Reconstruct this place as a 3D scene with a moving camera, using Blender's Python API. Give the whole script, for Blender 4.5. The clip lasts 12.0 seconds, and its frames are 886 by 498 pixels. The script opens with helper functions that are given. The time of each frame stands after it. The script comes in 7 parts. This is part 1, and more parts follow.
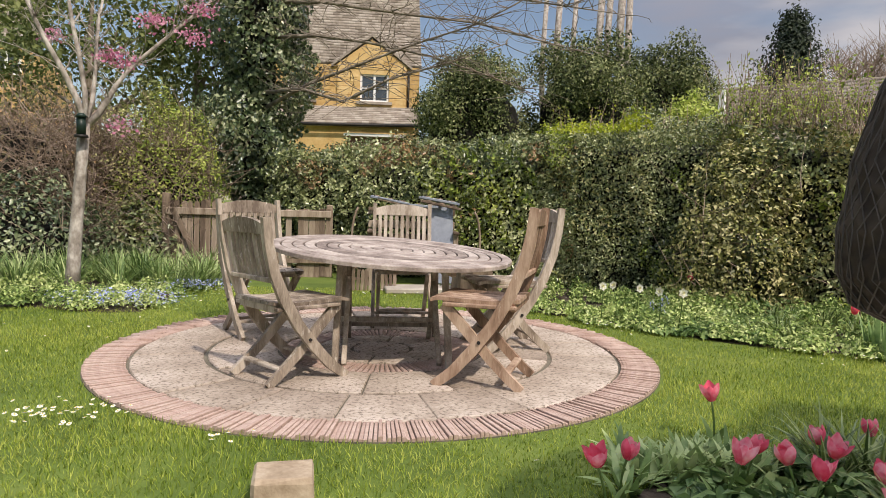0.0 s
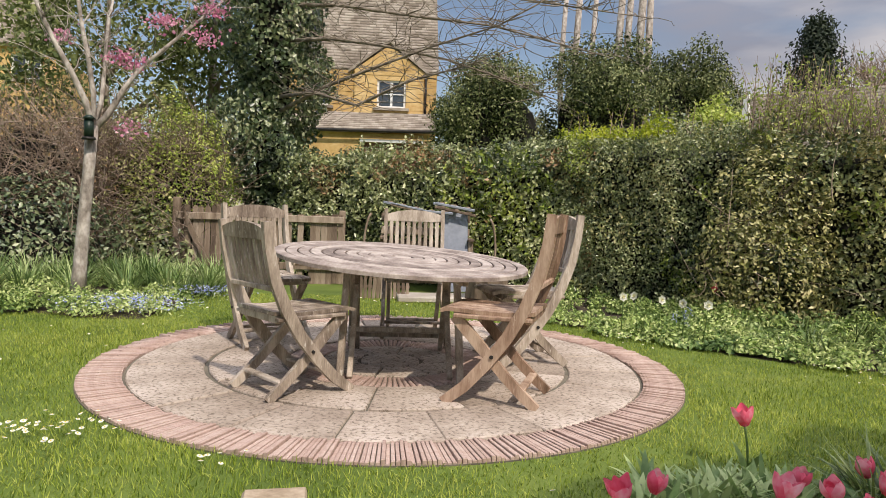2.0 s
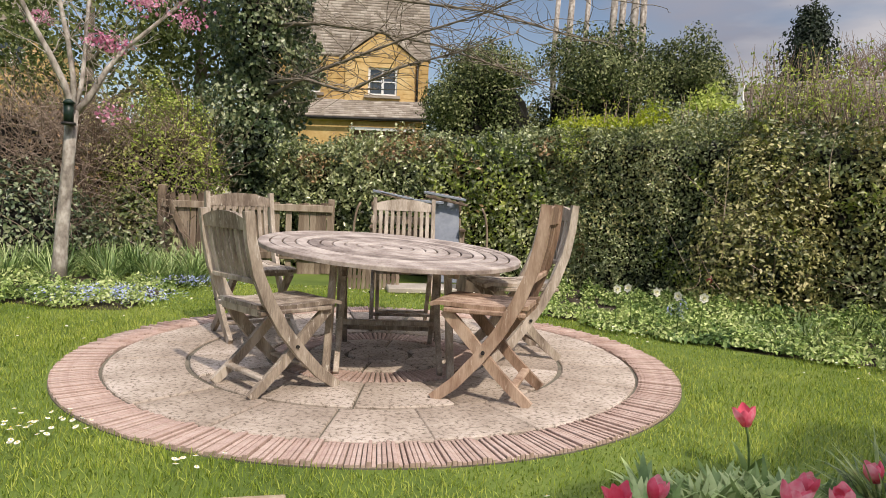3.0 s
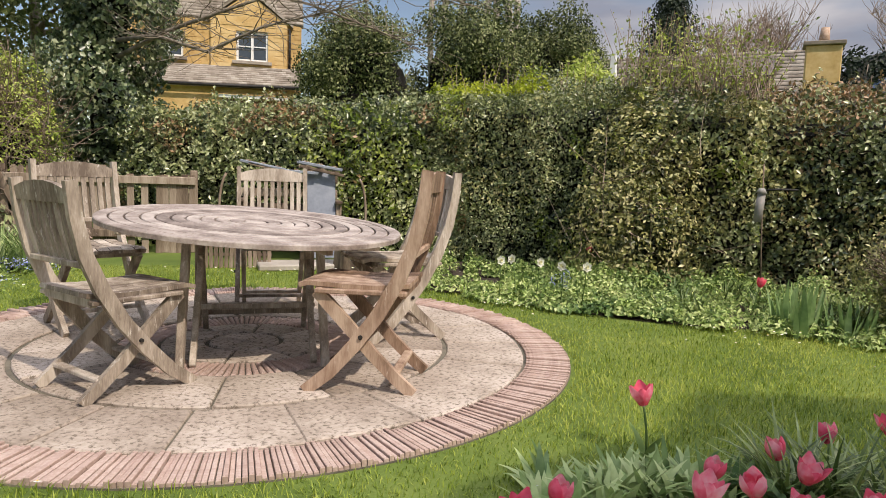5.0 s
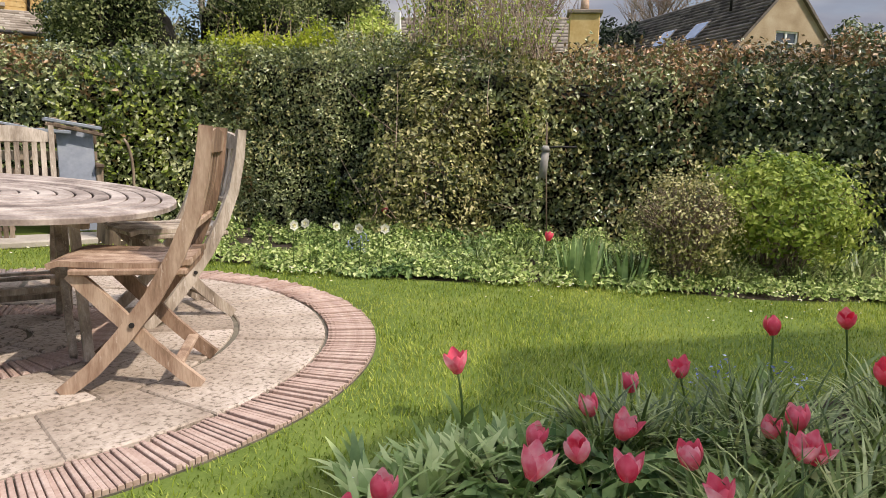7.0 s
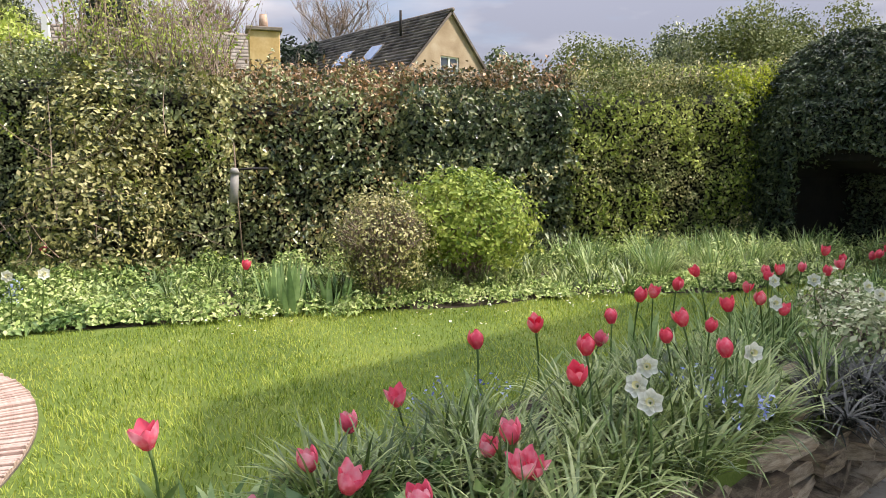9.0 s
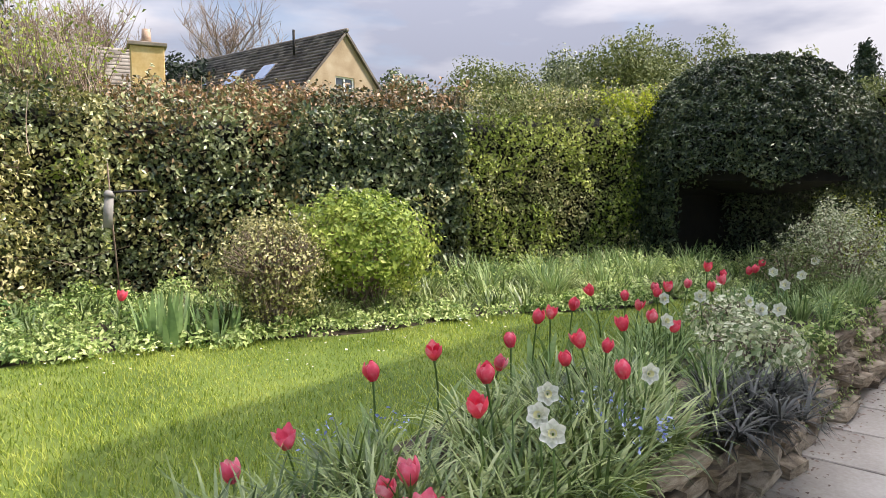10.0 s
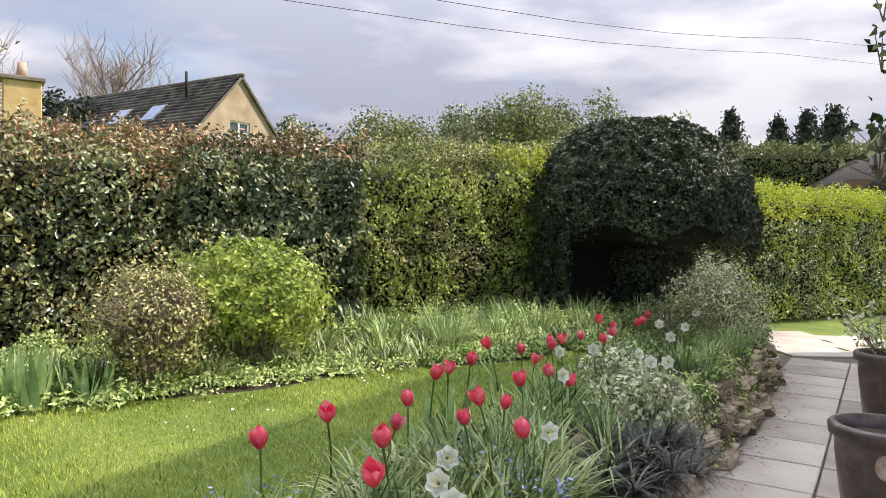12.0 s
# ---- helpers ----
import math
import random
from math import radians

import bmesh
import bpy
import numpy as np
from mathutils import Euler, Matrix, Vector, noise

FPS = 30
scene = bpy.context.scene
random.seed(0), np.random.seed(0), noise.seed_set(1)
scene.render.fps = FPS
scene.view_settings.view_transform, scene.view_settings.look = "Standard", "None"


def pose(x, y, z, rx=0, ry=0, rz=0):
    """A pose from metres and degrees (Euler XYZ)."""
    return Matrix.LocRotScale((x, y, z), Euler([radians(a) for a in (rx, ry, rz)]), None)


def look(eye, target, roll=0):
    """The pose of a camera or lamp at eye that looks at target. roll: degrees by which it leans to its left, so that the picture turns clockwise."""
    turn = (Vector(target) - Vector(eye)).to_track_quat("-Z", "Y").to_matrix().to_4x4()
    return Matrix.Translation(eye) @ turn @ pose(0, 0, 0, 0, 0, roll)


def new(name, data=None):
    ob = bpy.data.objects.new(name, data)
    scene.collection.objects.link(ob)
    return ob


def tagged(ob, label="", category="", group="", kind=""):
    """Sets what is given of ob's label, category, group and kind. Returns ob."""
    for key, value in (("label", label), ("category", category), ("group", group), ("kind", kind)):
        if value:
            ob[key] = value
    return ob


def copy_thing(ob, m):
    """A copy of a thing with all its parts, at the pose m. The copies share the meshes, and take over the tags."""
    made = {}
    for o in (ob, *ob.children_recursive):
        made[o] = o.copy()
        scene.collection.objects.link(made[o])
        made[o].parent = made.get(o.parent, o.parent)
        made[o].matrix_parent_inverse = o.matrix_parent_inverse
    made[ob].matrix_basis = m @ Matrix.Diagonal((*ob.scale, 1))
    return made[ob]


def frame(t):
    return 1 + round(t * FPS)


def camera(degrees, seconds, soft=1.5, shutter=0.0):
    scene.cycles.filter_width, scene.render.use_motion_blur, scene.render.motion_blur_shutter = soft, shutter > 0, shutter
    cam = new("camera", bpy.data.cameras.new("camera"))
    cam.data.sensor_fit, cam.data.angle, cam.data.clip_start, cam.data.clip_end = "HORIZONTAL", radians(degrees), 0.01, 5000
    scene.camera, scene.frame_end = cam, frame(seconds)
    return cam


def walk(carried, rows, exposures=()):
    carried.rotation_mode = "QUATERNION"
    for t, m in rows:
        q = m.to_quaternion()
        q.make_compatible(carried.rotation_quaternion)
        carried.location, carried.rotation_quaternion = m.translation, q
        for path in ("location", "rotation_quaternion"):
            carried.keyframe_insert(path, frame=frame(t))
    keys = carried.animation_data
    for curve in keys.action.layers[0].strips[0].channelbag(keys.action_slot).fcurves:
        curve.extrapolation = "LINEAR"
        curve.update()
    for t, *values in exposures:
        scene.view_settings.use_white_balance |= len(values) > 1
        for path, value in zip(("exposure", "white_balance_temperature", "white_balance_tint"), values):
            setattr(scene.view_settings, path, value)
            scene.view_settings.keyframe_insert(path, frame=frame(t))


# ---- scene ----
cam = camera(65.8, 12.0, soft=0.7)
PATH = [
    (0, (-0.053, -4.468, 0.973), (0.143, -2.482, 0.842), 1.6),
    (0.5, (-0.039, -4.42, 0.964), (0.139, -2.432, 0.844), 1.4),
    (1, (-0.024, -4.356, 0.97), (0.136, -2.365, 0.861), 1.5),
    (1.5, (-0.014, -4.318, 0.98), (0.133, -2.326, 0.873), 1.9),
    (2, (-0.007, -4.266, 0.965), (0.14, -2.274, 0.853), 2.0),
    (2.5, (-0.009, -4.183, 0.956), (0.15, -2.193, 0.832), 2.0),
    (2.7, (-0.003, -4.166, 0.969), (0.157, -2.177, 0.836), 2.2),
    (4.3, (0.039, -3.929, 0.96), (0.403, -1.969, 0.793), 1.6),
    (4.5, (0.045, -3.896, 0.955), (0.453, -1.946, 0.78), 1.6),
    (5, (0.081, -3.808, 0.943), (0.596, -1.887, 0.733), 1.9),
    (5.5, (0.122, -3.748, 0.932), (0.747, -1.864, 0.692), 2.2),
    (6, (0.132, -3.702, 0.925), (0.893, -1.872, 0.66), 2.4),
    (6.5, (0.141, -3.628, 0.928), (1.05, -1.869, 0.642), 2.2),
    (6.7, (0.14, -3.6, 0.925), (1.111, -1.876, 0.632), 2.0),
    (8.3, (0.175, -3.473, 0.943), (1.663, -2.17, 0.645), 0.4),
    (8.5, (0.198, -3.458, 0.947), (1.747, -2.224, 0.664), 0.3),
    (9, (0.273, -3.417, 0.955), (1.95, -2.355, 0.713), 0.1),
    (9.5, (0.333, -3.392, 0.961), (2.098, -2.476, 0.749), -0.0),
    (10, (0.386, -3.375, 0.961), (2.207, -2.569, 0.778), -0.1),
    (10.5, (0.404, -3.372, 0.97), (2.266, -2.658, 0.823), -0.0),
    (11, (0.417, -3.363, 0.975), (2.31, -2.727, 0.87), 0.2),
    (11.5, (0.434, -3.35, 0.977), (2.35, -2.778, 0.911), 0.6),
    (12, (0.456, -3.343, 0.979), (2.386, -2.817, 0.939), 0.9),
]
walk(cam, [(t, look(eye, target, roll)) for t, eye, target, roll in PATH],
     exposures=((0, -0.55, 7100, 16), (6.7, -0.45, 7100, 16), (8.3, -0.1, 7000, 17), (9.7, 0.22, 6900, 17), (12, 0.22, 6950, 16)))

# ---- sky and sun ----
SUN_AZ = (0.42, -0.907)      # towards the sun, on plan
SUN_EL = radians(48)
world = bpy.data.worlds.new("sky")
scene.world = world
world.use_nodes = True
wt = world.node_tree
wt.nodes.clear()


def wnode(kind, **values):
    n = wt.nodes.new(kind)
    for k, v in values.items():
        n.inputs[k].default_value = v
    return n


w_out = wnode("ShaderNodeOutputWorld")
w_bg = wnode("ShaderNodeBackground", Strength=0.152)
w_sky = wnode("ShaderNodeTexSky")
w_sky.sky_type = "NISHITA"
w_sky.sun_disc = False
w_sky.sun_elevation = SUN_EL
w_sky.sun_rotation = math.atan2(SUN_AZ[0], SUN_AZ[1])
w_sky.dust_density = 0.6
w_co = wnode("ShaderNodeTexCoord")
w_map = wnode("ShaderNodeMapping", Scale=(1.0, 1.0, 3.6), Location=(0.6, 0.25, 0.1))
w_n1 = wnode("ShaderNodeTexNoise", Scale=1.9, Detail=7.0, Roughness=0.52)
w_r1 = wt.nodes.new("ShaderNodeValToRGB")
w_r1.color_ramp.elements[0].position = 0.415
w_r1.color_ramp.elements[1].position = 0.56
w_n2 = wnode("ShaderNodeTexNoise", Scale=3.1, Detail=5.0)
w_r2 = wt.nodes.new("ShaderNodeValToRGB")
w_r2.color_ramp.elements[0].position = 0.42
w_r2.color_ramp.elements[0].color = (2.7, 3.05, 3.9, 1)
w_r2.color_ramp.elements[1].position = 0.62
w_r2.color_ramp.elements[1].color = (5.0, 5.25, 5.8, 1)
w_mix = wt.nodes.new("ShaderNodeMix")
w_mix.data_type = "RGBA"
wl = wt.links.new
wl(w_co.outputs["Generated"], w_map.inputs["Vector"])
wl(w_map.outputs[0], w_n1.inputs["Vector"])
wl(w_map.outputs[0], w_n2.inputs["Vector"])
# more cloud towards the east than in the north; overhead, out of view, cloud is added and brightens towards the zenith
# to fill the shade
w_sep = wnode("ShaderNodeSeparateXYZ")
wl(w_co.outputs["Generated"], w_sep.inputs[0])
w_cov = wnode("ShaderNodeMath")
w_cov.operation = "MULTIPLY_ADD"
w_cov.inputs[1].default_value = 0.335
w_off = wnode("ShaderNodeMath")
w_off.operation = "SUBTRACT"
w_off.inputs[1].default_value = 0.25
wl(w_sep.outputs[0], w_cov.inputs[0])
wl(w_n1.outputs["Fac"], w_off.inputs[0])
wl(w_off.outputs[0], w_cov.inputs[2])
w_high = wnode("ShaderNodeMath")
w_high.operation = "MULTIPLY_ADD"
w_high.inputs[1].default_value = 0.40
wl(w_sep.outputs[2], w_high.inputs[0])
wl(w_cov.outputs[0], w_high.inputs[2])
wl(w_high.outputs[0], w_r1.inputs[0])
wl(w_n2.outputs["Fac"], w_r2.inputs[0])
w_up = wnode("ShaderNodeMath")
w_up.operation = "MULTIPLY_ADD"
w_up.inputs[1].default_value = 5.4
w_up.inputs[2].default_value = 0.85
w_pow = wnode("ShaderNodeMath")
w_pow.operation = "POWER"
w_pow.inputs[1].default_value = 2.3
w_pos = wnode("ShaderNodeMath")
w_pos.operation = "MAXIMUM"
w_pos.inputs[1].default_value = 0.0
wl(w_sep.outputs[2], w_pos.inputs[0])
wl(w_pos.outputs[0], w_pow.inputs[0])
wl(w_pow.outputs[0], w_up.inputs[0])
w_lum = wnode("ShaderNodeVectorMath")
w_lum.operation = "SCALE"
wl(w_r2.outputs[0], w_lum.inputs[0])
wl(w_up.outputs[0], w_lum.inputs["Scale"])
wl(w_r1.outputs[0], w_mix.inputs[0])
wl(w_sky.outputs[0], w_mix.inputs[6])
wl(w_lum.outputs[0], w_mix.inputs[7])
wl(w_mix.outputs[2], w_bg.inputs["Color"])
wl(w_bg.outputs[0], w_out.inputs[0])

sun = new("sun", bpy.data.lights.new("sun", "SUN"))
sun.data.energy = 5.0
sun.data.angle = radians(0.6)
sun.data.color = (1.0, 0.955, 0.87)
c = math.cos(SUN_EL)
sun.matrix_world = look((SUN_AZ[0] * c * 30, SUN_AZ[1] * c * 30, math.sin(SUN_EL) * 30), (0, 0, 0))

# ---- materials ----


def mat(name, colors, scale=8.0, rough=0.8, bump=0.2, fine=60.0, island=0.0, sheen=0.0, objrand=0.0, translucent=0.0,
        speck=None, metal=0.0, spec=0.3, coords="Object", stretch=(1, 1, 1)):
    """A procedural surface: colour varies at a large and a fine scale, with relief and, for pieces, a shift from piece to piece."""
    m = bpy.data.materials.new(name)
    m.use_nodes = True
    t = m.node_tree
    link = t.links.new
    b = t.nodes["Principled BSDF"]
    b.inputs["Roughness"].default_value = rough
    b.inputs["Metallic"].default_value = metal
    b.inputs["Specular IOR Level"].default_value = spec
    co = t.nodes.new("ShaderNodeTexCoord")
    mp = t.nodes.new("ShaderNodeMapping")
    mp.inputs["Scale"].default_value = stretch
    link(co.outputs[coords], mp.inputs[0])
    n1 = t.nodes.new("ShaderNodeTexNoise")
    n1.inputs["Scale"].default_value = scale
    n1.inputs["Detail"].default_value = 4
    n2 = t.nodes.new("ShaderNodeTexNoise")
    n2.inputs["Scale"].default_value = fine
    n2.inputs["Detail"].default_value = 3
    link(mp.outputs[0], n1.inputs["Vector"])
    link(mp.outputs[0], n2.inputs["Vector"])
    add = t.nodes.new("ShaderNodeMath")
    add.operation = "MULTIPLY_ADD"
    add.inputs[1].default_value = 0.35
    link(n2.outputs["Fac"], add.inputs[0])
    sub = t.nodes.new("ShaderNodeMath")
    sub.operation = "ADD"
    sub.inputs[1].default_value = -0.175
    link(n1.outputs["Fac"], sub.inputs[0])
    link(sub.outputs[0], add.inputs[2])
    last = add.outputs[0]
    for amount, source in ((island, "island"), (objrand, "object")):
        if amount:
            r = t.nodes.new("ShaderNodeNewGeometry" if source == "island" else "ShaderNodeObjectInfo")
            k = t.nodes.new("ShaderNodeMath")
            k.operation = "MULTIPLY_ADD"
            k.inputs[1].default_value = amount
            link(r.outputs["Random Per Island" if source == "island" else "Random"], k.inputs[0])
            s2 = t.nodes.new("ShaderNodeMath")
            s2.operation = "SUBTRACT"
            s2.inputs[1].default_value = amount / 2
            link(last, s2.inputs[0])
            link(s2.outputs[0], k.inputs[2])
            last = k.outputs[0]
    ramp = t.nodes.new("ShaderNodeValToRGB")
    el = ramp.color_ramp.elements
    for i, col in enumerate(colors):
        pos = 0.25 + 0.5 * i / max(1, len(colors) - 1)
        e = el[i] if i < 2 else el.new(pos)
        e.position = pos
        e.color = (*col, 1)
    link(last, ramp.inputs[0])
    colour = ramp.outputs[0]
    if speck:
        v = t.nodes.new("ShaderNodeTexNoise")
        v.inputs["Scale"].default_value = speck[1]
        v.inputs["Detail"].default_value = 6
        v.inputs["Roughness"].default_value = 0.68
        link(mp.outputs[0], v.inputs["Vector"])
        rr = t.nodes.new("ShaderNodeValToRGB")
        rr.color_ramp.elements[0].position = speck[2]
        rr.color_ramp.elements[1].position = speck[2] + 0.11
        link(v.outputs["Fac"], rr.inputs[0])
        mx = t.nodes.new("ShaderNodeMix")
        mx.data_type = "RGBA"
        link(rr.outputs[0], mx.inputs[0])
        link(colour, mx.inputs[6])
        mx.inputs[7].default_value = (*speck[0], 1)
        colour = mx.outputs[2]
    link(colour, b.inputs["Base Color"])
    if bump:
        bp = t.nodes.new("ShaderNodeBump")
        bp.inputs["Strength"].default_value = bump
        bp.inputs["Distance"].default_value = 0.01
        link(add.outputs[0], bp.inputs["Height"])
        link(bp.outputs[0], b.inputs["Normal"])
    if translucent:
        tr = t.nodes.new("ShaderNodeBsdfTranslucent")
        link(colour, tr.inputs["Color"])
        ms = t.nodes.new("ShaderNodeMixShader")
        ms.inputs[0].default_value = translucent
        link(b.outputs[0], ms.inputs[1])
        link(tr.outputs[0], ms.inputs[2])
        link(ms.outputs[0], t.nodes["Material Output"].inputs[0])
    return m


M_LAWN = mat("lawn_soil", [(0.06, 0.095, 0.016), (0.11, 0.16, 0.028), (0.18, 0.22, 0.05)], 1.3, 0.95, 0.5, 90)
M_GRASS = mat("grass_blade", [(0.13, 0.20, 0.026), (0.28, 0.355, 0.045), (0.46, 0.49, 0.11)], 0.9, 0.5, 0, 9, island=0.55, translucent=0.35, spec=0.2)
M_SOIL = mat("soil", [(0.025, 0.018, 0.012), (0.05, 0.037, 0.025), (0.09, 0.07, 0.05)], 6, 0.95, 0.9, 70)
M_PAVE = mat("paving_stone", [(0.27, 0.235, 0.19), (0.39, 0.345, 0.285), (0.50, 0.455, 0.39)], 1.6, 0.8, 0.25, 45, objrand=0.25)
M_JOINT = mat("joint_dirt", [(0.09, 0.08, 0.06), (0.20, 0.175, 0.13)], 9, 0.95, 0.6, 80)
M_SETT = mat("patio_stone", [(0.25, 0.195, 0.15), (0.43, 0.355, 0.285), (0.60, 0.515, 0.44)], 2.2, 0.85, 0.6, 50, objrand=0.14,
             speck=((0.17, 0.135, 0.10), 40.0, 0.51))
M_BRICK = mat("patio_brick", [(0.29, 0.19, 0.15), (0.44, 0.32, 0.265), (0.60, 0.49, 0.42)], 5, 0.85, 0.5, 70, objrand=0.12,
              speck=((0.17, 0.115, 0.085), 34.0, 0.57))
M_TEAK = mat("weathered_teak", [(0.14, 0.105, 0.078), (0.325, 0.265, 0.205), (0.56, 0.485, 0.40)], 5, 0.75, 0.35, 55, objrand=0.3, stretch=(3.0, 3.0, 0.6), speck=((0.66, 0.61, 0.53), 16.0, 0.60))
M_TEAKW = mat("warm_teak", [(0.13, 0.08, 0.05), (0.31, 0.20, 0.135), (0.50, 0.365, 0.265)], 5, 0.7, 0.35, 55, objrand=0.3, stretch=(3.0, 3.0, 0.6), speck=((0.62, 0.50, 0.40), 16.0, 0.62))
M_TOP = mat("grey_table_teak", [(0.13, 0.10, 0.085), (0.30, 0.245, 0.21), (0.52, 0.45, 0.395)], 7, 0.7, 0.35, 70, objrand=0.3)
M_FENCE = mat("weathered_fence", [(0.10, 0.07, 0.05), (0.235, 0.175, 0.125), (0.40, 0.325, 0.25)], 4, 0.85, 0.4, 40, objrand=0.4, stretch=(3, 3, 0.4))
M_HEDGE = mat("hedge_leaf", [(0.03, 0.055, 0.018), (0.19, 0.235, 0.08), (0.56, 0.58, 0.30)], 0.8, 0.30, 0, 7, island=0.45, translucent=0.12, spec=0.8)
M_HEDGEB = mat("bronze_leaf", [(0.045, 0.05, 0.02), (0.20, 0.165, 0.065), (0.46, 0.27, 0.14)], 0.9, 0.4, 0, 7, island=0.6, translucent=0.12, spec=0.5)
M_OLIVE = mat("olive_leaf", [(0.09, 0.10, 0.03), (0.35, 0.345, 0.11), (0.68, 0.61, 0.31)], 1.2, 0.45, 0, 9, island=0.6, translucent=0.2, spec=0.5)
M_LIME = mat("lime_leaf", [(0.11, 0.18, 0.03), (0.34, 0.43, 0.075), (0.62, 0.66, 0.19)], 1.5, 0.5, 0, 9, island=0.4, translucent=0.3)
M_YELLOW = mat("golden_leaf", [(0.18, 0.25, 0.025), (0.38, 0.45, 0.04), (0.58, 0.61, 0.07)], 1.5, 0.5, 0, 9, island=0.4, translucent=0.45)
M_YEW = mat("yew_leaf", [(0.014, 0.030, 0.014), (0.05, 0.08, 0.032), (0.14, 0.17, 0.075)], 2, 0.42, 0, 9, island=0.55, translucent=0.08, spec=0.5)
M_IVY = mat("ivy_leaf", [(0.024, 0.045, 0.02), (0.11, 0.16, 0.065), (0.40, 0.43, 0.24)], 1, 0.35, 0, 9, island=0.5, translucent=0.12, spec=0.6)
# near-black colour that paints in the deep shade behind the leaves
M_CORE = mat("inner_shade", [(0.006, 0.006, 0.004), (0.014, 0.012, 0.008)], 6, 0.95, 0.8, 30)
M_BARK = mat("bark", [(0.09, 0.07, 0.05), (0.20, 0.165, 0.125), (0.36, 0.31, 0.25)], 9, 0.85, 0.8, 40, stretch=(1, 1, 0.4))
M_PALEBARK = mat("pale_bark", [(0.14, 0.115, 0.095), (0.36, 0.315, 0.27), (0.62, 0.57, 0.51)], 12, 0.7, 0.6, 40, stretch=(1.2, 1.2, 0.7))
M_TWIG = mat("twig", [(0.13, 0.09, 0.065), (0.28, 0.205, 0.155), (0.43, 0.34, 0.27)], 5, 0.8, 0, 30, island=0.4)
M_STEMG = mat("green_stem", [(0.08, 0.14, 0.03), (0.14, 0.22, 0.06), (0.22, 0.31, 0.10)], 6, 0.5, 0, 30, island=0.3, translucent=0.15)
M_DAFLEAF = mat("strap_leaf", [(0.05, 0.09, 0.02), (0.18, 0.25, 0.065), (0.45, 0.50, 0.21)], 2, 0.4, 0, 30, island=0.45, translucent=0.2, spec=0.5)
M_IRIS = mat("iris_leaf", [(0.13, 0.22, 0.08), (0.28, 0.41, 0.16), (0.42, 0.54, 0.25)], 3, 0.5, 0, 30, island=0.3, translucent=0.25)
M_LOWLEAF = mat("border_leaf", [(0.10, 0.17, 0.045), (0.36, 0.48, 0.14), (0.68, 0.74, 0.34)], 1.2, 0.5, 0, 20, island=0.6, translucent=0.3, spec=0.2)
M_TULIPLEAF = mat("broad_leaf", [(0.07, 0.14, 0.04), (0.21, 0.31, 0.095), (0.44, 0.52, 0.23)], 3, 0.45, 0, 30, island=0.4, translucent=0.2)
M_RED = mat("red_petal", [(0.82, 0.04, 0.095), (0.93, 0.12, 0.19), (0.96, 0.42, 0.46)], 14, 0.42, 0.1, 60, objrand=0.25, translucent=0.3)
M_PINK = mat("pink_petal", [(0.80, 0.08, 0.16), (0.90, 0.20, 0.29), (0.95, 0.60, 0.63)], 14, 0.42, 0.1, 60, objrand=0.3, translucent=0.35)
M_WHITE = mat("white_petal", [(0.72, 0.72, 0.60), (0.84, 0.84, 0.76), (0.9, 0.9, 0.86)], 14, 0.5, 0.1, 60, translucent=0.3)
M_CREAM = mat("cream_cup", [(0.80, 0.74, 0.36), (0.86, 0.82, 0.55)], 14, 0.5, 0.1, 60, translucent=0.2)
M_BLUE = mat("blue_petal", [(0.18, 0.22, 0.55), (0.33, 0.39, 0.72), (0.60, 0.65, 0.86)], 14, 0.5, 0, 60, island=0.5, translucent=0.2)
M_BLOSSOM = mat("pink_blossom", [(0.55, 0.16, 0.29), (0.70, 0.30, 0.42), (0.82, 0.52, 0.60)], 9, 0.5, 0, 50, island=0.5, translucent=0.35)
M_DAISYY = mat("yellow_disc", [(0.75, 0.50, 0.03), (0.85, 0.62, 0.06)], 20, 0.6, 0, 60)
M_CREAMLEAF = mat("variegated_leaf", [(0.17, 0.23, 0.09), (0.50, 0.53, 0.29), (0.78, 0.77, 0.56)], 3, 0.55, 0, 20, island=0.6, translucent=0.2)
M_BLACKGRASS = mat("dark_leaf", [(0.018, 0.020, 0.016), (0.045, 0.047, 0.038), (0.11, 0.11, 0.09)], 3, 0.45, 0, 20, island=0.4)
M_STONE = mat("wall_stone", [(0.12, 0.088, 0.06), (0.28, 0.215, 0.145), (0.48, 0.39, 0.28)], 5, 0.85, 0.9, 35, objrand=0.45)
M_BLOCK = mat("sandstone_block", [(0.27, 0.20, 0.13), (0.42, 0.33, 0.23), (0.55, 0.46, 0.35)], 7, 0.85, 0.8, 60)
M_COTSWOLD = mat("golden_stone_wall", [(0.46, 0.29, 0.11), (0.60, 0.40, 0.165), (0.70, 0.51, 0.25)], 2.5, 0.85, 0.5, 14, objrand=0.3)
M_TILE = mat("stone_roof_tile", [(0.20, 0.165, 0.13), (0.31, 0.265, 0.215), (0.42, 0.37, 0.31)], 2, 0.85, 0.4, 14, objrand=0.4, island=0.4)
M_TILED = mat("dark_roof_tile", [(0.10, 0.085, 0.075), (0.17, 0.145, 0.125), (0.26, 0.225, 0.19)], 2, 0.85, 0.4, 14, island=0.45)
M_WPAINT = mat("white_paint", [(0.72, 0.72, 0.70), (0.82, 0.82, 0.80)], 5, 0.5, 0.1, 30)
M_BPAINT = mat("brown_paint", [(0.16, 0.08, 0.05), (0.24, 0.13, 0.09)], 5, 0.5, 0.1, 30)
M_GLASS = mat("dark_glass", [(0.02, 0.025, 0.03), (0.05, 0.06, 0.07)], 1, 0.06, 0, 5, spec=0.9)
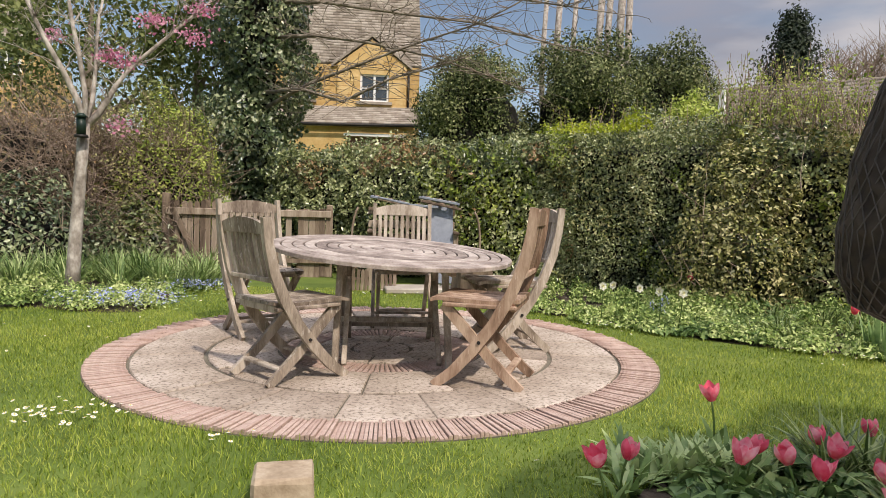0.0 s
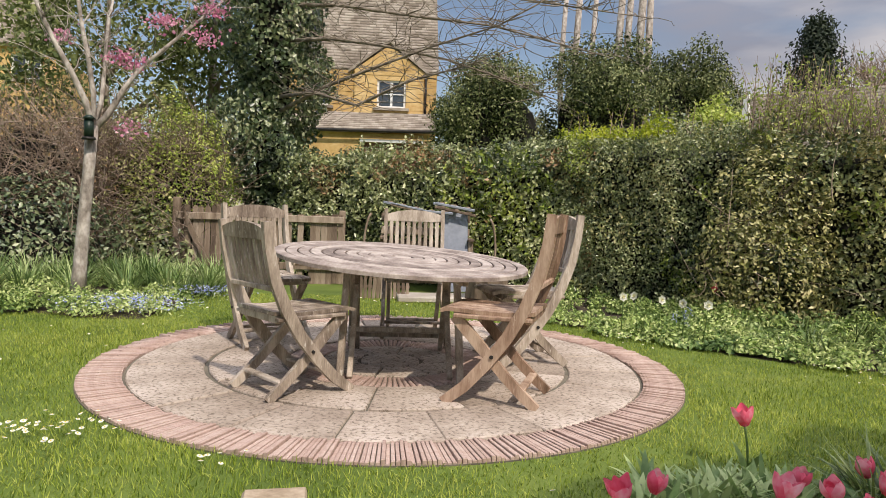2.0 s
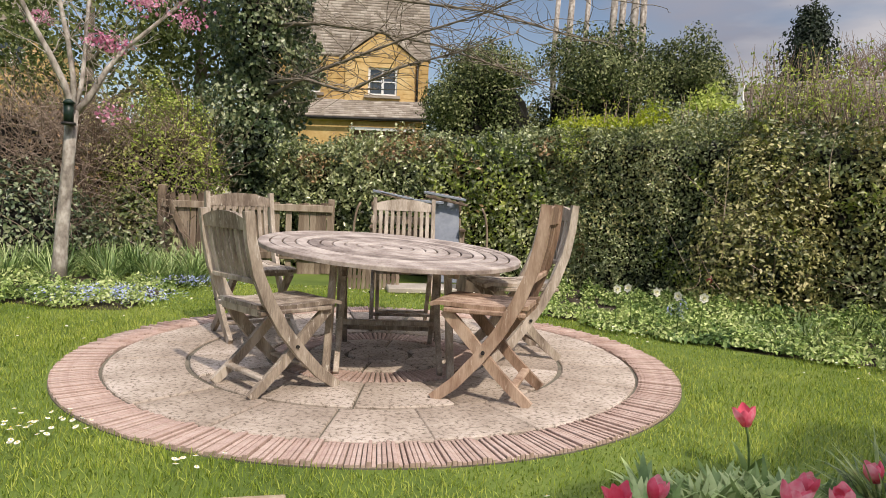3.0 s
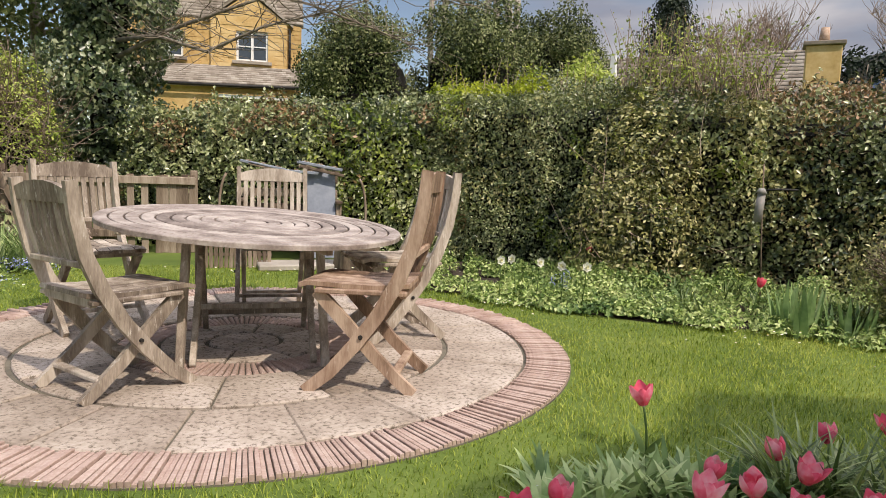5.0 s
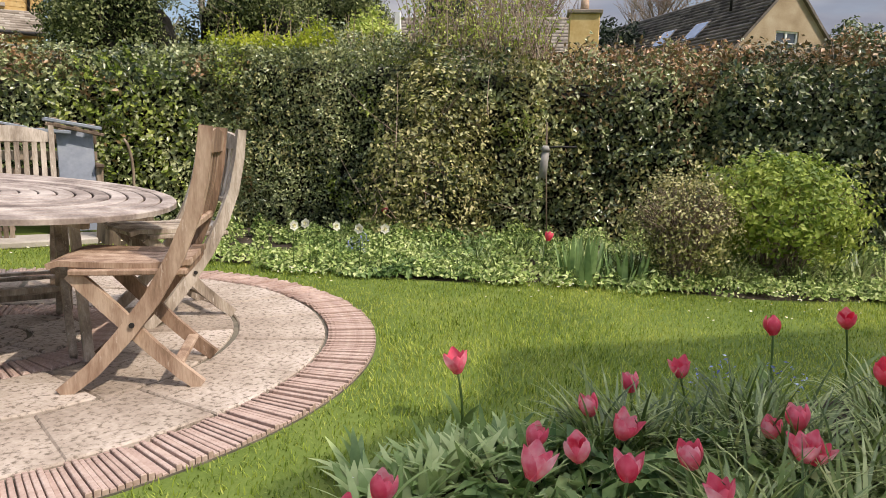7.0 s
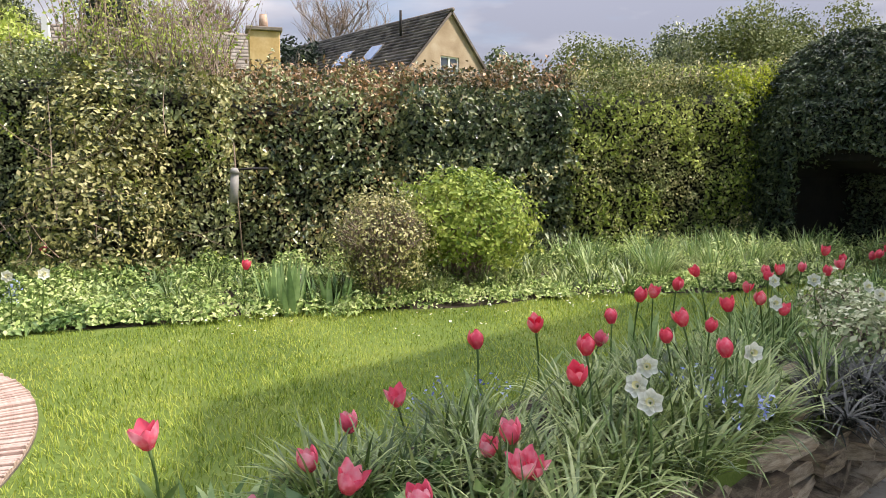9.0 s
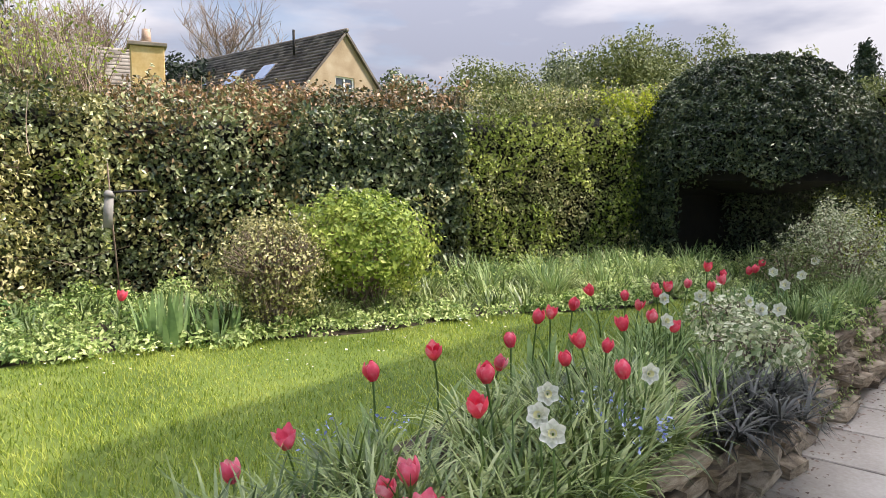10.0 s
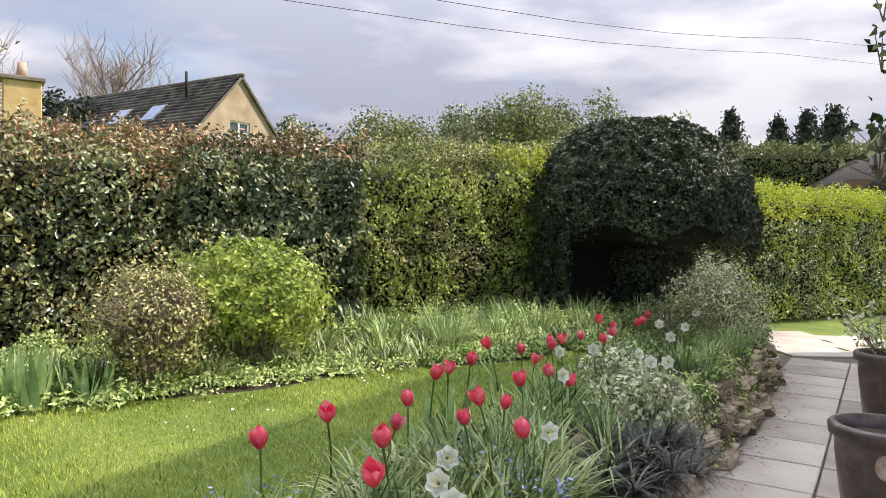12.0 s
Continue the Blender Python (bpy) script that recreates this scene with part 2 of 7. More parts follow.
M_SKYGLASS = mat("roof_glass", [(0.10, 0.17, 0.30), (0.16, 0.24, 0.38)], 1, 0.08, 0, 5, spec=0.9)
M_THATCH = mat("thatch", [(0.045, 0.038, 0.034), (0.085, 0.072, 0.062), (0.14, 0.12, 0.10)], 8, 0.95, 0.9, 50, stretch=(3, 3, 0.5))
M_POT = mat("brown_glazed_pot", [(0.05, 0.035, 0.028), (0.10, 0.07, 0.055), (0.22, 0.17, 0.14)], 6, 0.35, 0.4, 30, spec=0.5, speck=((0.45, 0.38, 0.32), 7.0, 0.64))
M_TERRA = mat("pale_terracotta", [(0.40, 0.24, 0.15), (0.62, 0.47, 0.36)], 30, 0.7, 0.4, 60)
M_FEEDER = mat("dull_grey_plastic", [(0.22, 0.21, 0.19), (0.34, 0.32, 0.29)], 9, 0.6, 0.1, 40)
M_STEEL = mat("galvanised_metal", [(0.17, 0.19, 0.23), (0.24, 0.265, 0.31), (0.32, 0.35, 0.39)], 3, 0.55, 0.15, 30, metal=0.35)
M_IRON = mat("dark_iron", [(0.02, 0.02, 0.02), (0.05, 0.045, 0.04)], 8, 0.6, 0.3, 40, metal=0.5)
M_WICKER = mat("dark_wicker", [(0.025, 0.018, 0.014), (0.055, 0.04, 0.032), (0.10, 0.075, 0.06)], 12, 0.9, 0.9, 50)
M_WIRE = mat("rusty_wire", [(0.06, 0.05, 0.045), (0.12, 0.10, 0.09)], 12, 0.6, 0, 50)
M_PLASTER = mat("cream_render", [(0.28, 0.205, 0.125), (0.40, 0.305, 0.20), (0.50, 0.41, 0.29)], 1.4, 0.9, 0.4, 20)
M_GREENP = mat("green_plastic", [(0.010, 0.022, 0.016), (0.02, 0.04, 0.028)], 8, 0.4, 0, 30)
M_EVER = mat("evergreen_leaf", [(0.02, 0.034, 0.013), (0.11, 0.14, 0.05), (0.34, 0.36, 0.17)], 0.8, 0.6, 0, 7, island=0.5, translucent=0.1, spec=0.15)
M_FARTREE = mat("far_tree_leaf", [(0.08, 0.11, 0.035), (0.17, 0.20, 0.065), (0.30, 0.32, 0.12)], 0.4, 0.6, 0, 3, island=0.4, translucent=0.15)
M_FARCON = mat("far_conifer_leaf", [(0.012, 0.022, 0.014), (0.03, 0.048, 0.026), (0.06, 0.08, 0.045)], 0.4, 0.6, 0, 3, island=0.4)

# ---- mesh tools ----
RNG = np.random.default_rng(7)


def mesh_np(name, verts, faces, material, smooth=False):
    """A mesh from arrays; every face has the same number of corners."""
    verts = np.asarray(verts, np.float32)
    faces = np.asarray(faces, np.int32)
    me = bpy.data.meshes.new(name)
    n, k = faces.shape
    me.vertices.add(len(verts))
    me.vertices.foreach_set("co", verts.ravel())
    me.loops.add(n * k)
    me.loops.foreach_set("vertex_index", faces.ravel())
    me.polygons.add(n)
    me.polygons.foreach_set("loop_start", np.arange(0, n * k, k, dtype=np.int32))
    if smooth:
        me.polygons.foreach_set("use_smooth", np.ones(n, bool))
    me.update(calc_edges=True)
    me.materials.append(material)
    return me


def bm_mesh(name, bm, material, smooth=False):
    me = bpy.data.meshes.new(name)
    bmesh.ops.recalc_face_normals(bm, faces=bm.faces[:])
    bm.to_mesh(me)
    bm.free()
    me.materials.append(material)
    if smooth:
        me.polygons.foreach_set("use_smooth", np.ones(len(me.polygons), bool))
    return me


def part(name, data, parent, label="", m=None):
    """A mesh as one part under a thing or under a part."""
    ob = new(name, data)
    ob.parent = parent
    if m is not None:
        ob.matrix_basis = m
    if label:
        tagged(ob, label)
    return ob


def thing(name, label, category, m=None, group="", kind="", data=None):
    ob = new(name, data)
    if m is not None:
        ob.matrix_basis = m
    return tagged(ob, label, category, group, kind)


def box_bm(bm, sx, sy, sz, m=None, bevel=0.0):
    r = bmesh.ops.create_cube(bm, size=1.0)
    vs = r["verts"]
    for v in vs:
        v.co = Vector((v.co.x * sx, v.co.y * sy, v.co.z * sz))
    if bevel:
        es = list({e for v in vs for e in v.link_edges})
        g = bmesh.ops.bevel(bm, geom=es, offset=bevel, segments=1, affect="EDGES")
        vs = list({v for f in g["faces"] for v in f.verts} | {v for v in vs if v.is_valid})
    if m is not None:
        bmesh.ops.transform(bm, matrix=m, verts=vs)
    return vs


def box(name, sx, sy, sz, material, bevel=0.0, m=None):
    bm = bmesh.new()
    box_bm(bm, sx, sy, sz, m, bevel)
    return bm_mesh(name, bm, material)


def sweep(name, pts, radii, material, sides=8, flat=None):
    """A tube, or with flat=(w, t) a board, along a line of points."""
    pts = [Vector(p) for p in pts]
    verts, faces = [], []
    up = Vector((0.31, 0.87, 0.2)).normalized()
    for i, p in enumerate(pts):
        d = (pts[min(i + 1, len(pts) - 1)] - pts[max(i - 1, 0)]).normalized()
        if flat:
            a = Vector((1, 0, 0))
            b = d.cross(a).normalized()
            w, t = flat[0] / 2, radii[i] / 2
            ring = [p + a * w + b * t, p - a * w + b * t, p - a * w - b * t, p + a * w - b * t]
        else:
            a = d.cross(up).normalized()
            b = d.cross(a)
            ring = [p + (a * math.cos(k * math.tau / sides) + b * math.sin(k * math.tau / sides)) * radii[i] for k in range(sides)]
        verts += ring
    s = 4 if flat else sides
    for i in range(len(pts) - 1):
        for k in range(s):
            faces.append((i * s + k, i * s + (k + 1) % s, (i + 1) * s + (k + 1) % s, (i + 1) * s + k))
    bm = bmesh.new()
    vs = [bm.verts.new(v) for v in verts]
    for f in faces:
        bm.faces.new([vs[i] for i in f])
    bm.faces.new(vs[:s])
    bm.faces.new(vs[-s:])
    return bm_mesh(name, bm, material, smooth=not flat)


def tubes_np(paths, radii, sides=4):
    """Many tapered tubes with equal numbers of points: paths (n, k, 3), radii (n, k)."""
    paths = np.asarray(paths, float)
    radii = np.asarray(radii, float)
    n, k, _ = paths.shape
    d = np.gradient(paths, axis=1)
    d /= np.linalg.norm(d, axis=2, keepdims=True) + 1e-9
    ref = np.where(np.abs(d[..., 2:3]) > 0.9, np.array([1.0, 0, 0]), np.array([0, 0, 1.0]))
    a = np.cross(d, ref)
    a /= np.linalg.norm(a, axis=2, keepdims=True) + 1e-9
    b = np.cross(d, a)
    ang = np.arange(sides) * math.tau / sides
    v = paths[:, :, None] + radii[:, :, None, None] * (a[:, :, None] * np.cos(ang)[:, None] + b[:, :, None] * np.sin(ang)[:, None])
    idx = np.arange(n * k * sides).reshape(n, k, sides)
    nxt = np.roll(idx, -1, 2)
    f = np.stack([idx[:, :-1], nxt[:, :-1], nxt[:, 1:], idx[:, 1:]], -1).reshape(-1, 4)
    return v.reshape(-1, 3), f


def unit(v):
    return v / (np.linalg.norm(v, axis=-1, keepdims=True) + 1e-9)


def leaves_np(pts, normals, size, tilt=0.8, ratio=0.55, droop=0.0, spread=0.35):
    """Folded leaves, two faces each, that look roughly along the normals."""
    n = len(pts)
    nrm = unit(normals + RNG.normal(0, tilt, (n, 3)) * 0.6)
    t = RNG.normal(0, 1, (n, 3))
    t[:, 2] -= droop
    t = unit(t - nrm * (t * nrm).sum(1, keepdims=True))
    s = np.cross(nrm, t)
    ln = (size * (1 + spread * RNG.uniform(-1, 1, n)))[:, None]
    wd = ln * ratio / 2
    base = pts - t * ln / 2
    tip = pts + t * ln / 2 - nrm * ln * 0.10
    mid = pts - t * ln * 0.08
    lf = mid + s * wd + nrm * ln * 0.10
    rt = mid - s * wd + nrm * ln * 0.10
    v = np.stack([base, rt, tip, lf], 1).reshape(-1, 3)
    i = np.arange(n)[:, None] * 4
    f = np.concatenate([i + [0, 1, 2], i + [0, 2, 3]], 1).reshape(-1, 3)
    return v, f


def blades_np(base, heading, length, width, lean, curl, segs=4, fold=0.0):
    """Grass-like blades. lean: radians from upright at the foot; curl: radians more at the tip."""
    n = len(base)
    u = np.linspace(0, 1, segs + 1)
    ang = lean[:, None] + curl[:, None] * u[None]
    step = (length / segs)[:, None]
    out = np.concatenate([np.zeros((n, 1)), np.cumsum(np.sin(ang[:, :-1]) * step, 1)], 1)
    upz = np.concatenate([np.zeros((n, 1)), np.cumsum(np.cos(ang[:, :-1]) * step, 1)], 1)
    h = np.stack([np.cos(heading), np.sin(heading), 0 * heading], 1)
    side = np.stack([-np.sin(heading), np.cos(heading), 0 * heading], 1)
    ctr = base[:, None] + h[:, None] * out[..., None] + np.array([0, 0, 1.0]) * upz[..., None]
    w = width[:, None] / 2 * (1 - u[None] ** 2.2 * 0.94) * (0.65 + 0.7 * np.minimum(u[None] * 2.2, 0.5))
    a = ctr + side[:, None] * w[..., None]
    b = ctr - side[:, None] * w[..., None]
    v = np.stack([a, b], 2).reshape(-1, 3)
    idx = np.arange(n * (segs + 1) * 2).reshape(n, segs + 1, 2)
    f = np.stack([idx[:, :-1, 0], idx[:, :-1, 1], idx[:, 1:, 1], idx[:, 1:, 0]], -1).reshape(-1, 4)
    return v, f


def join_np(*sets):
    vs, fs, o = [], [], 0
    for v, f in sets:
        vs.append(v)
        fs.append(f + o)
        o += len(v)
    return np.concatenate(vs), np.concatenate(fs)


def lumpy(p, amount, scale, seed=0.0):
    """Displacement lengths for points, from smooth noise."""
    return np.array([noise.noise(Vector((x * scale + seed, y * scale - seed, z * scale))) for x, y, z in p]) * amount


# ---- ground, lawn, patio, path ----
PATH_Z = -0.42
STEP = [(-300, -2.9), (-0.62, -2.9), (-0.5, -2.46), (0.0, -2.46), (1.2, -2.72), (2.75, -3.05), (4.4, -3.56), (5.4, -3.93), (7.7, -4.63), (9.2, -4.85), (10.2, -4.3), (11.5, 0.0), (14, 300)]


def step_y(x):
    """The front edge of the raised garden at x."""
    xs = [p[0] for p in STEP[:10]]
    ys = [p[1] for p in STEP[:10]]
    return np.interp(x, xs, ys)


def build_ground():
    bm = bmesh.new()
    top = [bm.verts.new((x, y, 0.0)) for x, y in STEP]
    low = [bm.verts.new((x, y, PATH_Z - 0.03)) for x, y in STEP]
    far_l = bm.verts.new((-300, 300, 0.0))
    bm.faces.new(top + [far_l])
    for i in range(len(STEP) - 1):
        bm.faces.new((top[i], low[i], low[i + 1], top[i + 1]))
    r0 = bm.verts.new((300, 300, PATH_Z - 0.03))
    r1 = bm.verts.new((300, -300, PATH_Z - 0.03))
    r2 = bm.verts.new((-300, -300, PATH_Z - 0.03))
    bm.faces.new(low[::-1] + [r2, r1, r0])
    bmesh.ops.triangulate(bm, faces=bm.faces[:])
    ob = new("ground", bm_mesh("ground", bm, M_LAWN))
    return tagged(ob, "green lawn on two levels with a low step between", "ground", kind="structure")


GROUND = build_ground()


def right_bed_n(x, y):
    """Distance past the lawn's origin square to the long hedge."""
    return 0.66 * x + 0.75 * y


def on_lawn(x, y):
    ok = np.hypot(x, y) > 1.765
    ok &= right_bed_n(x, y) < 1.98 + 0.10 * np.sin(2.1 * (x - y)) + np.clip((y - 1.2) * 0.55, 0, 1.4)
    ok &= (x > -2.1 + 0.15 * np.sin(3 * y)) | (y < 1.5 + 0.12 * np.sin(4 * x))
    ok &= (y < 3.2) & (y > step_y(x) + 0.02)
    bed = (x > 0.62) & (y < step_y(x) + np.clip((x - 0.62) * 1.2 + 0.08, 0, 0.78))
    return ok & ~bed


def build_grass():
    n = 560000
    x, y = RNG.uniform(-4.5, 8.2, n), RNG.uniform(-4.2, 3.2, n)
    near = np.hypot(x - 0.2, y + 3.6)
    keep = on_lawn(x, y) & (RNG.uniform(0, 1, n) < np.clip(4.2 / near, 0.25, 1.0))
    x, y = x[keep], y[keep]
    k = len(x)
    ln = RNG.uniform(0.016, 0.044, k) * (1 + 0.35 * np.sin(x * 2.3) * np.sin(y * 1.9 + 1))
    v, f = blades_np(np.stack([x, y, np.full(k, -0.004)], 1), RNG.uniform(0, math.tau, k), ln, RNG.uniform(0.003, 0.0055, k),
                     RNG.uniform(0.1, 0.95, k), RNG.uniform(0.1, 1.0, k), segs=2)
    tagged(new("grass", mesh_np("grass", v, f, M_GRASS)), "short mown sunlit green grass of the lawn", "grass", kind="stuff")


build_grass()


def wedge_mesh(name, r0, r1, half, thick, material, gap=0.006, steps=3, bevel=0.006, rough=0.0):
    """A paving piece of a ring, about the angle -90 degrees, its top at z=0 of the piece."""
    bm = bmesh.new()
    rows = []
    for (z, inset) in ((-thick, 0.0), (-bevel, 0.0), (0.0, bevel)):
        loop = []
        for r, sgn in ((r0 + gap / 2 + inset, 1), (r1 - gap / 2 - inset, -1)):
            h = half - (gap / 2 + inset) / r
            for i in range(steps + 1):
                a = -math.pi / 2 + sgn * (-h + 2 * h * i / steps)
                loop.append(bm.verts.new((r * math.cos(a), r * math.sin(a), z)))
        rows.append(loop)
    m = len(rows[0])
    for a, b in zip(rows[:-1], rows[1:]):
        for i in range(m):
            bm.faces.new((a[i], a[(i + 1) % m], b[(i + 1) % m], b[i]))
    top = rows[-1]
    for i in range(steps):
        bm.faces.new((top[i], top[i + 1], top[m - 2 - i], top[m - 1 - i]))
    return bm_mesh(name, bm, material)


def build_patio():
    bm = bmesh.new()
    bmesh.ops.create_cone(bm, cap_ends=True, segments=96, radius1=1.752, radius2=1.752, depth=0.06)
    bmesh.ops.translate(bm, verts=bm.verts[:], vec=(0, 0, -0.024))
    patio = new("patio", bm_mesh("patio_bed", bm, M_JOINT))
    tagged(patio, "round patio of pale stone slabs ringed with red bricks, set in the lawn", "patio", kind="structure")
    brick = wedge_mesh("brick", 1.525, 1.75, math.pi / 560, 0.05, M_BRICK, gap=0.003, steps=1, bevel=0.002)
    shape = np.array([v.co[:] for v in brick.vertices])
    quads = np.array([p.vertices[:] for p in brick.polygons])
    rest = []
    for i in range(560):
        m = pose(0, 0, 0.021 + random.uniform(-0.003, 0.003), random.uniform(-0.25, 0.25), 0, i * 360 / 560 + random.uniform(-0.05, 0.05))
        if i < 145 or i >= 415:
            part("brick", brick, patio, m=m)
        else:
            k = np.array(m)
            rest.append((shape @ k[:3, :3].T + k[:3, 3], quads))
    tagged(part("brickwork", mesh_np("brickwork", *join_np(*rest), M_BRICK), patio), kind="stuff")
    for r0, r1, count, turn in ((1.10, 1.515, 20, 0.0), (0.66, 1.085, 14, 7.0)):
        slab = wedge_mesh("slab", r0, r1, math.pi / count, 0.05, M_SETT, gap=0.009, steps=4)
        for i in range(count):
            part("slab", slab, patio, m=pose(0, 0, 0.020 + random.uniform(-0.003, 0.002), random.uniform(-0.2, 0.2), 0, turn + i * 360 / count + random.uniform(-0.5, 0.5)))
    small = wedge_mesh("brick", 0.44, 0.645, math.pi / 120, 0.05, M_BRICK, gap=0.006, steps=1)
    for i in range(120):
        part("brick", small, patio, m=pose(0, 0, 0.020 + random.uniform(-0.003, 0.002), 0, 0, i * 3))
    for r0, r1, count in ((0.20, 0.43, 8), (0.012, 0.19, 4)):
        slab = wedge_mesh("slab", r0, r1, math.pi / count, 0.05, M_SETT, gap=0.012, steps=4)
        for i in range(count):
            part("slab", slab, patio, m=pose(0, 0, 0.020, 0, 0, i * 360 / count + 11))


# ---- teak garden furniture ----


def teak_bar(name, p, q, w, t, material, bevel=0.004):
    """A straight bar from p to q."""
    p, q = Vector(p), Vector(q)
    d = q - p
    m = Matrix.Translation((p + q) / 2) @ d.to_track_quat("Z", "X").to_matrix().to_4x4()
    return box(name, w, t, d.length, material, bevel, m)


def build_chair(material, label):
    """A folding slatted chair that faces +y."""
    chair = thing("folding_chair", label, "chair", group="chairs round the table")
    rail = [(-0.268, 0.945), (-0.252, 0.80), (-0.218, 0.64), (-0.158, 0.49), (-0.075, 0.34), (0.025, 0.205), (0.13, 0.085), (0.235, 0.0)]
    thick = [0.045, 0.05, 0.055, 0.06, 0.06, 0.06, 0.056, 0.05]
    for sx in (-0.225, 0.225):
        part("leg", sweep("rail", [(sx, y, z) for y, z in rail], thick, material, flat=(0.028, 0)), chair)
    rear = [(0.20, 0.425), (0.145, 0.37), (0.05, 0.27), (-0.06, 0.15), (-0.16, 0.055), (-0.225, 0.0)]
    for sx in (-0.186, 0.186):
        part("leg", sweep("rear", [(sx, y, z) for y, z in rear], [0.05, 0.055, 0.055, 0.05, 0.05, 0.046], material, flat=(0.026, 0)), chair)
    back = part("backrest", teak_bar("rail", (-0.21, -0.203, 0.595), (0.21, -0.203, 0.595), 0.026, 0.05, material), chair)
    bm = bmesh.new()
    n = 12
    vs = []
    for i in range(n + 1):
        x = -0.211 + 0.422 * i / n
        arch = 0.035 * math.sin(math.pi * i / n) ** 0.8
        vs.append([bm.verts.new((x, y, z)) for y, z in ((-0.272, 0.85), (-0.246, 0.85), (-0.254, 0.905 + arch), (-0.280, 0.905 + arch))])
    for a, b in zip(vs[:-1], vs[1:]):
        for k in range(4):
            bm.faces.new((a[k], a[(k + 1) % 4], b[(k + 1) % 4], b[k]))
    bm.faces.new(vs[0])
    bm.faces.new(vs[-1])
    part("top_rail", bm_mesh("top_rail", bm, material), back)
    for i in range(9):
        x = -0.18 + 0.045 * i
        part("slat", sweep("slat", [(x, -0.206, 0.60), (x, -0.240, 0.74), (x, -0.259, 0.87)], [0.012] * 3, material, flat=(0.027, 0)), back)
    seat = part("seat", teak_bar("frame", (-0.19, 0.19, 0.428), (0.19, 0.19, 0.428), 0.04, 0.03, material), chair)
    part("frame_bar", teak_bar("frame", (-0.19, -0.17, 0.428), (0.19, -0.17, 0.428), 0.04, 0.03, material), seat)
    for i in range(6):
        x = -0.165 + 0.066 * i
        part("slat", sweep("slat", [(x, -0.20, 0.462), (x, -0.05, 0.448), (x, 0.10, 0.452), (x, 0.235, 0.458), (x, 0.275, 0.447)], [0.02] * 5, material, flat=(0.060, 0)), seat)
    for sx in (-0.2, 0.2):
        part("side_bar", teak_bar("side", (sx, -0.19, 0.43), (sx, 0.2, 0.43), 0.02, 0.045, material), seat)
    part("stretcher", teak_bar("stretcher", (-0.185, -0.145, 0.085), (0.185, -0.145, 0.085), 0.02, 0.04, material), chair)
    part("stretcher", teak_bar("stretcher", (-0.222, 0.125, 0.105), (0.222, 0.125, 0.105), 0.02, 0.04, material), chair)
    for sx in (-0.243, 0.243):
        bm = bmesh.new()
        bmesh.ops.create_cone(bm, cap_ends=True, segments=10, radius1=0.010, radius2=0.008, depth=0.012, matrix=pose(sx, -0.007, 0.247, 0, 90, 0))
        part("bolt", bm_mesh("bolt", bm, M_IRON), chair, "dark metal pivot bolt")
    return chair


def chair_pose(x, y, fx, fy):
    return pose(x, y, 0.021, 0, 0, math.degrees(math.atan2(-fx, fy)))


CHAIR_A = build_chair(M_TEAK, "weathered grey teak folding chair with a slatted back")
CHAIR_A.matrix_basis = chair_pose(-0.525, -0.70, 0.77, 0.63)
CHAIR_C = copy_thing(CHAIR_A, chair_pose(0.16, 0.92, 0.0, -1.0))
CHAIR_D = copy_thing(CHAIR_A, chair_pose(-0.86, 0.52, 0.52, -0.85))
CHAIR_E = copy_thing(CHAIR_A, chair_pose(0.85, 0.10, -0.98, -0.18))
CHAIR_A.scale = (0.98, 1.0, 0.915)     # a lower chair than the rest
CHAIR_B = build_chair(M_TEAKW, "warm brown weathered teak folding chair with a slatted back")
CHAIR_B.matrix_basis = chair_pose(0.565, -0.80, -0.93, 0.36)

TABLE_M = pose(0.055, -0.08, 0.021)
LEAN_X, LEAN_Y, TABLE_Z = -0.052, 0.050, 0.655     # the old top sags to one side


def under_top(x, y, down=0.0):
    return (x, y, TABLE_Z + LEAN_X * x + LEAN_Y * y - down)


def build_table():
    table = thing("round_table", "round weathered teak garden table with concentric slats, sagging top", "table", TABLE_M)
    r_out, n_ring = 0.775, 10
    tilt = Matrix.Translation((0, 0, TABLE_Z)) @ pose(0, 0, 0, math.degrees(math.atan(LEAN_Y)), math.degrees(-math.atan(LEAN_X)), 0)
    top = part("tabletop", wedge_ring("centre", 0.0, 0.055, 0.0, 0.026, M_TOP), table, m=tilt)
    r = 0.067
    wid = (r_out - r) / n_ring
    for i in range(n_ring):
        part("slat", wedge_ring("slat", r + i * wid, r + (i + 1) * wid - 0.009, 0.0, 0.024, M_TOP), top)
    for k in range(4):
        a = k * math.pi / 2 + 0.5
        part("bearer", teak_bar("bearer", (0.05 * math.cos(a), 0.05 * math.sin(a), -0.042), (0.70 * math.cos(a), 0.70 * math.sin(a), -0.042), 0.035, 0.035, M_TEAK), top)
    for sx in (-0.31, 0.31):
        for sy in (-1, 1):
            part("leg", teak_bar("leg", under_top(sx, sy * 0.30, 0.05), (sx * 1.06, sy * 0.50, 0.0), 0.05, 0.036, M_TEAK), table)
            part("leg", teak_bar("leg", under_top(sx * 0.86, sy * 0.12, 0.05), (sx * 0.9, -sy * 0.42, 0.0), 0.042, 0.03, M_TEAK), table)
    for sy, z in ((0.40, 0.10), (0.25, 0.16)):
        part("stretcher", teak_bar("stretcher", (-0.33, sy, z), (0.33, sy, z), 0.03, 0.05, M_TEAK), table)


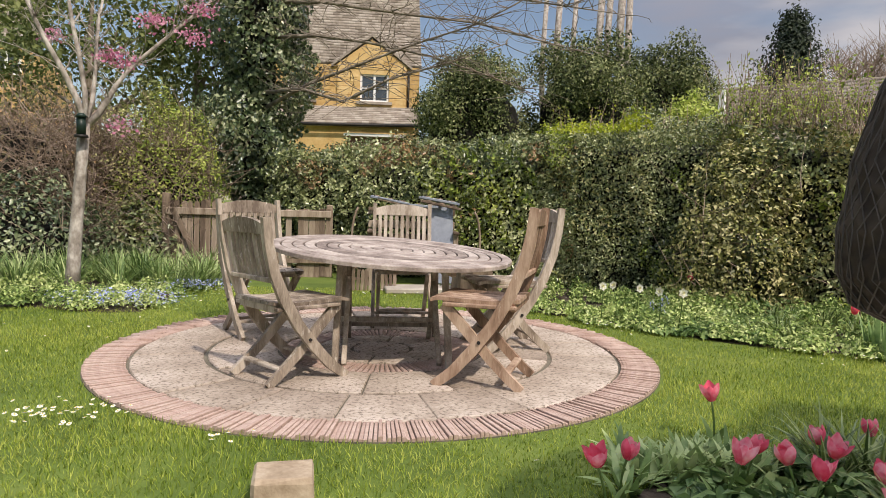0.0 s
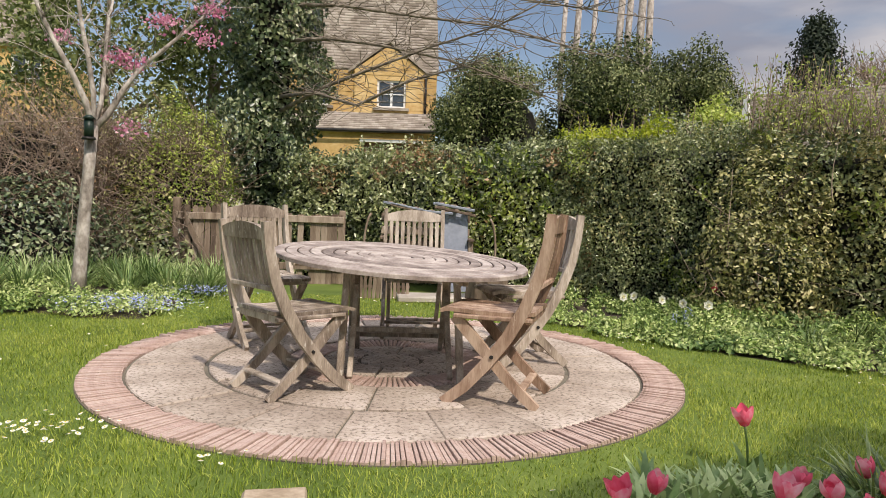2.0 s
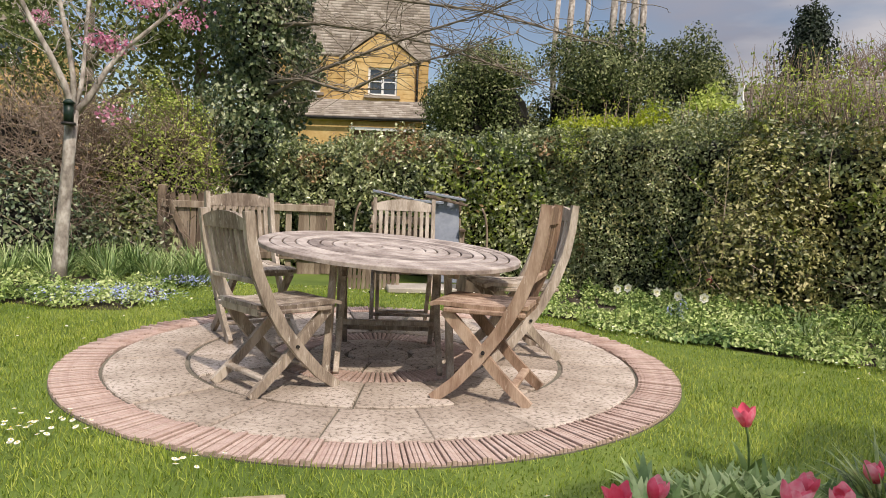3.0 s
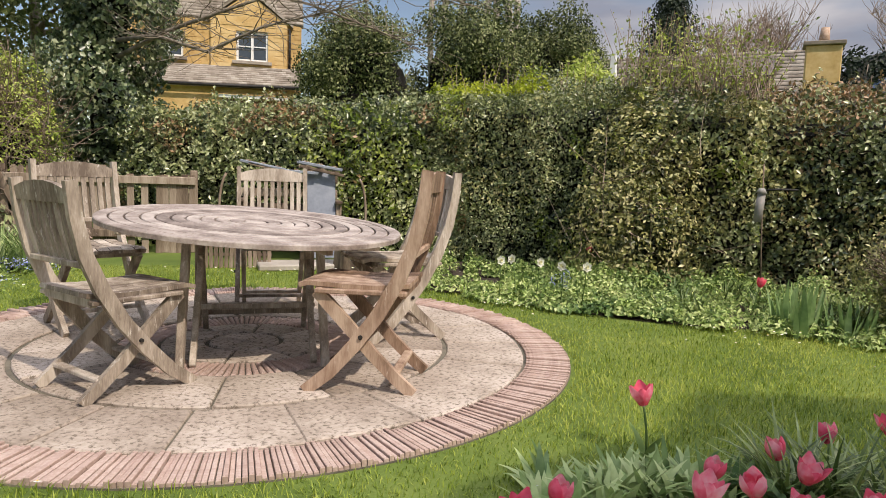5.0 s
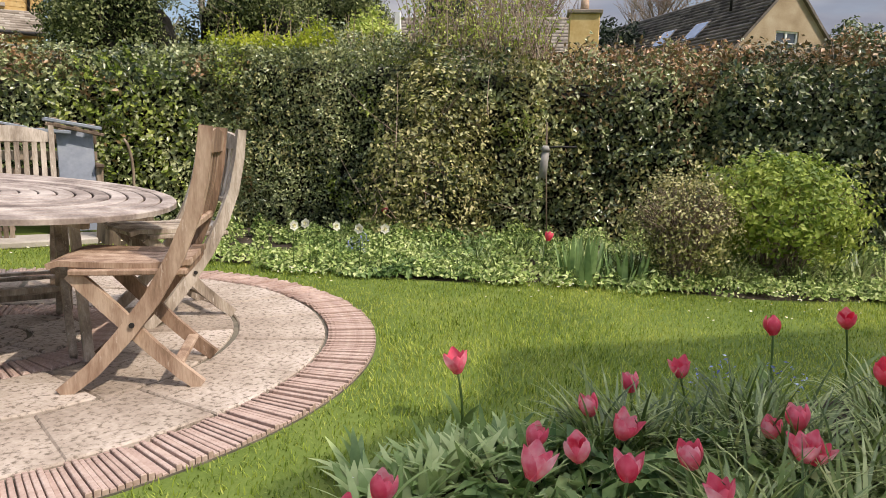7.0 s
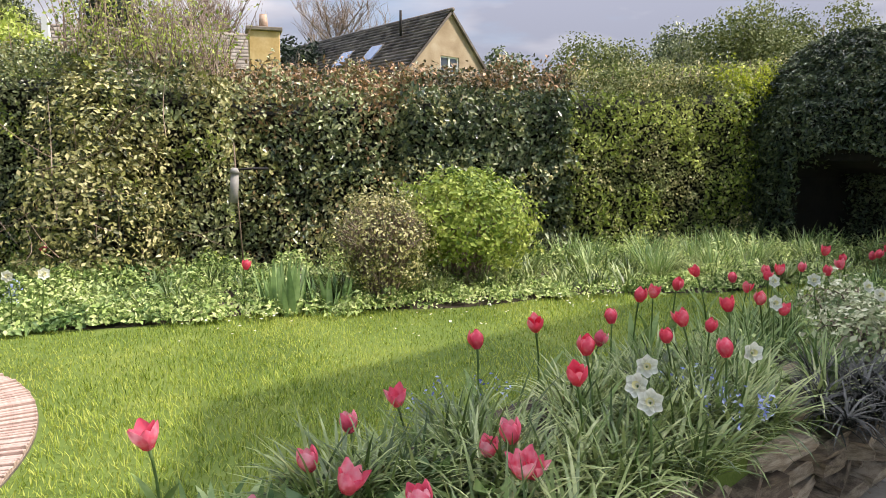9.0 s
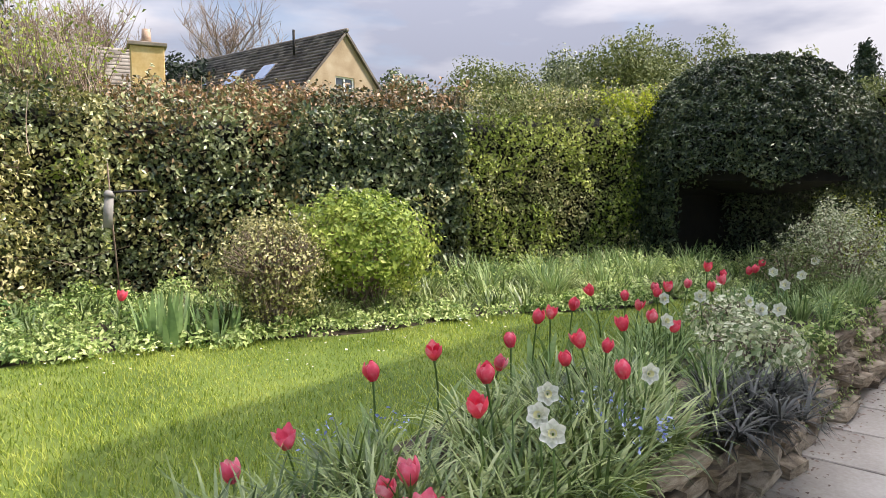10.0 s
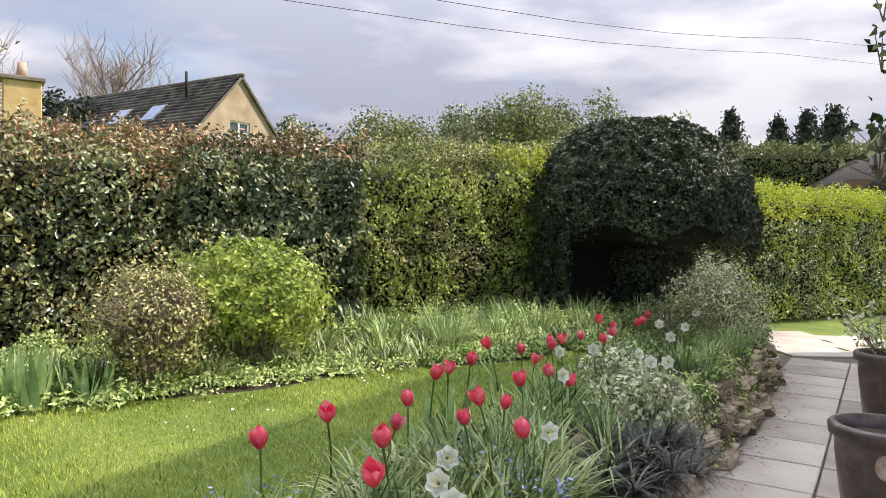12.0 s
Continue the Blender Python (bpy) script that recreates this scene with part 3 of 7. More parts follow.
def wedge_ring(name, r0, r1, z, thick, material, seg=64):
    bm = bmesh.new()
    prof = [(r0, z - thick), (r0, z - 0.003), (r0 + 0.003, z), (r1 - 0.004, z), (r1, z - 0.004), (r1, z - thick)]
    rings = []
    for i in range(seg):
        a = math.tau * i / seg
        rings.append([bm.verts.new((max(r, 0.001) * math.cos(a), max(r, 0.001) * math.sin(a), zz)) for r, zz in prof])
    for i in range(seg):
        a, b = rings[i], rings[(i + 1) % seg]
        for k in range(len(prof)):
            bm.faces.new((a[k], b[k], b[(k + 1) % len(prof)], a[(k + 1) % len(prof)]))
    return bm_mesh(name, bm, material)


build_table()

# ---- hedges ----
HN, HT = np.array([0.66, 0.75]) / math.hypot(0.66, 0.75), np.array([0.75, -0.66]) / math.hypot(0.66, 0.75)


def along(s, off):
    """A plan point of the long hedge's line: s along it, off out from the lawn."""
    return HN * off + HT * s


def hedge(name, label, p, q, depth, h0, h1, layers, density=3000, leaf=0.05, z0=0.0, lump=0.17, sprigs=0, sprig_h=0.35, face_bottom=0.06):
    """A clipped hedge whose face runs from p to q on plan, with depth to the left of p->q seen from the lawn.
    layers: (material, share, test(points)->mask or None, leaf scale)."""
    p, q = np.array(p, float), np.array(q, float)
    d = q - p
    length = np.linalg.norm(d)
    d /= length
    n2 = np.array([-d[1], d[0]])        # out of the face
    hedge_ob = thing(name, label, "hedge")
    # black core set behind the leaves, so gaps show painted shade
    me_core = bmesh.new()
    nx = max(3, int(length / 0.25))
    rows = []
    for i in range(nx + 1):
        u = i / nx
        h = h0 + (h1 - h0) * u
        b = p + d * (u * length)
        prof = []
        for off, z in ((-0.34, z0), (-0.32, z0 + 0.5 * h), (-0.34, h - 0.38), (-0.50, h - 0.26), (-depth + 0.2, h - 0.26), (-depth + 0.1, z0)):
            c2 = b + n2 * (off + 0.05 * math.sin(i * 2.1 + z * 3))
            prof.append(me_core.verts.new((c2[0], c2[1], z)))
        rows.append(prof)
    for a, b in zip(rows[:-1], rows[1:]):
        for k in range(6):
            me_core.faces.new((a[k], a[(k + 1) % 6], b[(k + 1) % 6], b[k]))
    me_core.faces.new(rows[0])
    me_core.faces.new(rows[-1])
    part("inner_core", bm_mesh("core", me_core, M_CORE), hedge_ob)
    hm = (h0 + h1) / 2
    count = int(density * length * (hm + 0.55 * depth))
    u = RNG.uniform(0, 1, count)
    h = h0 + (h1 - h0) * u
    v = RNG.uniform(0, 1, count) * (hm + 0.55 * depth)
    on_top = v > hm
    zz = np.where(on_top, h, z0 + face_bottom + (v / hm) * (h - z0 - face_bottom))
    off = np.where(on_top, -(v - hm) / 0.55, 0.0)
    rnd = np.clip((zz - (h - 0.25)) / 0.25, 0, 1)
    off = np.where(on_top, off, off - 0.12 * rnd ** 2)
    pts = np.stack([p[0] + d[0] * u * length + n2[0] * off, p[1] + d[1] * u * length + n2[1] * off, zz], 1)
    nrm = np.where(on_top[:, None], np.array([n2[0] * 0.2, n2[1] * 0.2, 1.0]), np.array([n2[0], n2[1], 0.25]))
    bulge = lumpy(pts, lump, 2.2) + lumpy(pts, lump * 0.9, 6.5, 3.3) + lumpy(pts, 0.09, 15.0, 8.1)
    depth_in = RNG.uniform(0, 1, count) ** 1.5 * 0.30
    pts = pts + unit(nrm) * (bulge - depth_in + 0.02)[:, None]
    pick = RNG.uniform(0, 1, count)
    used = np.zeros(count, bool)
    for material, share, test, scale in layers:
        m = ~used & (test(pts) if test else np.ones(count, bool))
        m &= (pick < share) if test else True
        used |= m
        if m.sum() > 3:
            vv, ff = leaves_np(pts[m], nrm[m], leaf * scale, tilt=1.3, droop=0.3)
            tagged(part("foliage", mesh_np("foliage", vv, ff, material), hedge_ob), kind="stuff")
    if sprigs:
        u = RNG.uniform(0, 1, sprigs)
        hh = h0 + (h1 - h0) * u
        o = RNG.uniform(-depth * 0.7, 0.0, sprigs)
        b3 = np.stack([p[0] + d[0] * u * length + n2[0] * o, p[1] + d[1] * u * length + n2[1] * o, hh - 0.1], 1)
        ln = RNG.uniform(0.4, 1.0, sprigs) * sprig_h
        bend = RNG.normal(0, 0.25, (sprigs, 3)) * ln[:, None]
        bend[:, 2] = ln
        k = np.linspace(0, 1, 4)
        paths = b3[:, None] + bend[:, None] * k[None, :, None]
        vv, ff = tubes_np(paths, np.tile(np.array([0.005, 0.004, 0.003, 0.002]), (sprigs, 1)), 3)
        tagged(part("shoot_growth", mesh_np("shoots", vv, ff, M_TWIG), hedge_ob), kind="stuff")
        w = RNG.uniform(0.2, 1, (sprigs, 9))
        lp = (b3[:, None] + bend[:, None] * w[..., None]).reshape(-1, 3) + RNG.normal(0, 0.02, (sprigs * 9, 3))
        vv, ff = leaves_np(lp, RNG.normal(0, 1, lp.shape) + [0, 0, 0.6], leaf * 0.8)
        tagged(part("foliage", mesh_np("foliage", vv, ff, layers[0][0]), hedge_ob), kind="stuff")
    return hedge_ob


def blob(cx, cy, cz, r):
    return lambda P: (np.hypot(P[:, 0] - cx, P[:, 1] - cy) ** 2 + (P[:, 2] - cz) ** 2) < (r * (0.75 + 0.35 * np.sin(P[:, 0] * 23 + P[:, 2] * 17))) ** 2


def noisy(level, scale, seed):
    return lambda P: lumpy(P, 1.0, scale, seed) > level


HEDGE_OFF = 3.95
hedge("laurel_hedge", "dark green clipped laurel hedge behind the picket gate", (2.3, 3.5), (-1.6, 5.05), 0.9, 1.88, 1.60,
      [(M_LIME, 0.5, blob(1.15, 3.9, 1.0, 0.8), 1.0), (M_HEDGEB, 0.6, noisy(0.25, 1.6, 5.0), 1.0), (M_HEDGE, 1, None, 1.0)], leaf=0.055, density=3000)
hedge("holly_hedge", "dense dark green clipped hedge with glossy small leaves", along(1.3, HEDGE_OFF), along(-1.0, HEDGE_OFF), 0.9, 1.95, 2.0,
      [(M_YELLOW, 0.8, lambda P: (P[:, 2] > 1.84) & (P[:, 0] < 2.9), 1.2), (M_LIME, 0.4, noisy(0.30, 1.9, 1.0), 1.1), (M_OLIVE, 0.25, noisy(-0.1, 1.3, 7.0), 1.0), (M_HEDGE, 1, None, 1.0)], density=5000, leaf=0.036, sprigs=40)
hedge("mixed_shrub_hedge", "loose olive and bronze leaved shrubs grown into a hedge", along(2.4, HEDGE_OFF - 0.2), along(1.1, HEDGE_OFF - 0.2), 1.1, 1.80, 1.95,
      [(M_LIME, 0.35, noisy(0.12, 2.2, 9.0), 1.0), (M_OLIVE, 0.8, noisy(-0.25, 1.4, 2.0), 0.9), (M_HEDGE, 1, None, 1.0)], density=3200, leaf=0.046, lump=0.25, sprigs=260, sprig_h=0.75)
hedge("bronze_hedge", "clipped hedge with bronze young leaves over olive green", along(4.0, HEDGE_OFF), along(2.3, HEDGE_OFF), 1.0, 1.85, 1.78,
      [(M_HEDGEB, 0.7, lambda P: P[:, 2] > 1.5 + 0.2 * np.sin(P[:, 0] * 9), 0.9), (M_HEDGEB, 0.25, noisy(0.0, 2.6, 1.0), 0.9), (M_OLIVE, 0.6, noisy(-0.05, 2.0, 4.0), 1.0), (M_HEDGE, 1, None, 1.0)], leaf=0.05, sprigs=80, sprig_h=0.22)
hedge("dark_hedge", "dark glossy clipped evergreen hedge with brown tips", along(5.7, HEDGE_OFF), along(3.9, HEDGE_OFF), 1.0, 1.88, 1.83,
      [(M_HEDGEB, 0.8, lambda P: P[:, 2] > 1.7, 1.0), (M_OLIVE, 0.45, noisy(0.05, 2.0, 4.0), 1.0), (M_HEDGE, 0.5, noisy(-0.1, 3.0, 2.0), 1.0), (M_IVY, 1, None, 1.1)], leaf=0.052, density=3300, sprigs=60, sprig_h=0.2)
hedge("privet_hedge", "olive green privet hedge with paler shoots at the foot", along(9.2, HEDGE_OFF), along(5.6, HEDGE_OFF), 1.0, 2.12, 1.90,
      [(M_LIME, 0.5, lambda P: (lumpy(P, 1.0, 1.7, 8.0) > -0.1) & (P[:, 2] < 1.7), 1.15), (M_YELLOW, 0.8, blob(8.6, -2.2, 1.9, 0.55), 1.0), (M_OLIVE, 0.6, noisy(-0.1, 2.0, 3.0), 0.9), (M_FARTREE, 1, None, 0.9)],
      density=3400, leaf=0.042, sprigs=90, sprig_h=0.2)

# ---- beds and their planting ----


def bed_sheet(name, label, grid_fn, nu, nv, lift=0.02):
    """A strip of turned soil; grid_fn(u, v) gives a plan point."""
    verts, faces = [], []
    for i in range(nu + 1):
        for j in range(nv + 1):
            x, y = grid_fn(i / nu, j / nv)
            edge = min(1.0, 6 * min(j / nv, 1 - j / nv) + 0.15)
            verts.append((x, y, lift * edge + 0.018 * edge * noise.noise(Vector((x * 7, y * 7, 1)))))
    for i in range(nu):
        for j in range(nv):
            a = i * (nv + 1) + j
            faces.append((a, a + nv + 1, a + nv + 2, a + 1))
    ob = new(name, mesh_np(name, verts, faces, M_SOIL, True))
    return tagged(ob, label, "flower bed", kind="structure")


def long_border(u, v):
    s = -0.6 + 9.6 * u
    x0, y0 = along(s, 1.98)
    lo = 1.98 + 0.10 * math.sin(2.1 * (x0 - y0)) + max(0.0, min(1.4, (y0 - 1.2) * 0.55))
    return along(s, lo + 0.07 + (4.23 - lo) * v)


def tulip_bed_edge(u):
    x = 0.62 + 8.33 * u
    y0 = float(step_y(x))
    return x, y0, min(0.8, (x - 0.62) * 1.2 + 0.10)


def tulip_bed(u, v):
    x, y0, w = tulip_bed_edge(u)
    return x, y0 + w * v


def back_bed(u, v):
    return -5.2 + 3.2 * u, 1.5 + 4.0 * v + 0.12 * math.sin(12 * u)


bed_sheet("bed_long", "dark soil border below the long hedge", long_border, 90, 14)
bed_sheet("bed_front", "dark soil bed above the dry stone edging", tulip_bed, 60, 8)
bed_sheet("bed_back", "dark soil bed below the shrubs and the cherry tree", back_bed, 30, 24)


def stuff(name, label, category, v, f, material):
    return tagged(new(name, mesh_np(name, v, f, material)), label, category, kind="stuff")


def mounds(centres, radius, height, per, leaf, tilt=0.9):
    """Leaves of low mounds about plan centres."""
    c = np.repeat(np.asarray(centres, float), per, 0)
    n = len(c)
    a, r = RNG.uniform(0, math.tau, n), np.sqrt(RNG.uniform(0, 1, n))
    rr = np.repeat(radius, per) * r
    hh = np.repeat(height, per) * (1 - r ** 2 * 0.8) * RNG.uniform(0.45, 1.05, n)
    p = np.stack([c[:, 0] + rr * np.cos(a), c[:, 1] + rr * np.sin(a), hh + 0.02], 1)
    nr = np.stack([np.cos(a) * r, np.sin(a) * r, np.full(n, 0.9)], 1)
    return leaves_np(p, nr, leaf, tilt, 0.5)


def clump_blades(centres, per, length, width, spread, lean=(0.05, 0.6), curl=(0.2, 1.6), segs=5):
    c = np.repeat(np.asarray(centres, float), per, 0)
    n = len(c)
    a, r = RNG.uniform(0, math.tau, n), spread * np.sqrt(RNG.uniform(0, 1, n))
    base = np.stack([c[:, 0] + r * np.cos(a), c[:, 1] + r * np.sin(a), np.full(n, 0.0) + (c[:, 2] if c.shape[1] > 2 else 0)], 1)
    head = a + RNG.normal(0, 0.7, n)
    return blades_np(base, head, RNG.uniform(0.6, 1.1, n) * length, RNG.uniform(0.7, 1.2, n) * width,
                     RNG.uniform(*lean, n), RNG.uniform(*curl, n), segs)


def border_points(n, s0, s1, n0, n1):
    s, o = RNG.uniform(s0, s1, n), RNG.uniform(n0, n1, n)
    return np.stack([HN[0] * o + HT[0] * s, HN[1] * o + HT[1] * s], 1)


# low growth of the long border, in stretches
for s0, s1, mtl, lab, leaf, hgt in (
        (-0.5, 0.8, M_LOWLEAF, "low pale green perennials in the long border", 0.04, 0.20),
        (0.8, 2.0, M_TULIPLEAF, "grey green perennials in the long border", 0.05, 0.16),
        (0.6, 3.4, M_LOWLEAF, "fresh yellow green perennials in the long border", 0.038, 0.24),
        (3.2, 6.0, M_LOWLEAF, "mixed green perennials under the shrubs", 0.034, 0.20),
        (5.6, 8.6, M_LOWLEAF, "fresh green perennials at the hedge foot", 0.036, 0.26)):
    k = int(42 * (s1 - s0))
    cs = np.concatenate([border_points(k - k // 4, s0, s1, 2.12, 3.7), border_points(k // 4, s0, s1, 1.98, 2.2)])
    rise = 0.45 + 0.55 * np.clip((right_bed_n(cs[:, 0], cs[:, 1]) - 2.0) / 1.2, 0, 1)
    v, f = mounds(cs, RNG.uniform(0.08, 0.22, k), RNG.uniform(0.5, 1.25, k) * hgt * rise, 190, leaf, 1.3)
    stuff("border_perennials", lab, "plants", v, f, mtl)
k = 210
v, f = clump_blades(border_points(k, 1.8, 8.2, 2.10, 3.3), 28, 0.25, 0.016, 0.05, curl=(0.4, 1.9))
stuff("strap_leaves", "strappy green bulb foliage along the long border", "plants", v, f, M_DAFLEAF)
v, f = clump_blades(border_points(26, 5.2, 8.4, 2.4, 3.5), 60, 0.42, 0.012, 0.06, curl=(0.2, 1.2))
stuff("tall_strap_leaves", "tall dark strappy foliage below the privet", "plants", v, f, M_TULIPLEAF)

# plants of the back bed
k = 170
cs = np.stack([RNG.uniform(-4.9, -1.95, k), RNG.uniform(1.5, 3.6, k)], 1)
v, f = mounds(cs, RNG.uniform(0.06, 0.18, k), RNG.uniform(0.06, 0.22, k), 130, 0.04, 1.2)
stuff("bed_perennials", "low green plants below the cherry tree", "plants", v, f, M_LOWLEAF)
cs = np.stack([RNG.uniform(-4.6, -1.75, 44), RNG.uniform(2.3, 3.7, 44)], 1)
v, f = clump_blades(cs, 55, 0.48, 0.016, 0.07, curl=(0.3, 1.7))
stuff("daffodil_leaves", "arching daffodil leaves below the shrubs", "plants", v, f, M_TULIPLEAF)


def forget_me_nots():
    n = 1500
    a = RNG.uniform(0, math.tau, n)
    r = np.sqrt(RNG.uniform(0, 1, n))
    cx = np.where(RNG.uniform(0, 1, n) < 0.6, -2.25, -1.95)
    cy = np.where(cx < -2.1, 1.72, 2.75)
    p = np.stack([cx + 0.55 * r ** 1.6 * np.cos(a) + 0.08 * np.sin(9 * a), cy + 0.34 * r ** 1.6 * np.sin(a) + 0.06 * np.cos(7 * a), 0.05 + 0.09 * RNG.uniform(0, 1, n)], 1)
    v, f = leaves_np(p, np.tile([0, -0.3, 1.0], (n, 1)), 0.016, 0.5, 0.95)
    stuff("forget_me_not_flowers", "pale blue forget-me-not flowers below the cherry tree", "flowers", v, f, M_BLUE)
    q = p[:900] + RNG.normal(0, 0.03, (900, 3)) - [0, 0, 0.05]
    v, f = leaves_np(q, np.tile([0, -0.3, 1.0], (900, 1)), 0.04, 0.9, 0.4)
    stuff("forget_me_not_leaves", "small green forget-me-not leaves", "plants", v, f, M_LOWLEAF)


forget_me_nots()


def daisies():
    """White lawn daisies, in drifts."""
    cs = []
    for cx, cy, sx, sy, n in ((-1.42, -1.52, 0.15, 0.08, 48), (-1.2, -1.36, 0.14, 0.10, 18), (-0.62, -1.79, 0.05, 0.03, 7), (-1.9, -1.2, 0.3, 0.2, 10),
                              (4.0, -1.2, 0.4, 0.22, 60), (5.2, -1.75, 0.5, 0.2, 60), (3.0, -0.35, 0.3, 0.15, 22), (1.75, 0.75, 0.12, 0.12, 18), (-2.3, 0.6, 0.8, 0.5, 26), (0, 2.4, 1.0, 0.25, 26), (0.8, -2.1, 0.35, 0.12, 3)):
        cs.append(np.stack([RNG.normal(cx, sx, n), RNG.normal(cy, sy, n)], 1))
    c = np.concatenate(cs)
    c = c[(np.hypot(c[:, 0], c[:, 1]) > 1.77)]
    n, k = len(c), 8
    ang = RNG.uniform(0, 1, n)[:, None] + np.arange(k) * math.tau / k
    z = RNG.uniform(0.045, 0.065, n)
    ctr = np.stack([c[:, 0], c[:, 1], z], 1)
    R = (RNG.uniform(0.008, 0.0125, n) * np.where(c[:, 0] > 1.5, 0.7, 1.0))[:, None]
    tip = RNG.uniform(-0.4, 0.4, (n, 2))
    rim = np.stack([c[:, :1] + R * np.cos(ang), c[:, 1:] + R * np.sin(ang), z[:, None] + 0.003 + R * (tip[:, :1] * np.cos(ang) + tip[:, 1:] * np.sin(ang))], 2)
    v = np.concatenate([ctr[:, None], rim], 1).reshape(-1, 3)
    i0 = np.arange(n)[:, None] * (k + 1)
    j = np.arange(k)
    f = np.stack([np.repeat(i0, k, 1), i0 + 1 + j, i0 + 1 + (j + 1) % k], -1).reshape(-1, 3)
    stuff("daisy_petals", "small white daisies scattered over the lawn", "flowers", v, f, M_WHITE)
    d = np.stack([ctr[:, 0], ctr[:, 1], ctr[:, 2] + 0.005], 1)
    rim2 = np.stack([c[:, :1] + 0.30 * R * np.cos(ang), c[:, 1:] + 0.30 * R * np.sin(ang), z[:, None] + 0.005 + 0.3 * R * (tip[:, :1] * np.cos(ang) + tip[:, 1:] * np.sin(ang))], 2)
    v = np.concatenate([d[:, None] + [0, 0, 0.003], rim2], 1).reshape(-1, 3)
    stuff("daisy_centres", "yellow centres of the lawn daisies", "flowers", v, f, M_DAISYY)
    v, f = blades_np(np.stack([c[:, 0], c[:, 1], 0 * z], 1), 0 * z, z, 0 * z + 0.003, 0 * z, 0 * z, 1)
    stuff("daisy_stalks", "thin green stalks of the lawn daisies", "flowers", v, f, M_STEMG)


daisies()

# ---- tulips and daffodils ----


def petal_mesh(name, length, width, curve, material, flare=0.0):
    """A cupped petal that rises from the origin, bulging out along +y."""
    verts, faces, nu, nv = [], [], 6, 4
    for i in range(nu + 1):
        u = i / nu
        w = width * (math.sin(math.pi * min(1.0, 0.12 + 0.80 * u)) ** 0.7) * (1 - 0.55 * max(0.0, u - 0.75) / 0.25)
        out = curve * math.sin(math.pi * min(1, 0.08 + 0.78 * u)) + flare * u ** 3
        for j in range(nv + 1):
            t = (j / nv - 0.5) * 2
            verts.append((w / 2 * t, out - 0.30 * w * t * t, length * u))
    for i in range(nu):
        for j in range(nv):
            a = i * (nv + 1) + j
            faces.append((a, a + 1, a + nv + 2, a + nv + 1))
    return mesh_np(name, verts, faces, material, True)


def build_tulip(label, material, height, size, flare, bend):
    t = thing("tulip", label, "tulip", group="tulips in the beds")
    pts = [(bend * (u ** 2), 0.4 * bend * u * u, height * u) for u in (0, 0.3, 0.6, 0.85, 1.0)]
    part("stem", sweep("stem", pts, [0.0045, 0.004, 0.004, 0.0038, 0.005], M_STEMG, 6), t)
    top = Matrix.Translation(pts[-1]) @ pose(0, 0, 0, -20 * bend / 0.05, 14 * bend / 0.05, 0)
    head = part("flower", petal_mesh("petal", size, size * 0.72, size * 0.42, material, flare), t, "open cup of petals", m=top)
    for k in range(1, 6):
        rad = 1.0 if k % 2 == 0 else 0.86
        part("petal", head.data, head, m=pose(0, 0, 0, 0, 0, 60 * k) @ Matrix.Scale(rad, 4))
    for k in range(2):
        v, f = blades_np(np.array([[0.0, 0.0, 0.0]]), np.array([k * 2.6 + 0.5]), np.array([height * 0.8]), np.array([0.045]), np.array([0.25]), np.array([0.7]), 6)
        part("leaf", mesh_np("leaf", v, f, M_TULIPLEAF, True), t)
    return t


PINKS = [build_tulip("pink tulip with open flaring petals on a slender stem", M_PINK, 0.19, 0.074, 0.030, 0.03),
         build_tulip("pink tulip with a rounded cup on a slender stem", M_PINK, 0.17, 0.070, 0.014, -0.03)]
REDS = [build_tulip("red tulip with a closed cup on a tall stem", M_RED, 0.28, 0.070, 0.004, 0.03),
        build_tulip("red tulip with a half open cup on a tall stem", M_RED, 0.27, 0.070, 0.020, -0.04)]


def plant(protos, places, z0, spread=0.10):
    first = list(protos)
    for i, (x, y) in enumerate(places):
        k = 1 + random.uniform(-spread, spread)
        m = pose(x, y, z0, random.uniform(-6, 6), random.uniform(-6, 6), random.uniform(0, 360)) @ Matrix.Scale(k, 4)
        if i < len(first):
            first[i].matrix_basis = m
        else:
            c = copy_thing(protos[i % len(protos)], m)
            c.scale = (k, k, k)


plant(PINKS, [(1.36, -1.81), (0.77, -2.32), (0.70, -2.42), (1.25, -2.24), (1.07, -2.43), (1.57, -2.21), (1.48, -2.34), (1.34, -2.42), (1.29, -2.55), (1.51, -2.60),
              (1.45, -2.76), (1.80, -2.14), (2.09, -2.13), (1.94, -2.54), (1.85, -2.69), (1.97, -2.60), (1.81, -2.72), (3.20, -2.36)], -0.02)
plant(REDS, [(2.39, -2.23), (2.82, -2.27), (2.52, -2.63), (2.24, -2.69), (3.61, -2.43), (3.87, -2.44), (4.05, -2.50), (4.70, -2.56), (3.05, -2.77), (3.18, -2.82),
             (3.35, -2.83), (3.60, -2.88), (2.77, -3.02), (4.41, -2.82), (4.61, -2.72), (4.96, -2.80), (5.02, -2.87), (5.14, -2.93), (5.29, -3.00), (6.11, -3.12)], 0.0)
plant([copy_thing(REDS[0], pose(0, 0, 0)), copy_thing(REDS[1], pose(0, 0, 0))],
      [(6.11, -3.27), (6.31, -3.36), (6.30, -3.43), (6.81, -3.49), (3.97, -2.98), (3.93, -3.08), (3.11, -2.49), (5.41, -3.24), (5.13, -3.19), (3.36, 0.13), (3.03, 1.88)], 0.0)


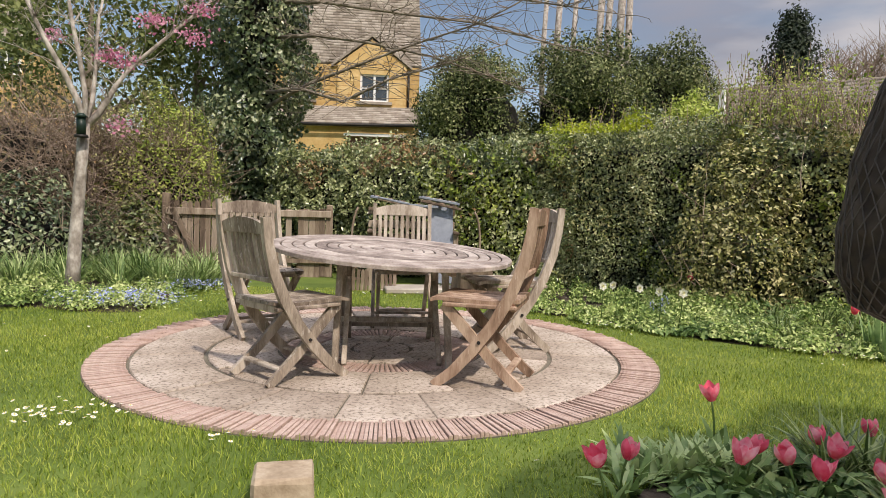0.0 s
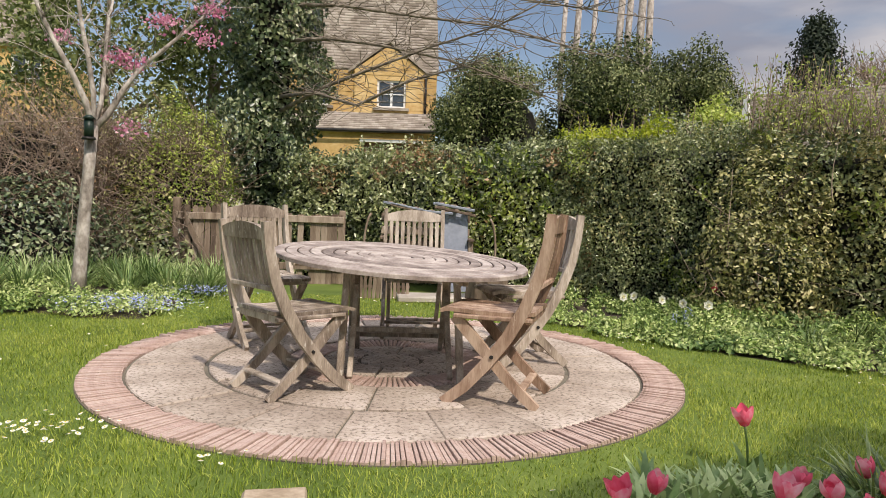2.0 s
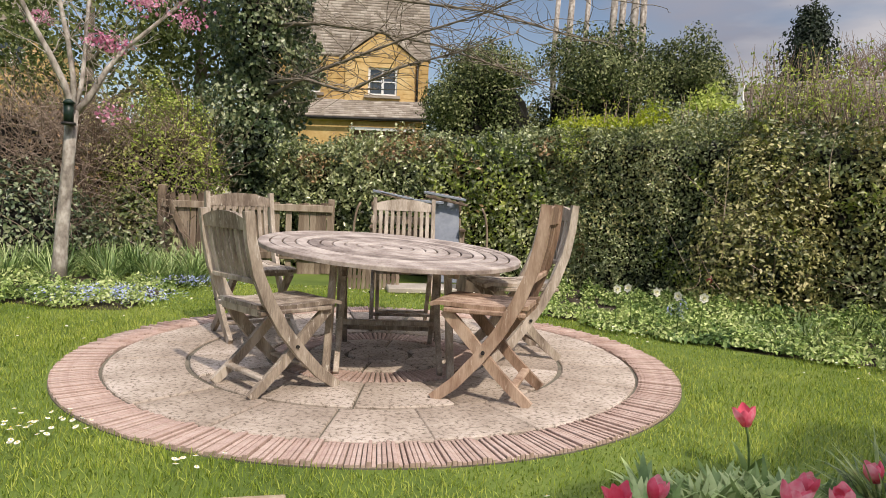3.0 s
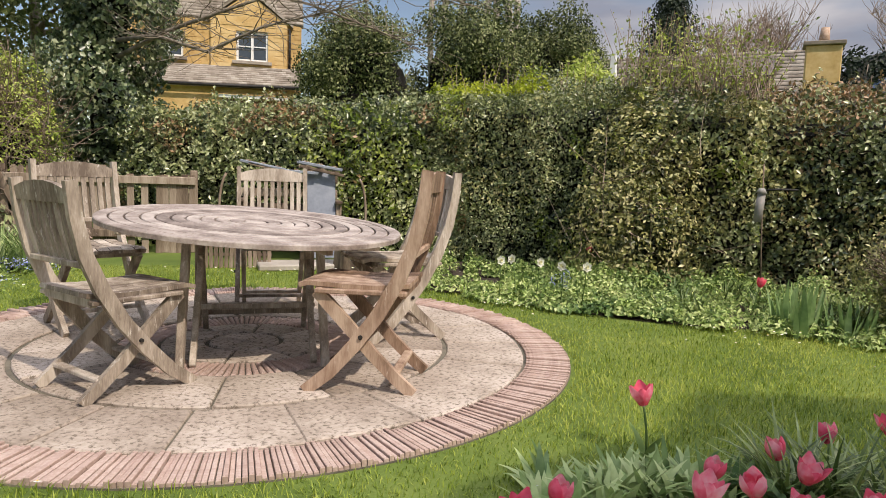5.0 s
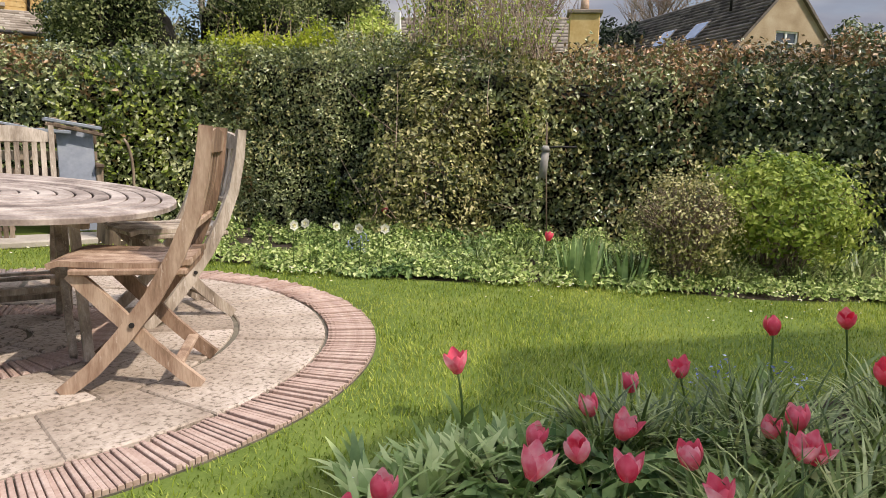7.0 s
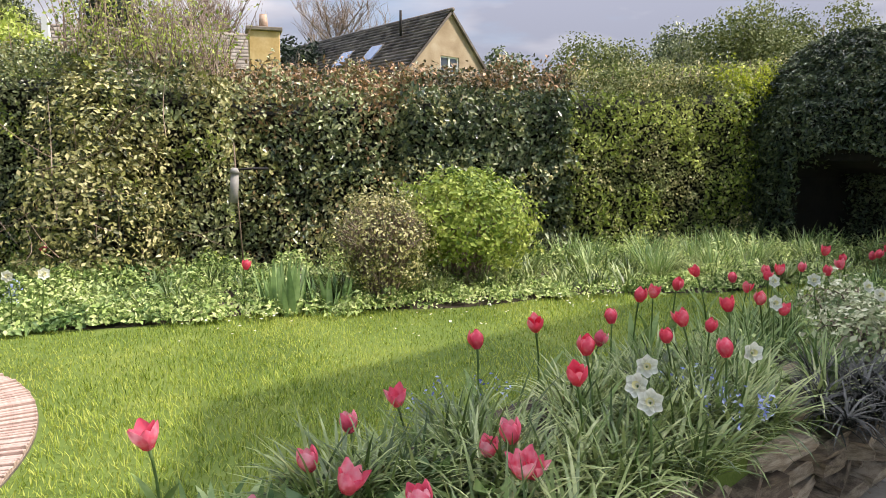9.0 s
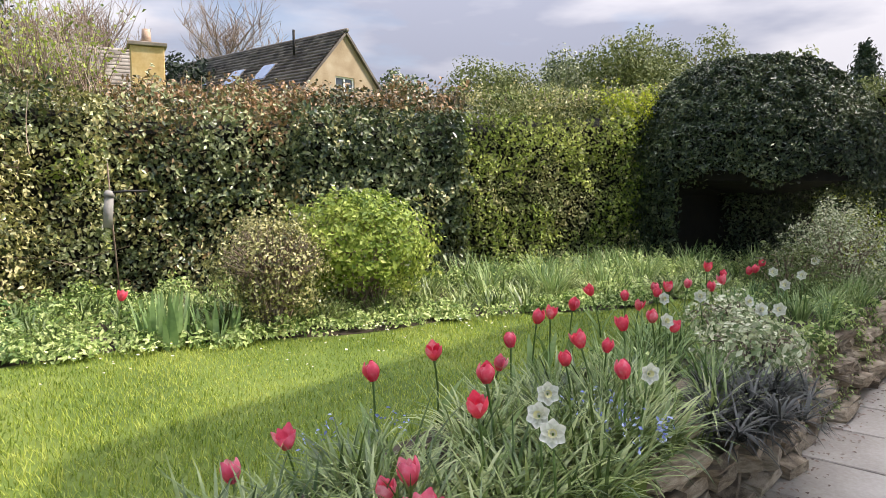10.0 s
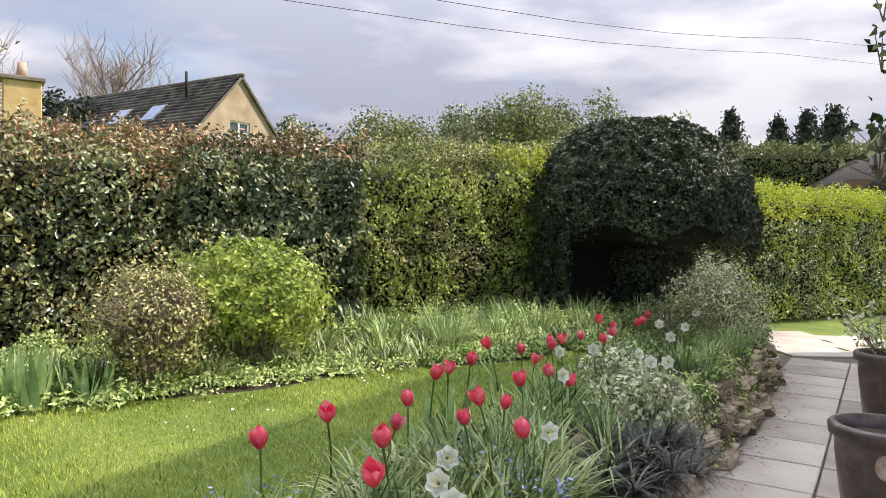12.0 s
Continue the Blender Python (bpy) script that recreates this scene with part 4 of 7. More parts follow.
def build_daffodil():
    d = thing("daffodil", "white daffodil with a small cream cup on a green stem", "daffodil", group="white daffodils in the front bed")
    h = 0.36
    part("stem", sweep("stem", [(0, 0, 0), (0.01, 0, h * 0.6), (0.0, -0.012, h)], [0.004, 0.0035, 0.003], M_STEMG, 6), d)
    head = part("flower", petal_mesh("petal", 0.038, 0.035, 0.008, M_WHITE), d, "six flat white petals", m=Matrix.Translation((0, -0.012, h)) @ pose(0, 0, 0, 78, 0, 0) @ pose(0, 0, 0, -70, 0, 0))
    for k in range(1, 6):
        part("petal", head.data, head, m=pose(0, 0, 0, 70, 0, 0) @ pose(0, 0, 0, 0, 0, 60 * k) @ pose(0, 0, 0, -70, 0, 0))
    bm = bmesh.new()
    bmesh.ops.create_cone(bm, cap_ends=False, segments=12, radius1=0.007, radius2=0.012, depth=0.014)
    part("cup", bm_mesh("cup", bm, M_CREAM, True), head, "small cream cup", m=pose(0, 0, 0, 70, 0, 0) @ Matrix.Translation((0, 0, 0.008)))
    return d


DAFF = build_daffodil()
for i, (x, y) in enumerate([(2.39, -2.84), (2.12, -2.88), (2.01, -2.95), (4.30, -2.94), (4.48, -3.17), (2.73, -3.04), (4.12, -3.42), (4.35, -3.41), (6.74, -3.89), (5.70, -3.72),
                            (5.21, -3.63), (3.62, -3.06), (4.20, -3.50), (5.9, -3.6), (5.32, -0.87), (5.45, -0.75), (1.81, 0.98), (1.95, 1.0), (2.05, 0.86), (2.2, 0.75), (2.3, 0.62)]):
    m = pose(x, y, -0.02, random.uniform(-8, 8), random.uniform(-8, 8), (-78 if y < 0 else -18) + random.uniform(-40, 40))
    if i == 0:
        DAFF.matrix_basis = m
    else:
        copy_thing(DAFF, m)


def bluebells():
    sets = []
    for cx, cy, n in ((2.73, -2.91, 9), (2.48, -3.11, 9), (2.42, -2.32, 5), (2.19, -2.17, 4), (2.25, 0.85, 10)):
        for _ in range(n):
            x, y = random.gauss(cx, 0.05), random.gauss(cy, 0.05)
            h = random.uniform(0.10, 0.22)
            p = np.array([[x + random.gauss(0, 0.01), y + random.gauss(0, 0.01), h + 0.012 * j] for j in range(6)])
            sets.append(leaves_np(p, RNG.normal(0, 1, (6, 3)), 0.017, 0.9, 0.5))
    v, f = join_np(*sets)
    stuff("bluebell_flowers", "violet blue bluebell flowers among strappy leaves", "flowers", v, f, M_BLUE)


bluebells()


def front_bed_points(n, u0, u1, v0=0.05, v1=0.95):
    out = []
    for _ in range(n):
        x, y = tulip_bed(random.uniform(u0, u1), random.uniform(v0, v1))
        out.append((x, y))
    return np.array(out)


def x_to_u(x):
    return (x - 0.62) / 8.33


v, f = clump_blades(front_bed_points(92, x_to_u(1.5), x_to_u(3.4), -0.04, 0.8), 42, 0.30, 0.013, 0.06, lean=(0.1, 0.9), curl=(0.4, 2.0), segs=6)
stuff("arching_strap_leaves", "arching dark green strap leaves of spring bulbs in the front bed", "plants", v, f, M_DAFLEAF)
v, f = clump_blades(front_bed_points(70, x_to_u(3.2), x_to_u(7.6), 0.05, 0.9), 36, 0.28, 0.011, 0.06, lean=(0.05, 0.6), curl=(0.2, 1.5), segs=5)
stuff("upright_strap_leaves", "upright green bulb leaves among the red tulips", "plants", v, f, M_TULIPLEAF)
k = 26
v, f = mounds(front_bed_points(k, 0.05, x_to_u(1.9), 0.1, 0.7), RNG.uniform(0.07, 0.14, k), RNG.uniform(0.05, 0.13, k), 70, 0.085, 0.7)
stuff("broad_leaved_plants", "broad dark green leaves at the foot of the pink tulips", "plants", v, f, M_TULIPLEAF)
k = 17
cs = np.stack([RNG.uniform(0.80, 1.42, k), RNG.uniform(-2.25, -1.97, k)], 1)
v, f = clump_blades(cs, 22, 0.17, 0.034, 0.07, lean=(0.3, 1.2), curl=(0.2, 1.0), segs=5)
stuff("tulip_leaves", "fresh green broad pointed leaves round the pink tulips", "plants", v, f, M_TULIPLEAF)
k = 70
v, f = mounds(front_bed_points(k, x_to_u(3.2), x_to_u(8.0), 0.0, 0.9), RNG.uniform(0.06, 0.16, k), RNG.uniform(0.05, 0.18, k), 90, 0.04, 0.9)
stuff("edging_plants", "small green plants spilling over the stone edging", "plants", v, f, M_LOWLEAF)


def leafy_mound(name, label, x, y, z, rx, ry, rz, material, n, leaf, stems=0, ratio=0.55):
    """A rounded shrub: bare stems from the ground and a shell of leaves with gaps."""
    ob = thing(name, label, "shrub", pose(x, y, 0))
    d = unit(RNG.normal(0, 1, (n, 3)))
    d[:, 2] = np.where(d[:, 2] < -0.8, -d[:, 2], d[:, 2])
    r = 1 - RNG.uniform(0, 1, n) ** 2 * 0.45
    lump = 0.95 + lumpy(d * 2.0 + [x, y, 0], 0.42, 1.5) + lumpy(d * 2.0 + [y, x, 0], 0.34, 3.6)
    p = d * (r * lump)[:, None] * [rx, ry, rz] + [0, 0, z]
    p[:, 2] = np.maximum(p[:, 2], 0.03)
    v, f = leaves_np(p, d, leaf, 0.9, ratio)
    tagged(part("foliage", mesh_np("foliage", v, f, material), ob), kind="stuff")
    if stems:
        a = RNG.uniform(0, math.tau, stems)
        e = unit(RNG.normal(0, 1, (stems, 3)))
        e[:, 2] = np.abs(e[:, 2]) * 0.8 + 0.1
        end = e * [rx, ry, rz] * 0.93 + [0, 0, z]
        base = np.stack([0.25 * rx * np.cos(a), 0.25 * ry * np.sin(a), 0 * a], 1)
        k = np.linspace(0, 1, 5)[None, :, None]
        paths = base[:, None] * (1 - k) + end[:, None] * k + np.array([0, 0, 0.12]) * np.sin(k * math.pi)
        v, f = tubes_np(paths, np.tile(np.linspace(0.007, 0.002, 5), (stems, 1)), 4)
        tagged(part("stem_growth", mesh_np("stems", v, f, M_TWIG), ob), kind="stuff")
    return ob


leafy_mound("bronze_shrub", "rounded olive and bronze leaved shrub with brown stems", 4.0, -0.55, 0.40, 0.39, 0.37, 0.38, M_OLIVE, 6500, 0.026, 260)
leafy_mound("green_shrub", "rounded fresh green shrub in the border", 4.83, -0.74, 0.50, 0.60, 0.55, 0.40, M_LIME, 9000, 0.042, 60)
leafy_mound("cream_spurge", "cream and green variegated plant above the stone edging", 4.1, -3.42, 0.10, 0.42, 0.26, 0.22, M_CREAMLEAF, 2200, 0.035, 20)
leafy_mound("cream_spurge", "cream and green flowering plant above the stone edging", 4.75, -3.3, 0.08, 0.35, 0.28, 0.24, M_CREAMLEAF, 1800, 0.03, 20)
leafy_mound("silver_shrub", "rounded grey green shrub with tiny white flowers by the path", 7.5, -4.15, 0.25, 0.62, 0.5, 0.58, M_CREAMLEAF, 9000, 0.026, 60)
leafy_mound("box_shrub", "dark green low shrub at the end of the front bed", 6.9, -3.75, 0.15, 0.5, 0.4, 0.35, M_FARTREE, 3500, 0.03, 30)
leafy_mound("copper_heap", "heap of coppery dead leaves beside the gate", -1.75, 3.7, 0.16, 0.22, 0.2, 0.22, M_TWIG, 700, 0.06, 0)


def iris(x, y, n, h):
    ob = thing("iris_clump", "clump of upright sword-shaped iris leaves", "iris", pose(x, y, 0))
    v, f = clump_blades([(0, 0, 0)], n, h, 0.044, 0.13, lean=(0.0, 0.28), curl=(0.0, 0.25), segs=4)
    part("leaves", mesh_np("leaves", v, f, M_IRIS), ob)


iris(3.40, -0.22, 46, 0.36)
iris(3.62, -0.42, 22, 0.27)


def mop_grass(x, y):
    ob = thing("dark_spiky_plant", "dark spiky mop-headed plant hanging over the stone edging", "plant", pose(x, y, -0.07))
    sets = []
    for _ in range(18):
        cx, cy = random.gauss(0, 0.13), random.gauss(0, 0.08)
        sets.append(clump_blades([(cx, cy, random.uniform(0.02, 0.13))], 34, 0.20, 0.010, 0.012, lean=(0.4, 1.6), curl=(0.6, 1.6), segs=4))
    v, f = join_np(*sets)
    part("leaves", mesh_np("leaves", v, f, M_BLACKGRASS), ob)


mop_grass(3.38, -3.36)
mop_grass(3.72, -3.48)
mop_grass(3.55, -3.44)

# ---- yew dome ----


def yew_dome(x, y):
    ob = thing("yew_dome", "large clipped dark yew dome with a hollow niche in its side", "topiary", pose(x, y, 0))
    R, H = 1.48, 2.44
    n = 90000
    a = RNG.uniform(-math.pi, math.pi, n)
    z = RNG.uniform(0.0, 1.0, n) ** 0.85 * H

    def radius(zz):
        u = np.clip((zz - 1.0) / (H - 1.0), 0, 1)
        return R * np.where(zz > 1.0, np.clip(1 - u ** 2.2, 0, 1) ** 0.42, 0.96 + 0.04 * zz)

    extra = 40000
    rr = np.sqrt(RNG.uniform(0, 1, extra)) * R * 0.95
    aa = RNG.uniform(-math.pi, math.pi, extra)
    u = (np.clip(1 - (rr / R) ** (1 / 0.42), 0, 1)) ** (1 / 2.2)
    p = np.concatenate([np.stack([radius(z) * np.cos(a), radius(z) * np.sin(a), z], 1),
                        np.stack([rr * np.cos(aa), rr * np.sin(aa), 1.0 + u * (H - 1.0)], 1)])
    nr = unit(p * [1, 1, 0.0] + np.stack([0 * p[:, 0], 0 * p[:, 0], np.clip(p[:, 2] - 1.0, 0, 9) * 1.4], 1))
    p = p + nr * (lumpy(p, 0.04, 2.5) + lumpy(p, 0.08, 10.0, 2.0) - RNG.uniform(0, 1, len(p)) ** 2 * 0.12)[:, None]
    ang = np.arctan2(p[:, 1], p[:, 0])
    # the niche: open towards the path
    side = (ang + math.pi) % math.tau        # 0 points to -x
    edge = 1.06 - 0.35 * np.clip((np.where(side > 4, 0, side) - 0.7), 0, 1) + 0.06 * np.sin(ang * 9)
    niche = ((side > 5.78) | (side < 2.4)) & (p[:, 2] < edge) & (p[:, 2] > -1)
    # inside the niche the leaves stand back, on its rear and under its roof
    back = RNG.uniform(0, 1, len(p))
    deep = p * np.stack([0.25 + 0.18 * back, 0.25 + 0.18 * back, np.ones(len(p))], 1)
    roof = p * np.stack([0.3 + 0.68 * back, 0.3 + 0.68 * back, 0 * back], 1)
    roof[:, 2] = edge + 0.02 - 0.10 * RNG.uniform(0, 1, len(p)) ** 2
    inner = np.where((RNG.uniform(0, 1, len(p)) < 0.5)[:, None], deep, roof)
    p = np.where(niche[:, None], inner, p)
    keep = ~niche | (RNG.uniform(0, 1, len(p)) < 0.55)
    v, f = leaves_np(p[keep], nr[keep], 0.05, 1.2, 0.42)
    tagged(part("foliage", mesh_np("foliage", v, f, M_YEW), ob), kind="stuff")
    # black inner shell; in the niche its colour paints the hollow's shade
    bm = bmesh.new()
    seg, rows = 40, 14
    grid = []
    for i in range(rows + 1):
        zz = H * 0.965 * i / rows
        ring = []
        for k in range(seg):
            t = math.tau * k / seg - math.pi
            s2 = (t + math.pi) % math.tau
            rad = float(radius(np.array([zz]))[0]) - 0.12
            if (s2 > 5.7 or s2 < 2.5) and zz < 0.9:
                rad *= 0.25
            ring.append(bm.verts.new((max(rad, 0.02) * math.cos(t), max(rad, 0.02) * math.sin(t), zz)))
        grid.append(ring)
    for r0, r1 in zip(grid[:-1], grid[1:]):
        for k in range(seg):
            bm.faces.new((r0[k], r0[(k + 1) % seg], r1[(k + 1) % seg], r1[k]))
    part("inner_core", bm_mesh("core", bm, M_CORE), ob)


yew_dome(9.46, -3.37)

# hedges past the yew
# golden leaf colour on the top and near end also paints in sunlight
hedge("golden_hedge", "bright yellow green clipped hedge beyond the path", (16.5, -9.4), (11.6, -4.0), 1.0, 1.92, 1.95,
      [(M_YELLOW, 0.9, lambda P: (P[:, 2] > 1.35) | (P[:, 1] > -5.3), 1.0), (M_LIME, 0.7, noisy(-0.2, 1.5, 6.0), 1.0), (M_HEDGE, 1, None, 1.0)], density=2000, leaf=0.05, z0=PATH_Z)
hedge("far_hedge", "tall olive hedge beyond the golden one", (21.5, -14.0), (19.5, 3.0), 1.4, 3.6, 3.6, [(M_FARTREE, 1, None, 1.0)], density=800, leaf=0.085, z0=PATH_Z, lump=0.2)

# ---- trees ----


def limb_paths(start, heading, length, n, rise, seg=6, wiggle=0.12):
    out = []
    for _ in range(n):
        a = random.uniform(0, math.tau)
        d = np.array([math.cos(a), math.sin(a), rise * random.uniform(0.6, 1.3)])
        d /= np.linalg.norm(d)
        p = np.array(start, float)
        line = [p]
        ln = length * random.uniform(0.6, 1.1)
        for _ in range(seg - 1):
            d = d + np.array([random.gauss(0, wiggle), random.gauss(0, wiggle), random.gauss(0.03, wiggle)])
            d /= np.linalg.norm(d)
            p = p + d * ln / (seg - 1)
            line.append(p)
        out.append(line)
    return np.array(out)


def tree(name, label, x, y, h, r, material, n=5000, leaf=0.14, trunk=0.16, z0=0.0, squash=1.0, clear=0.25, bark=None):
    """A broad tree: trunk, limbs, and a crown of leaf clumps with gaps."""
    ob = thing(name, label, "tree", pose(x, y, z0))
    bark = bark or M_BARK
    part("trunk", sweep("trunk", [(0, 0, -0.05), (0.05 * r, 0.02, h * 0.25), (-0.02 * r, 0.04, h * 0.5), (0.03 * r, 0, h * 0.85)], [trunk, trunk * 0.8, trunk * 0.55, trunk * 0.15], bark), ob)
    lp = np.concatenate([limb_paths((0, 0, h * u), 0, r * 0.9, 3, 0.7) for u in (clear, clear + 0.15, clear + 0.3, clear + 0.45)])
    v, f = tubes_np(lp, np.tile(np.linspace(trunk * 0.35, trunk * 0.05, lp.shape[1]), (len(lp), 1)), 5)
    tagged(part("limb_growth", mesh_np("limbs", v, f, bark), ob), kind="stuff")
    nb = 70
    c = unit(RNG.normal(0, 1, (nb, 3))) * (RNG.uniform(0.45, 1.0, nb) ** 0.6)[:, None]
    c = c * [r * 0.8, r * 0.8, h * (1 - clear) * 0.46 * squash] + [0, 0, h * (clear + (1 - clear) * 0.48)]
    k = np.repeat(c, n // nb, 0)
    d = unit(RNG.normal(0, 1, k.shape))
    p = k + d * (r * 0.30 * RNG.uniform(0.45, 1.0, len(k)))[:, None]
    p[:, 2] = np.maximum(p[:, 2], 0.1)
    v, f = leaves_np(p, d, leaf, 0.9, 0.6)
    tagged(part("crown", mesh_np("crown", v, f, material), ob), kind="stuff")
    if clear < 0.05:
        # closes the crown; its black colour stands for shade between the clumps
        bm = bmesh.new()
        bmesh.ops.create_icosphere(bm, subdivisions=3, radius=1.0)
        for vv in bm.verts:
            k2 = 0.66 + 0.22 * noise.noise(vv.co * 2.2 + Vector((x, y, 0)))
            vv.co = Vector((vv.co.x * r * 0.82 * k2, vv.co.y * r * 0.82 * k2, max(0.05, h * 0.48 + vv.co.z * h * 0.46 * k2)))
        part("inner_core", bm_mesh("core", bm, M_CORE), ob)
    return ob


def conifer(name, label, x, y, h, r, material, n=4500, leaf=0.2, z0=0.0):
    ob = thing(name, label, "conifer", pose(x, y, z0))
    part("trunk", sweep("trunk", [(0, 0, 0), (0, 0, h * 0.5), (0.02, 0, h)], [0.18, 0.1, 0.02], M_BARK), ob)
    tiers = 16
    t = np.clip((RNG.integers(0, tiers, n) + RNG.normal(0, 0.45, n)) / tiers, 0, 1)
    arm = RNG.integers(0, 9, n) * math.tau / 9 + t * 11
    u = RNG.uniform(0.1, 1, n)
    reach = r * (1 - t) ** 0.8 * (0.75 + 0.35 * np.sin(arm * 3.7 + t * 40))
    p = np.stack([np.cos(arm) * reach * u, np.sin(arm) * reach * u, h * (0.06 + 0.94 * t) - 0.25 * reach * u ** 2], 1) + RNG.normal(0, 0.05 * r, (n, 3))
    v, f = leaves_np(p, np.stack([np.cos(arm), np.sin(arm), 0 * arm + 0.5], 1), leaf, 0.9, 0.4, droop=0.6)
    tagged(part("crown", mesh_np("crown", v, f, material), ob), kind="stuff")
    return ob


def bare_tree(name, label, x, y, h, spread, z0=0.0, n=9, thick=0.12):
    """A leafless tree: trunk, limbs, and fine twigs."""
    ob = thing(name, label, "tree", pose(x, y, z0))
    part("trunk", sweep("trunk", [(0, 0, -0.05), (0.03, 0.05, h * 0.3), (0, 0, h * 0.55)], [thick, thick * 0.75, thick * 0.5], M_BARK), ob)
    limbs = np.concatenate([limb_paths((0, 0, h * u), 0, spread * (1.15 - u), n, 1.3, 6, 0.12) for u in (0.3, 0.42, 0.54)])
    v, f = tubes_np(limbs, np.tile(np.linspace(thick * 0.4, thick * 0.1, 6), (len(limbs), 1)), 4)
    tw = []
    for line in limbs:
        for j in range(2, 6):
            tw.append(limb_paths(line[j], 0, spread * 0.36, 6, 1.4, 6, 0.16))
    tw = np.concatenate(tw)
    v2, f2 = tubes_np(tw, np.tile(np.linspace(thick * 0.13, thick * 0.05, 6), (len(tw), 1)), 3)
    tagged(part("limb_growth", mesh_np("limbs", v, f, M_BARK), ob), kind="stuff")
    tagged(part("twig_growth", mesh_np("twigs", v2, f2, M_TWIG), ob), kind="stuff")
    return ob


tree("evergreen_tree", "dark bushy evergreen tree behind the hedge", 2.4, 12.8, 5.3, 1.9, M_EVER, 42000, 0.075, clear=0.02)
tree("holly_tree", "broad dark green holly tree behind the hedge", 5.2, 13.2, 5.9, 2.15, M_EVER, 46000, 0.08, clear=0.02)
tree("evergreen_tree", "dark olive evergreen tree behind the hedge", 8.0, 14.2, 6.0, 1.9, M_EVER, 36000, 0.08, clear=0.02)
tree("lime_shrub", "pale yellow green shrub rising over the hedge", 4.1, 4.35, 2.62, 0.62, M_LIME, 8000, 0.05, trunk=0.04, clear=0.3)
conifer("conifer", "dark green conifer with a pointed top beyond the hedge", 13.74, 17.7, 7.7, 3.6, M_FARCON, 26000, 0.15)
for dx, dz, rr in ((0, 6.9, 0.11), (0.6, 7.3, 0.12), (0.25, 7.0, 0.10), (-1.2, 6.6, 0.10), (-0.75, 6.3, 0.08), (-1.6, 6.0, 0.08)):
    t = thing("pollarded_trunk", "bare pale pollarded tree trunk against the sky", "tree trunk", pose(6.1 + dx, 14.6, 0), group="pollarded trunks")
    part("trunk", sweep("trunk", [(0, 0, 0), (0.06, 0, dz * 0.5), (-0.05, 0, dz * 0.8), (0.04, 0, dz + 0.9)], [rr * 1.3, rr, rr * 0.9, rr * 0.8], M_PALEBARK), t)
tree("round_tree", "round leafing tree on the skyline", 21.1, 4.2, 4.9, 2.3, M_FARTREE, 20000, 0.10, clear=0.1)
tree("round_tree", "dark round tree on the skyline", 23.9, 2.4, 5.6, 1.9, M_HEDGE, 18000, 0.10, clear=0.1)
tree("round_tree", "tall leafing tree on the skyline", 22.2, 0.2, 5.6, 2.2, M_FARTREE, 24000, 0.10, clear=0.1)
tree("round_tree", "tall green tree on the skyline", 24.4, -1.7, 6.1, 2.4, M_FARTREE, 26000, 0.10, clear=0.1)
tree("pine_tree", "spreading dark pine behind the gabled house", 30.0, 12.2, 6.4, 2.0, M_IVY, 5000, 0.2, clear=0.3)
tree("dark_tree", "dark evergreen tree behind the low roof", 27.2, 22.6, 8.0, 2.2, M_FARCON, 5000, 0.25, clear=0.2)
tree("pale_tree", "pale leafing tree far off", 40.4, -5.6, 8.0, 2.4, M_FARTREE, 4000, 0.25, clear=0.2)
for x, y, h, r in ((55.0, -10.4, 10.4, 2.7), (59.4, -14.4, 10.6, 2.5), (59.0, -16.4, 11.0, 2.9), (48.9, -15.7, 9.4, 2.6)):
    conifer("far_conifer", "dark conifer on the horizon", x, y, h, r * 1.5, M_FARCON, 9000, 0.34)
for x, y, h, s in ((17.8, 19.6, 9.6, 3.6), (39.9, 31.0, 17.6, 6.6), (20.9, 21.2, 10.8, 4.0)):
    bare_tree("bare_tree", "leafless tree on the skyline", x, y, h, s, n=11, thick=0.010 * h)


def ivy_tree(x, y):
    ob = thing("ivy_clad_tree", "tall tree trunk thickly clad in dark glossy ivy", "tree", pose(x, y, 0))
    part("trunk", sweep("trunk", [(0, 0, 0), (0.06, 0, 1.5), (-0.03, 0, 3.5), (0.05, 0, 6.5)], [0.2, 0.17, 0.15, 0.1], M_BARK), ob)
    n = 30000
    a, z = RNG.uniform(0, math.tau, n), RNG.uniform(0.75, 6.4, n)
    r = 0.30 + 0.5 * np.clip((z - 0.8) / 1.2, 0, 1) * (0.9 + 0.25 * np.sin(z * 2.3 + a))
    p = np.stack([r * np.cos(a), r * np.sin(a), z], 1)
    d = np.stack([np.cos(a), np.sin(a), 0 * a + 0.2], 1)
    p = p + d * (lumpy(p, 0.45, 1.7) + lumpy(p, 0.26, 5.0) - RNG.uniform(0, 1, n) ** 2 * 0.3)[:, None]
    v, f = leaves_np(p, d, 0.07, 1.1, 0.7, droop=0.8)
    tagged(part("ivy", mesh_np("ivy", v, f, M_IVY), ob, "dark glossy ivy leaves"), kind="stuff")
    # black cone behind the ivy, coloured as the shade within it
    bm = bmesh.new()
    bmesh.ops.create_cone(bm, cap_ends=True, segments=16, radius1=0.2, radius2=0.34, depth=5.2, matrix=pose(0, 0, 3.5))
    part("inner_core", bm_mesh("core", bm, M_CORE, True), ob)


ivy_tree(-1.85, 6.1)


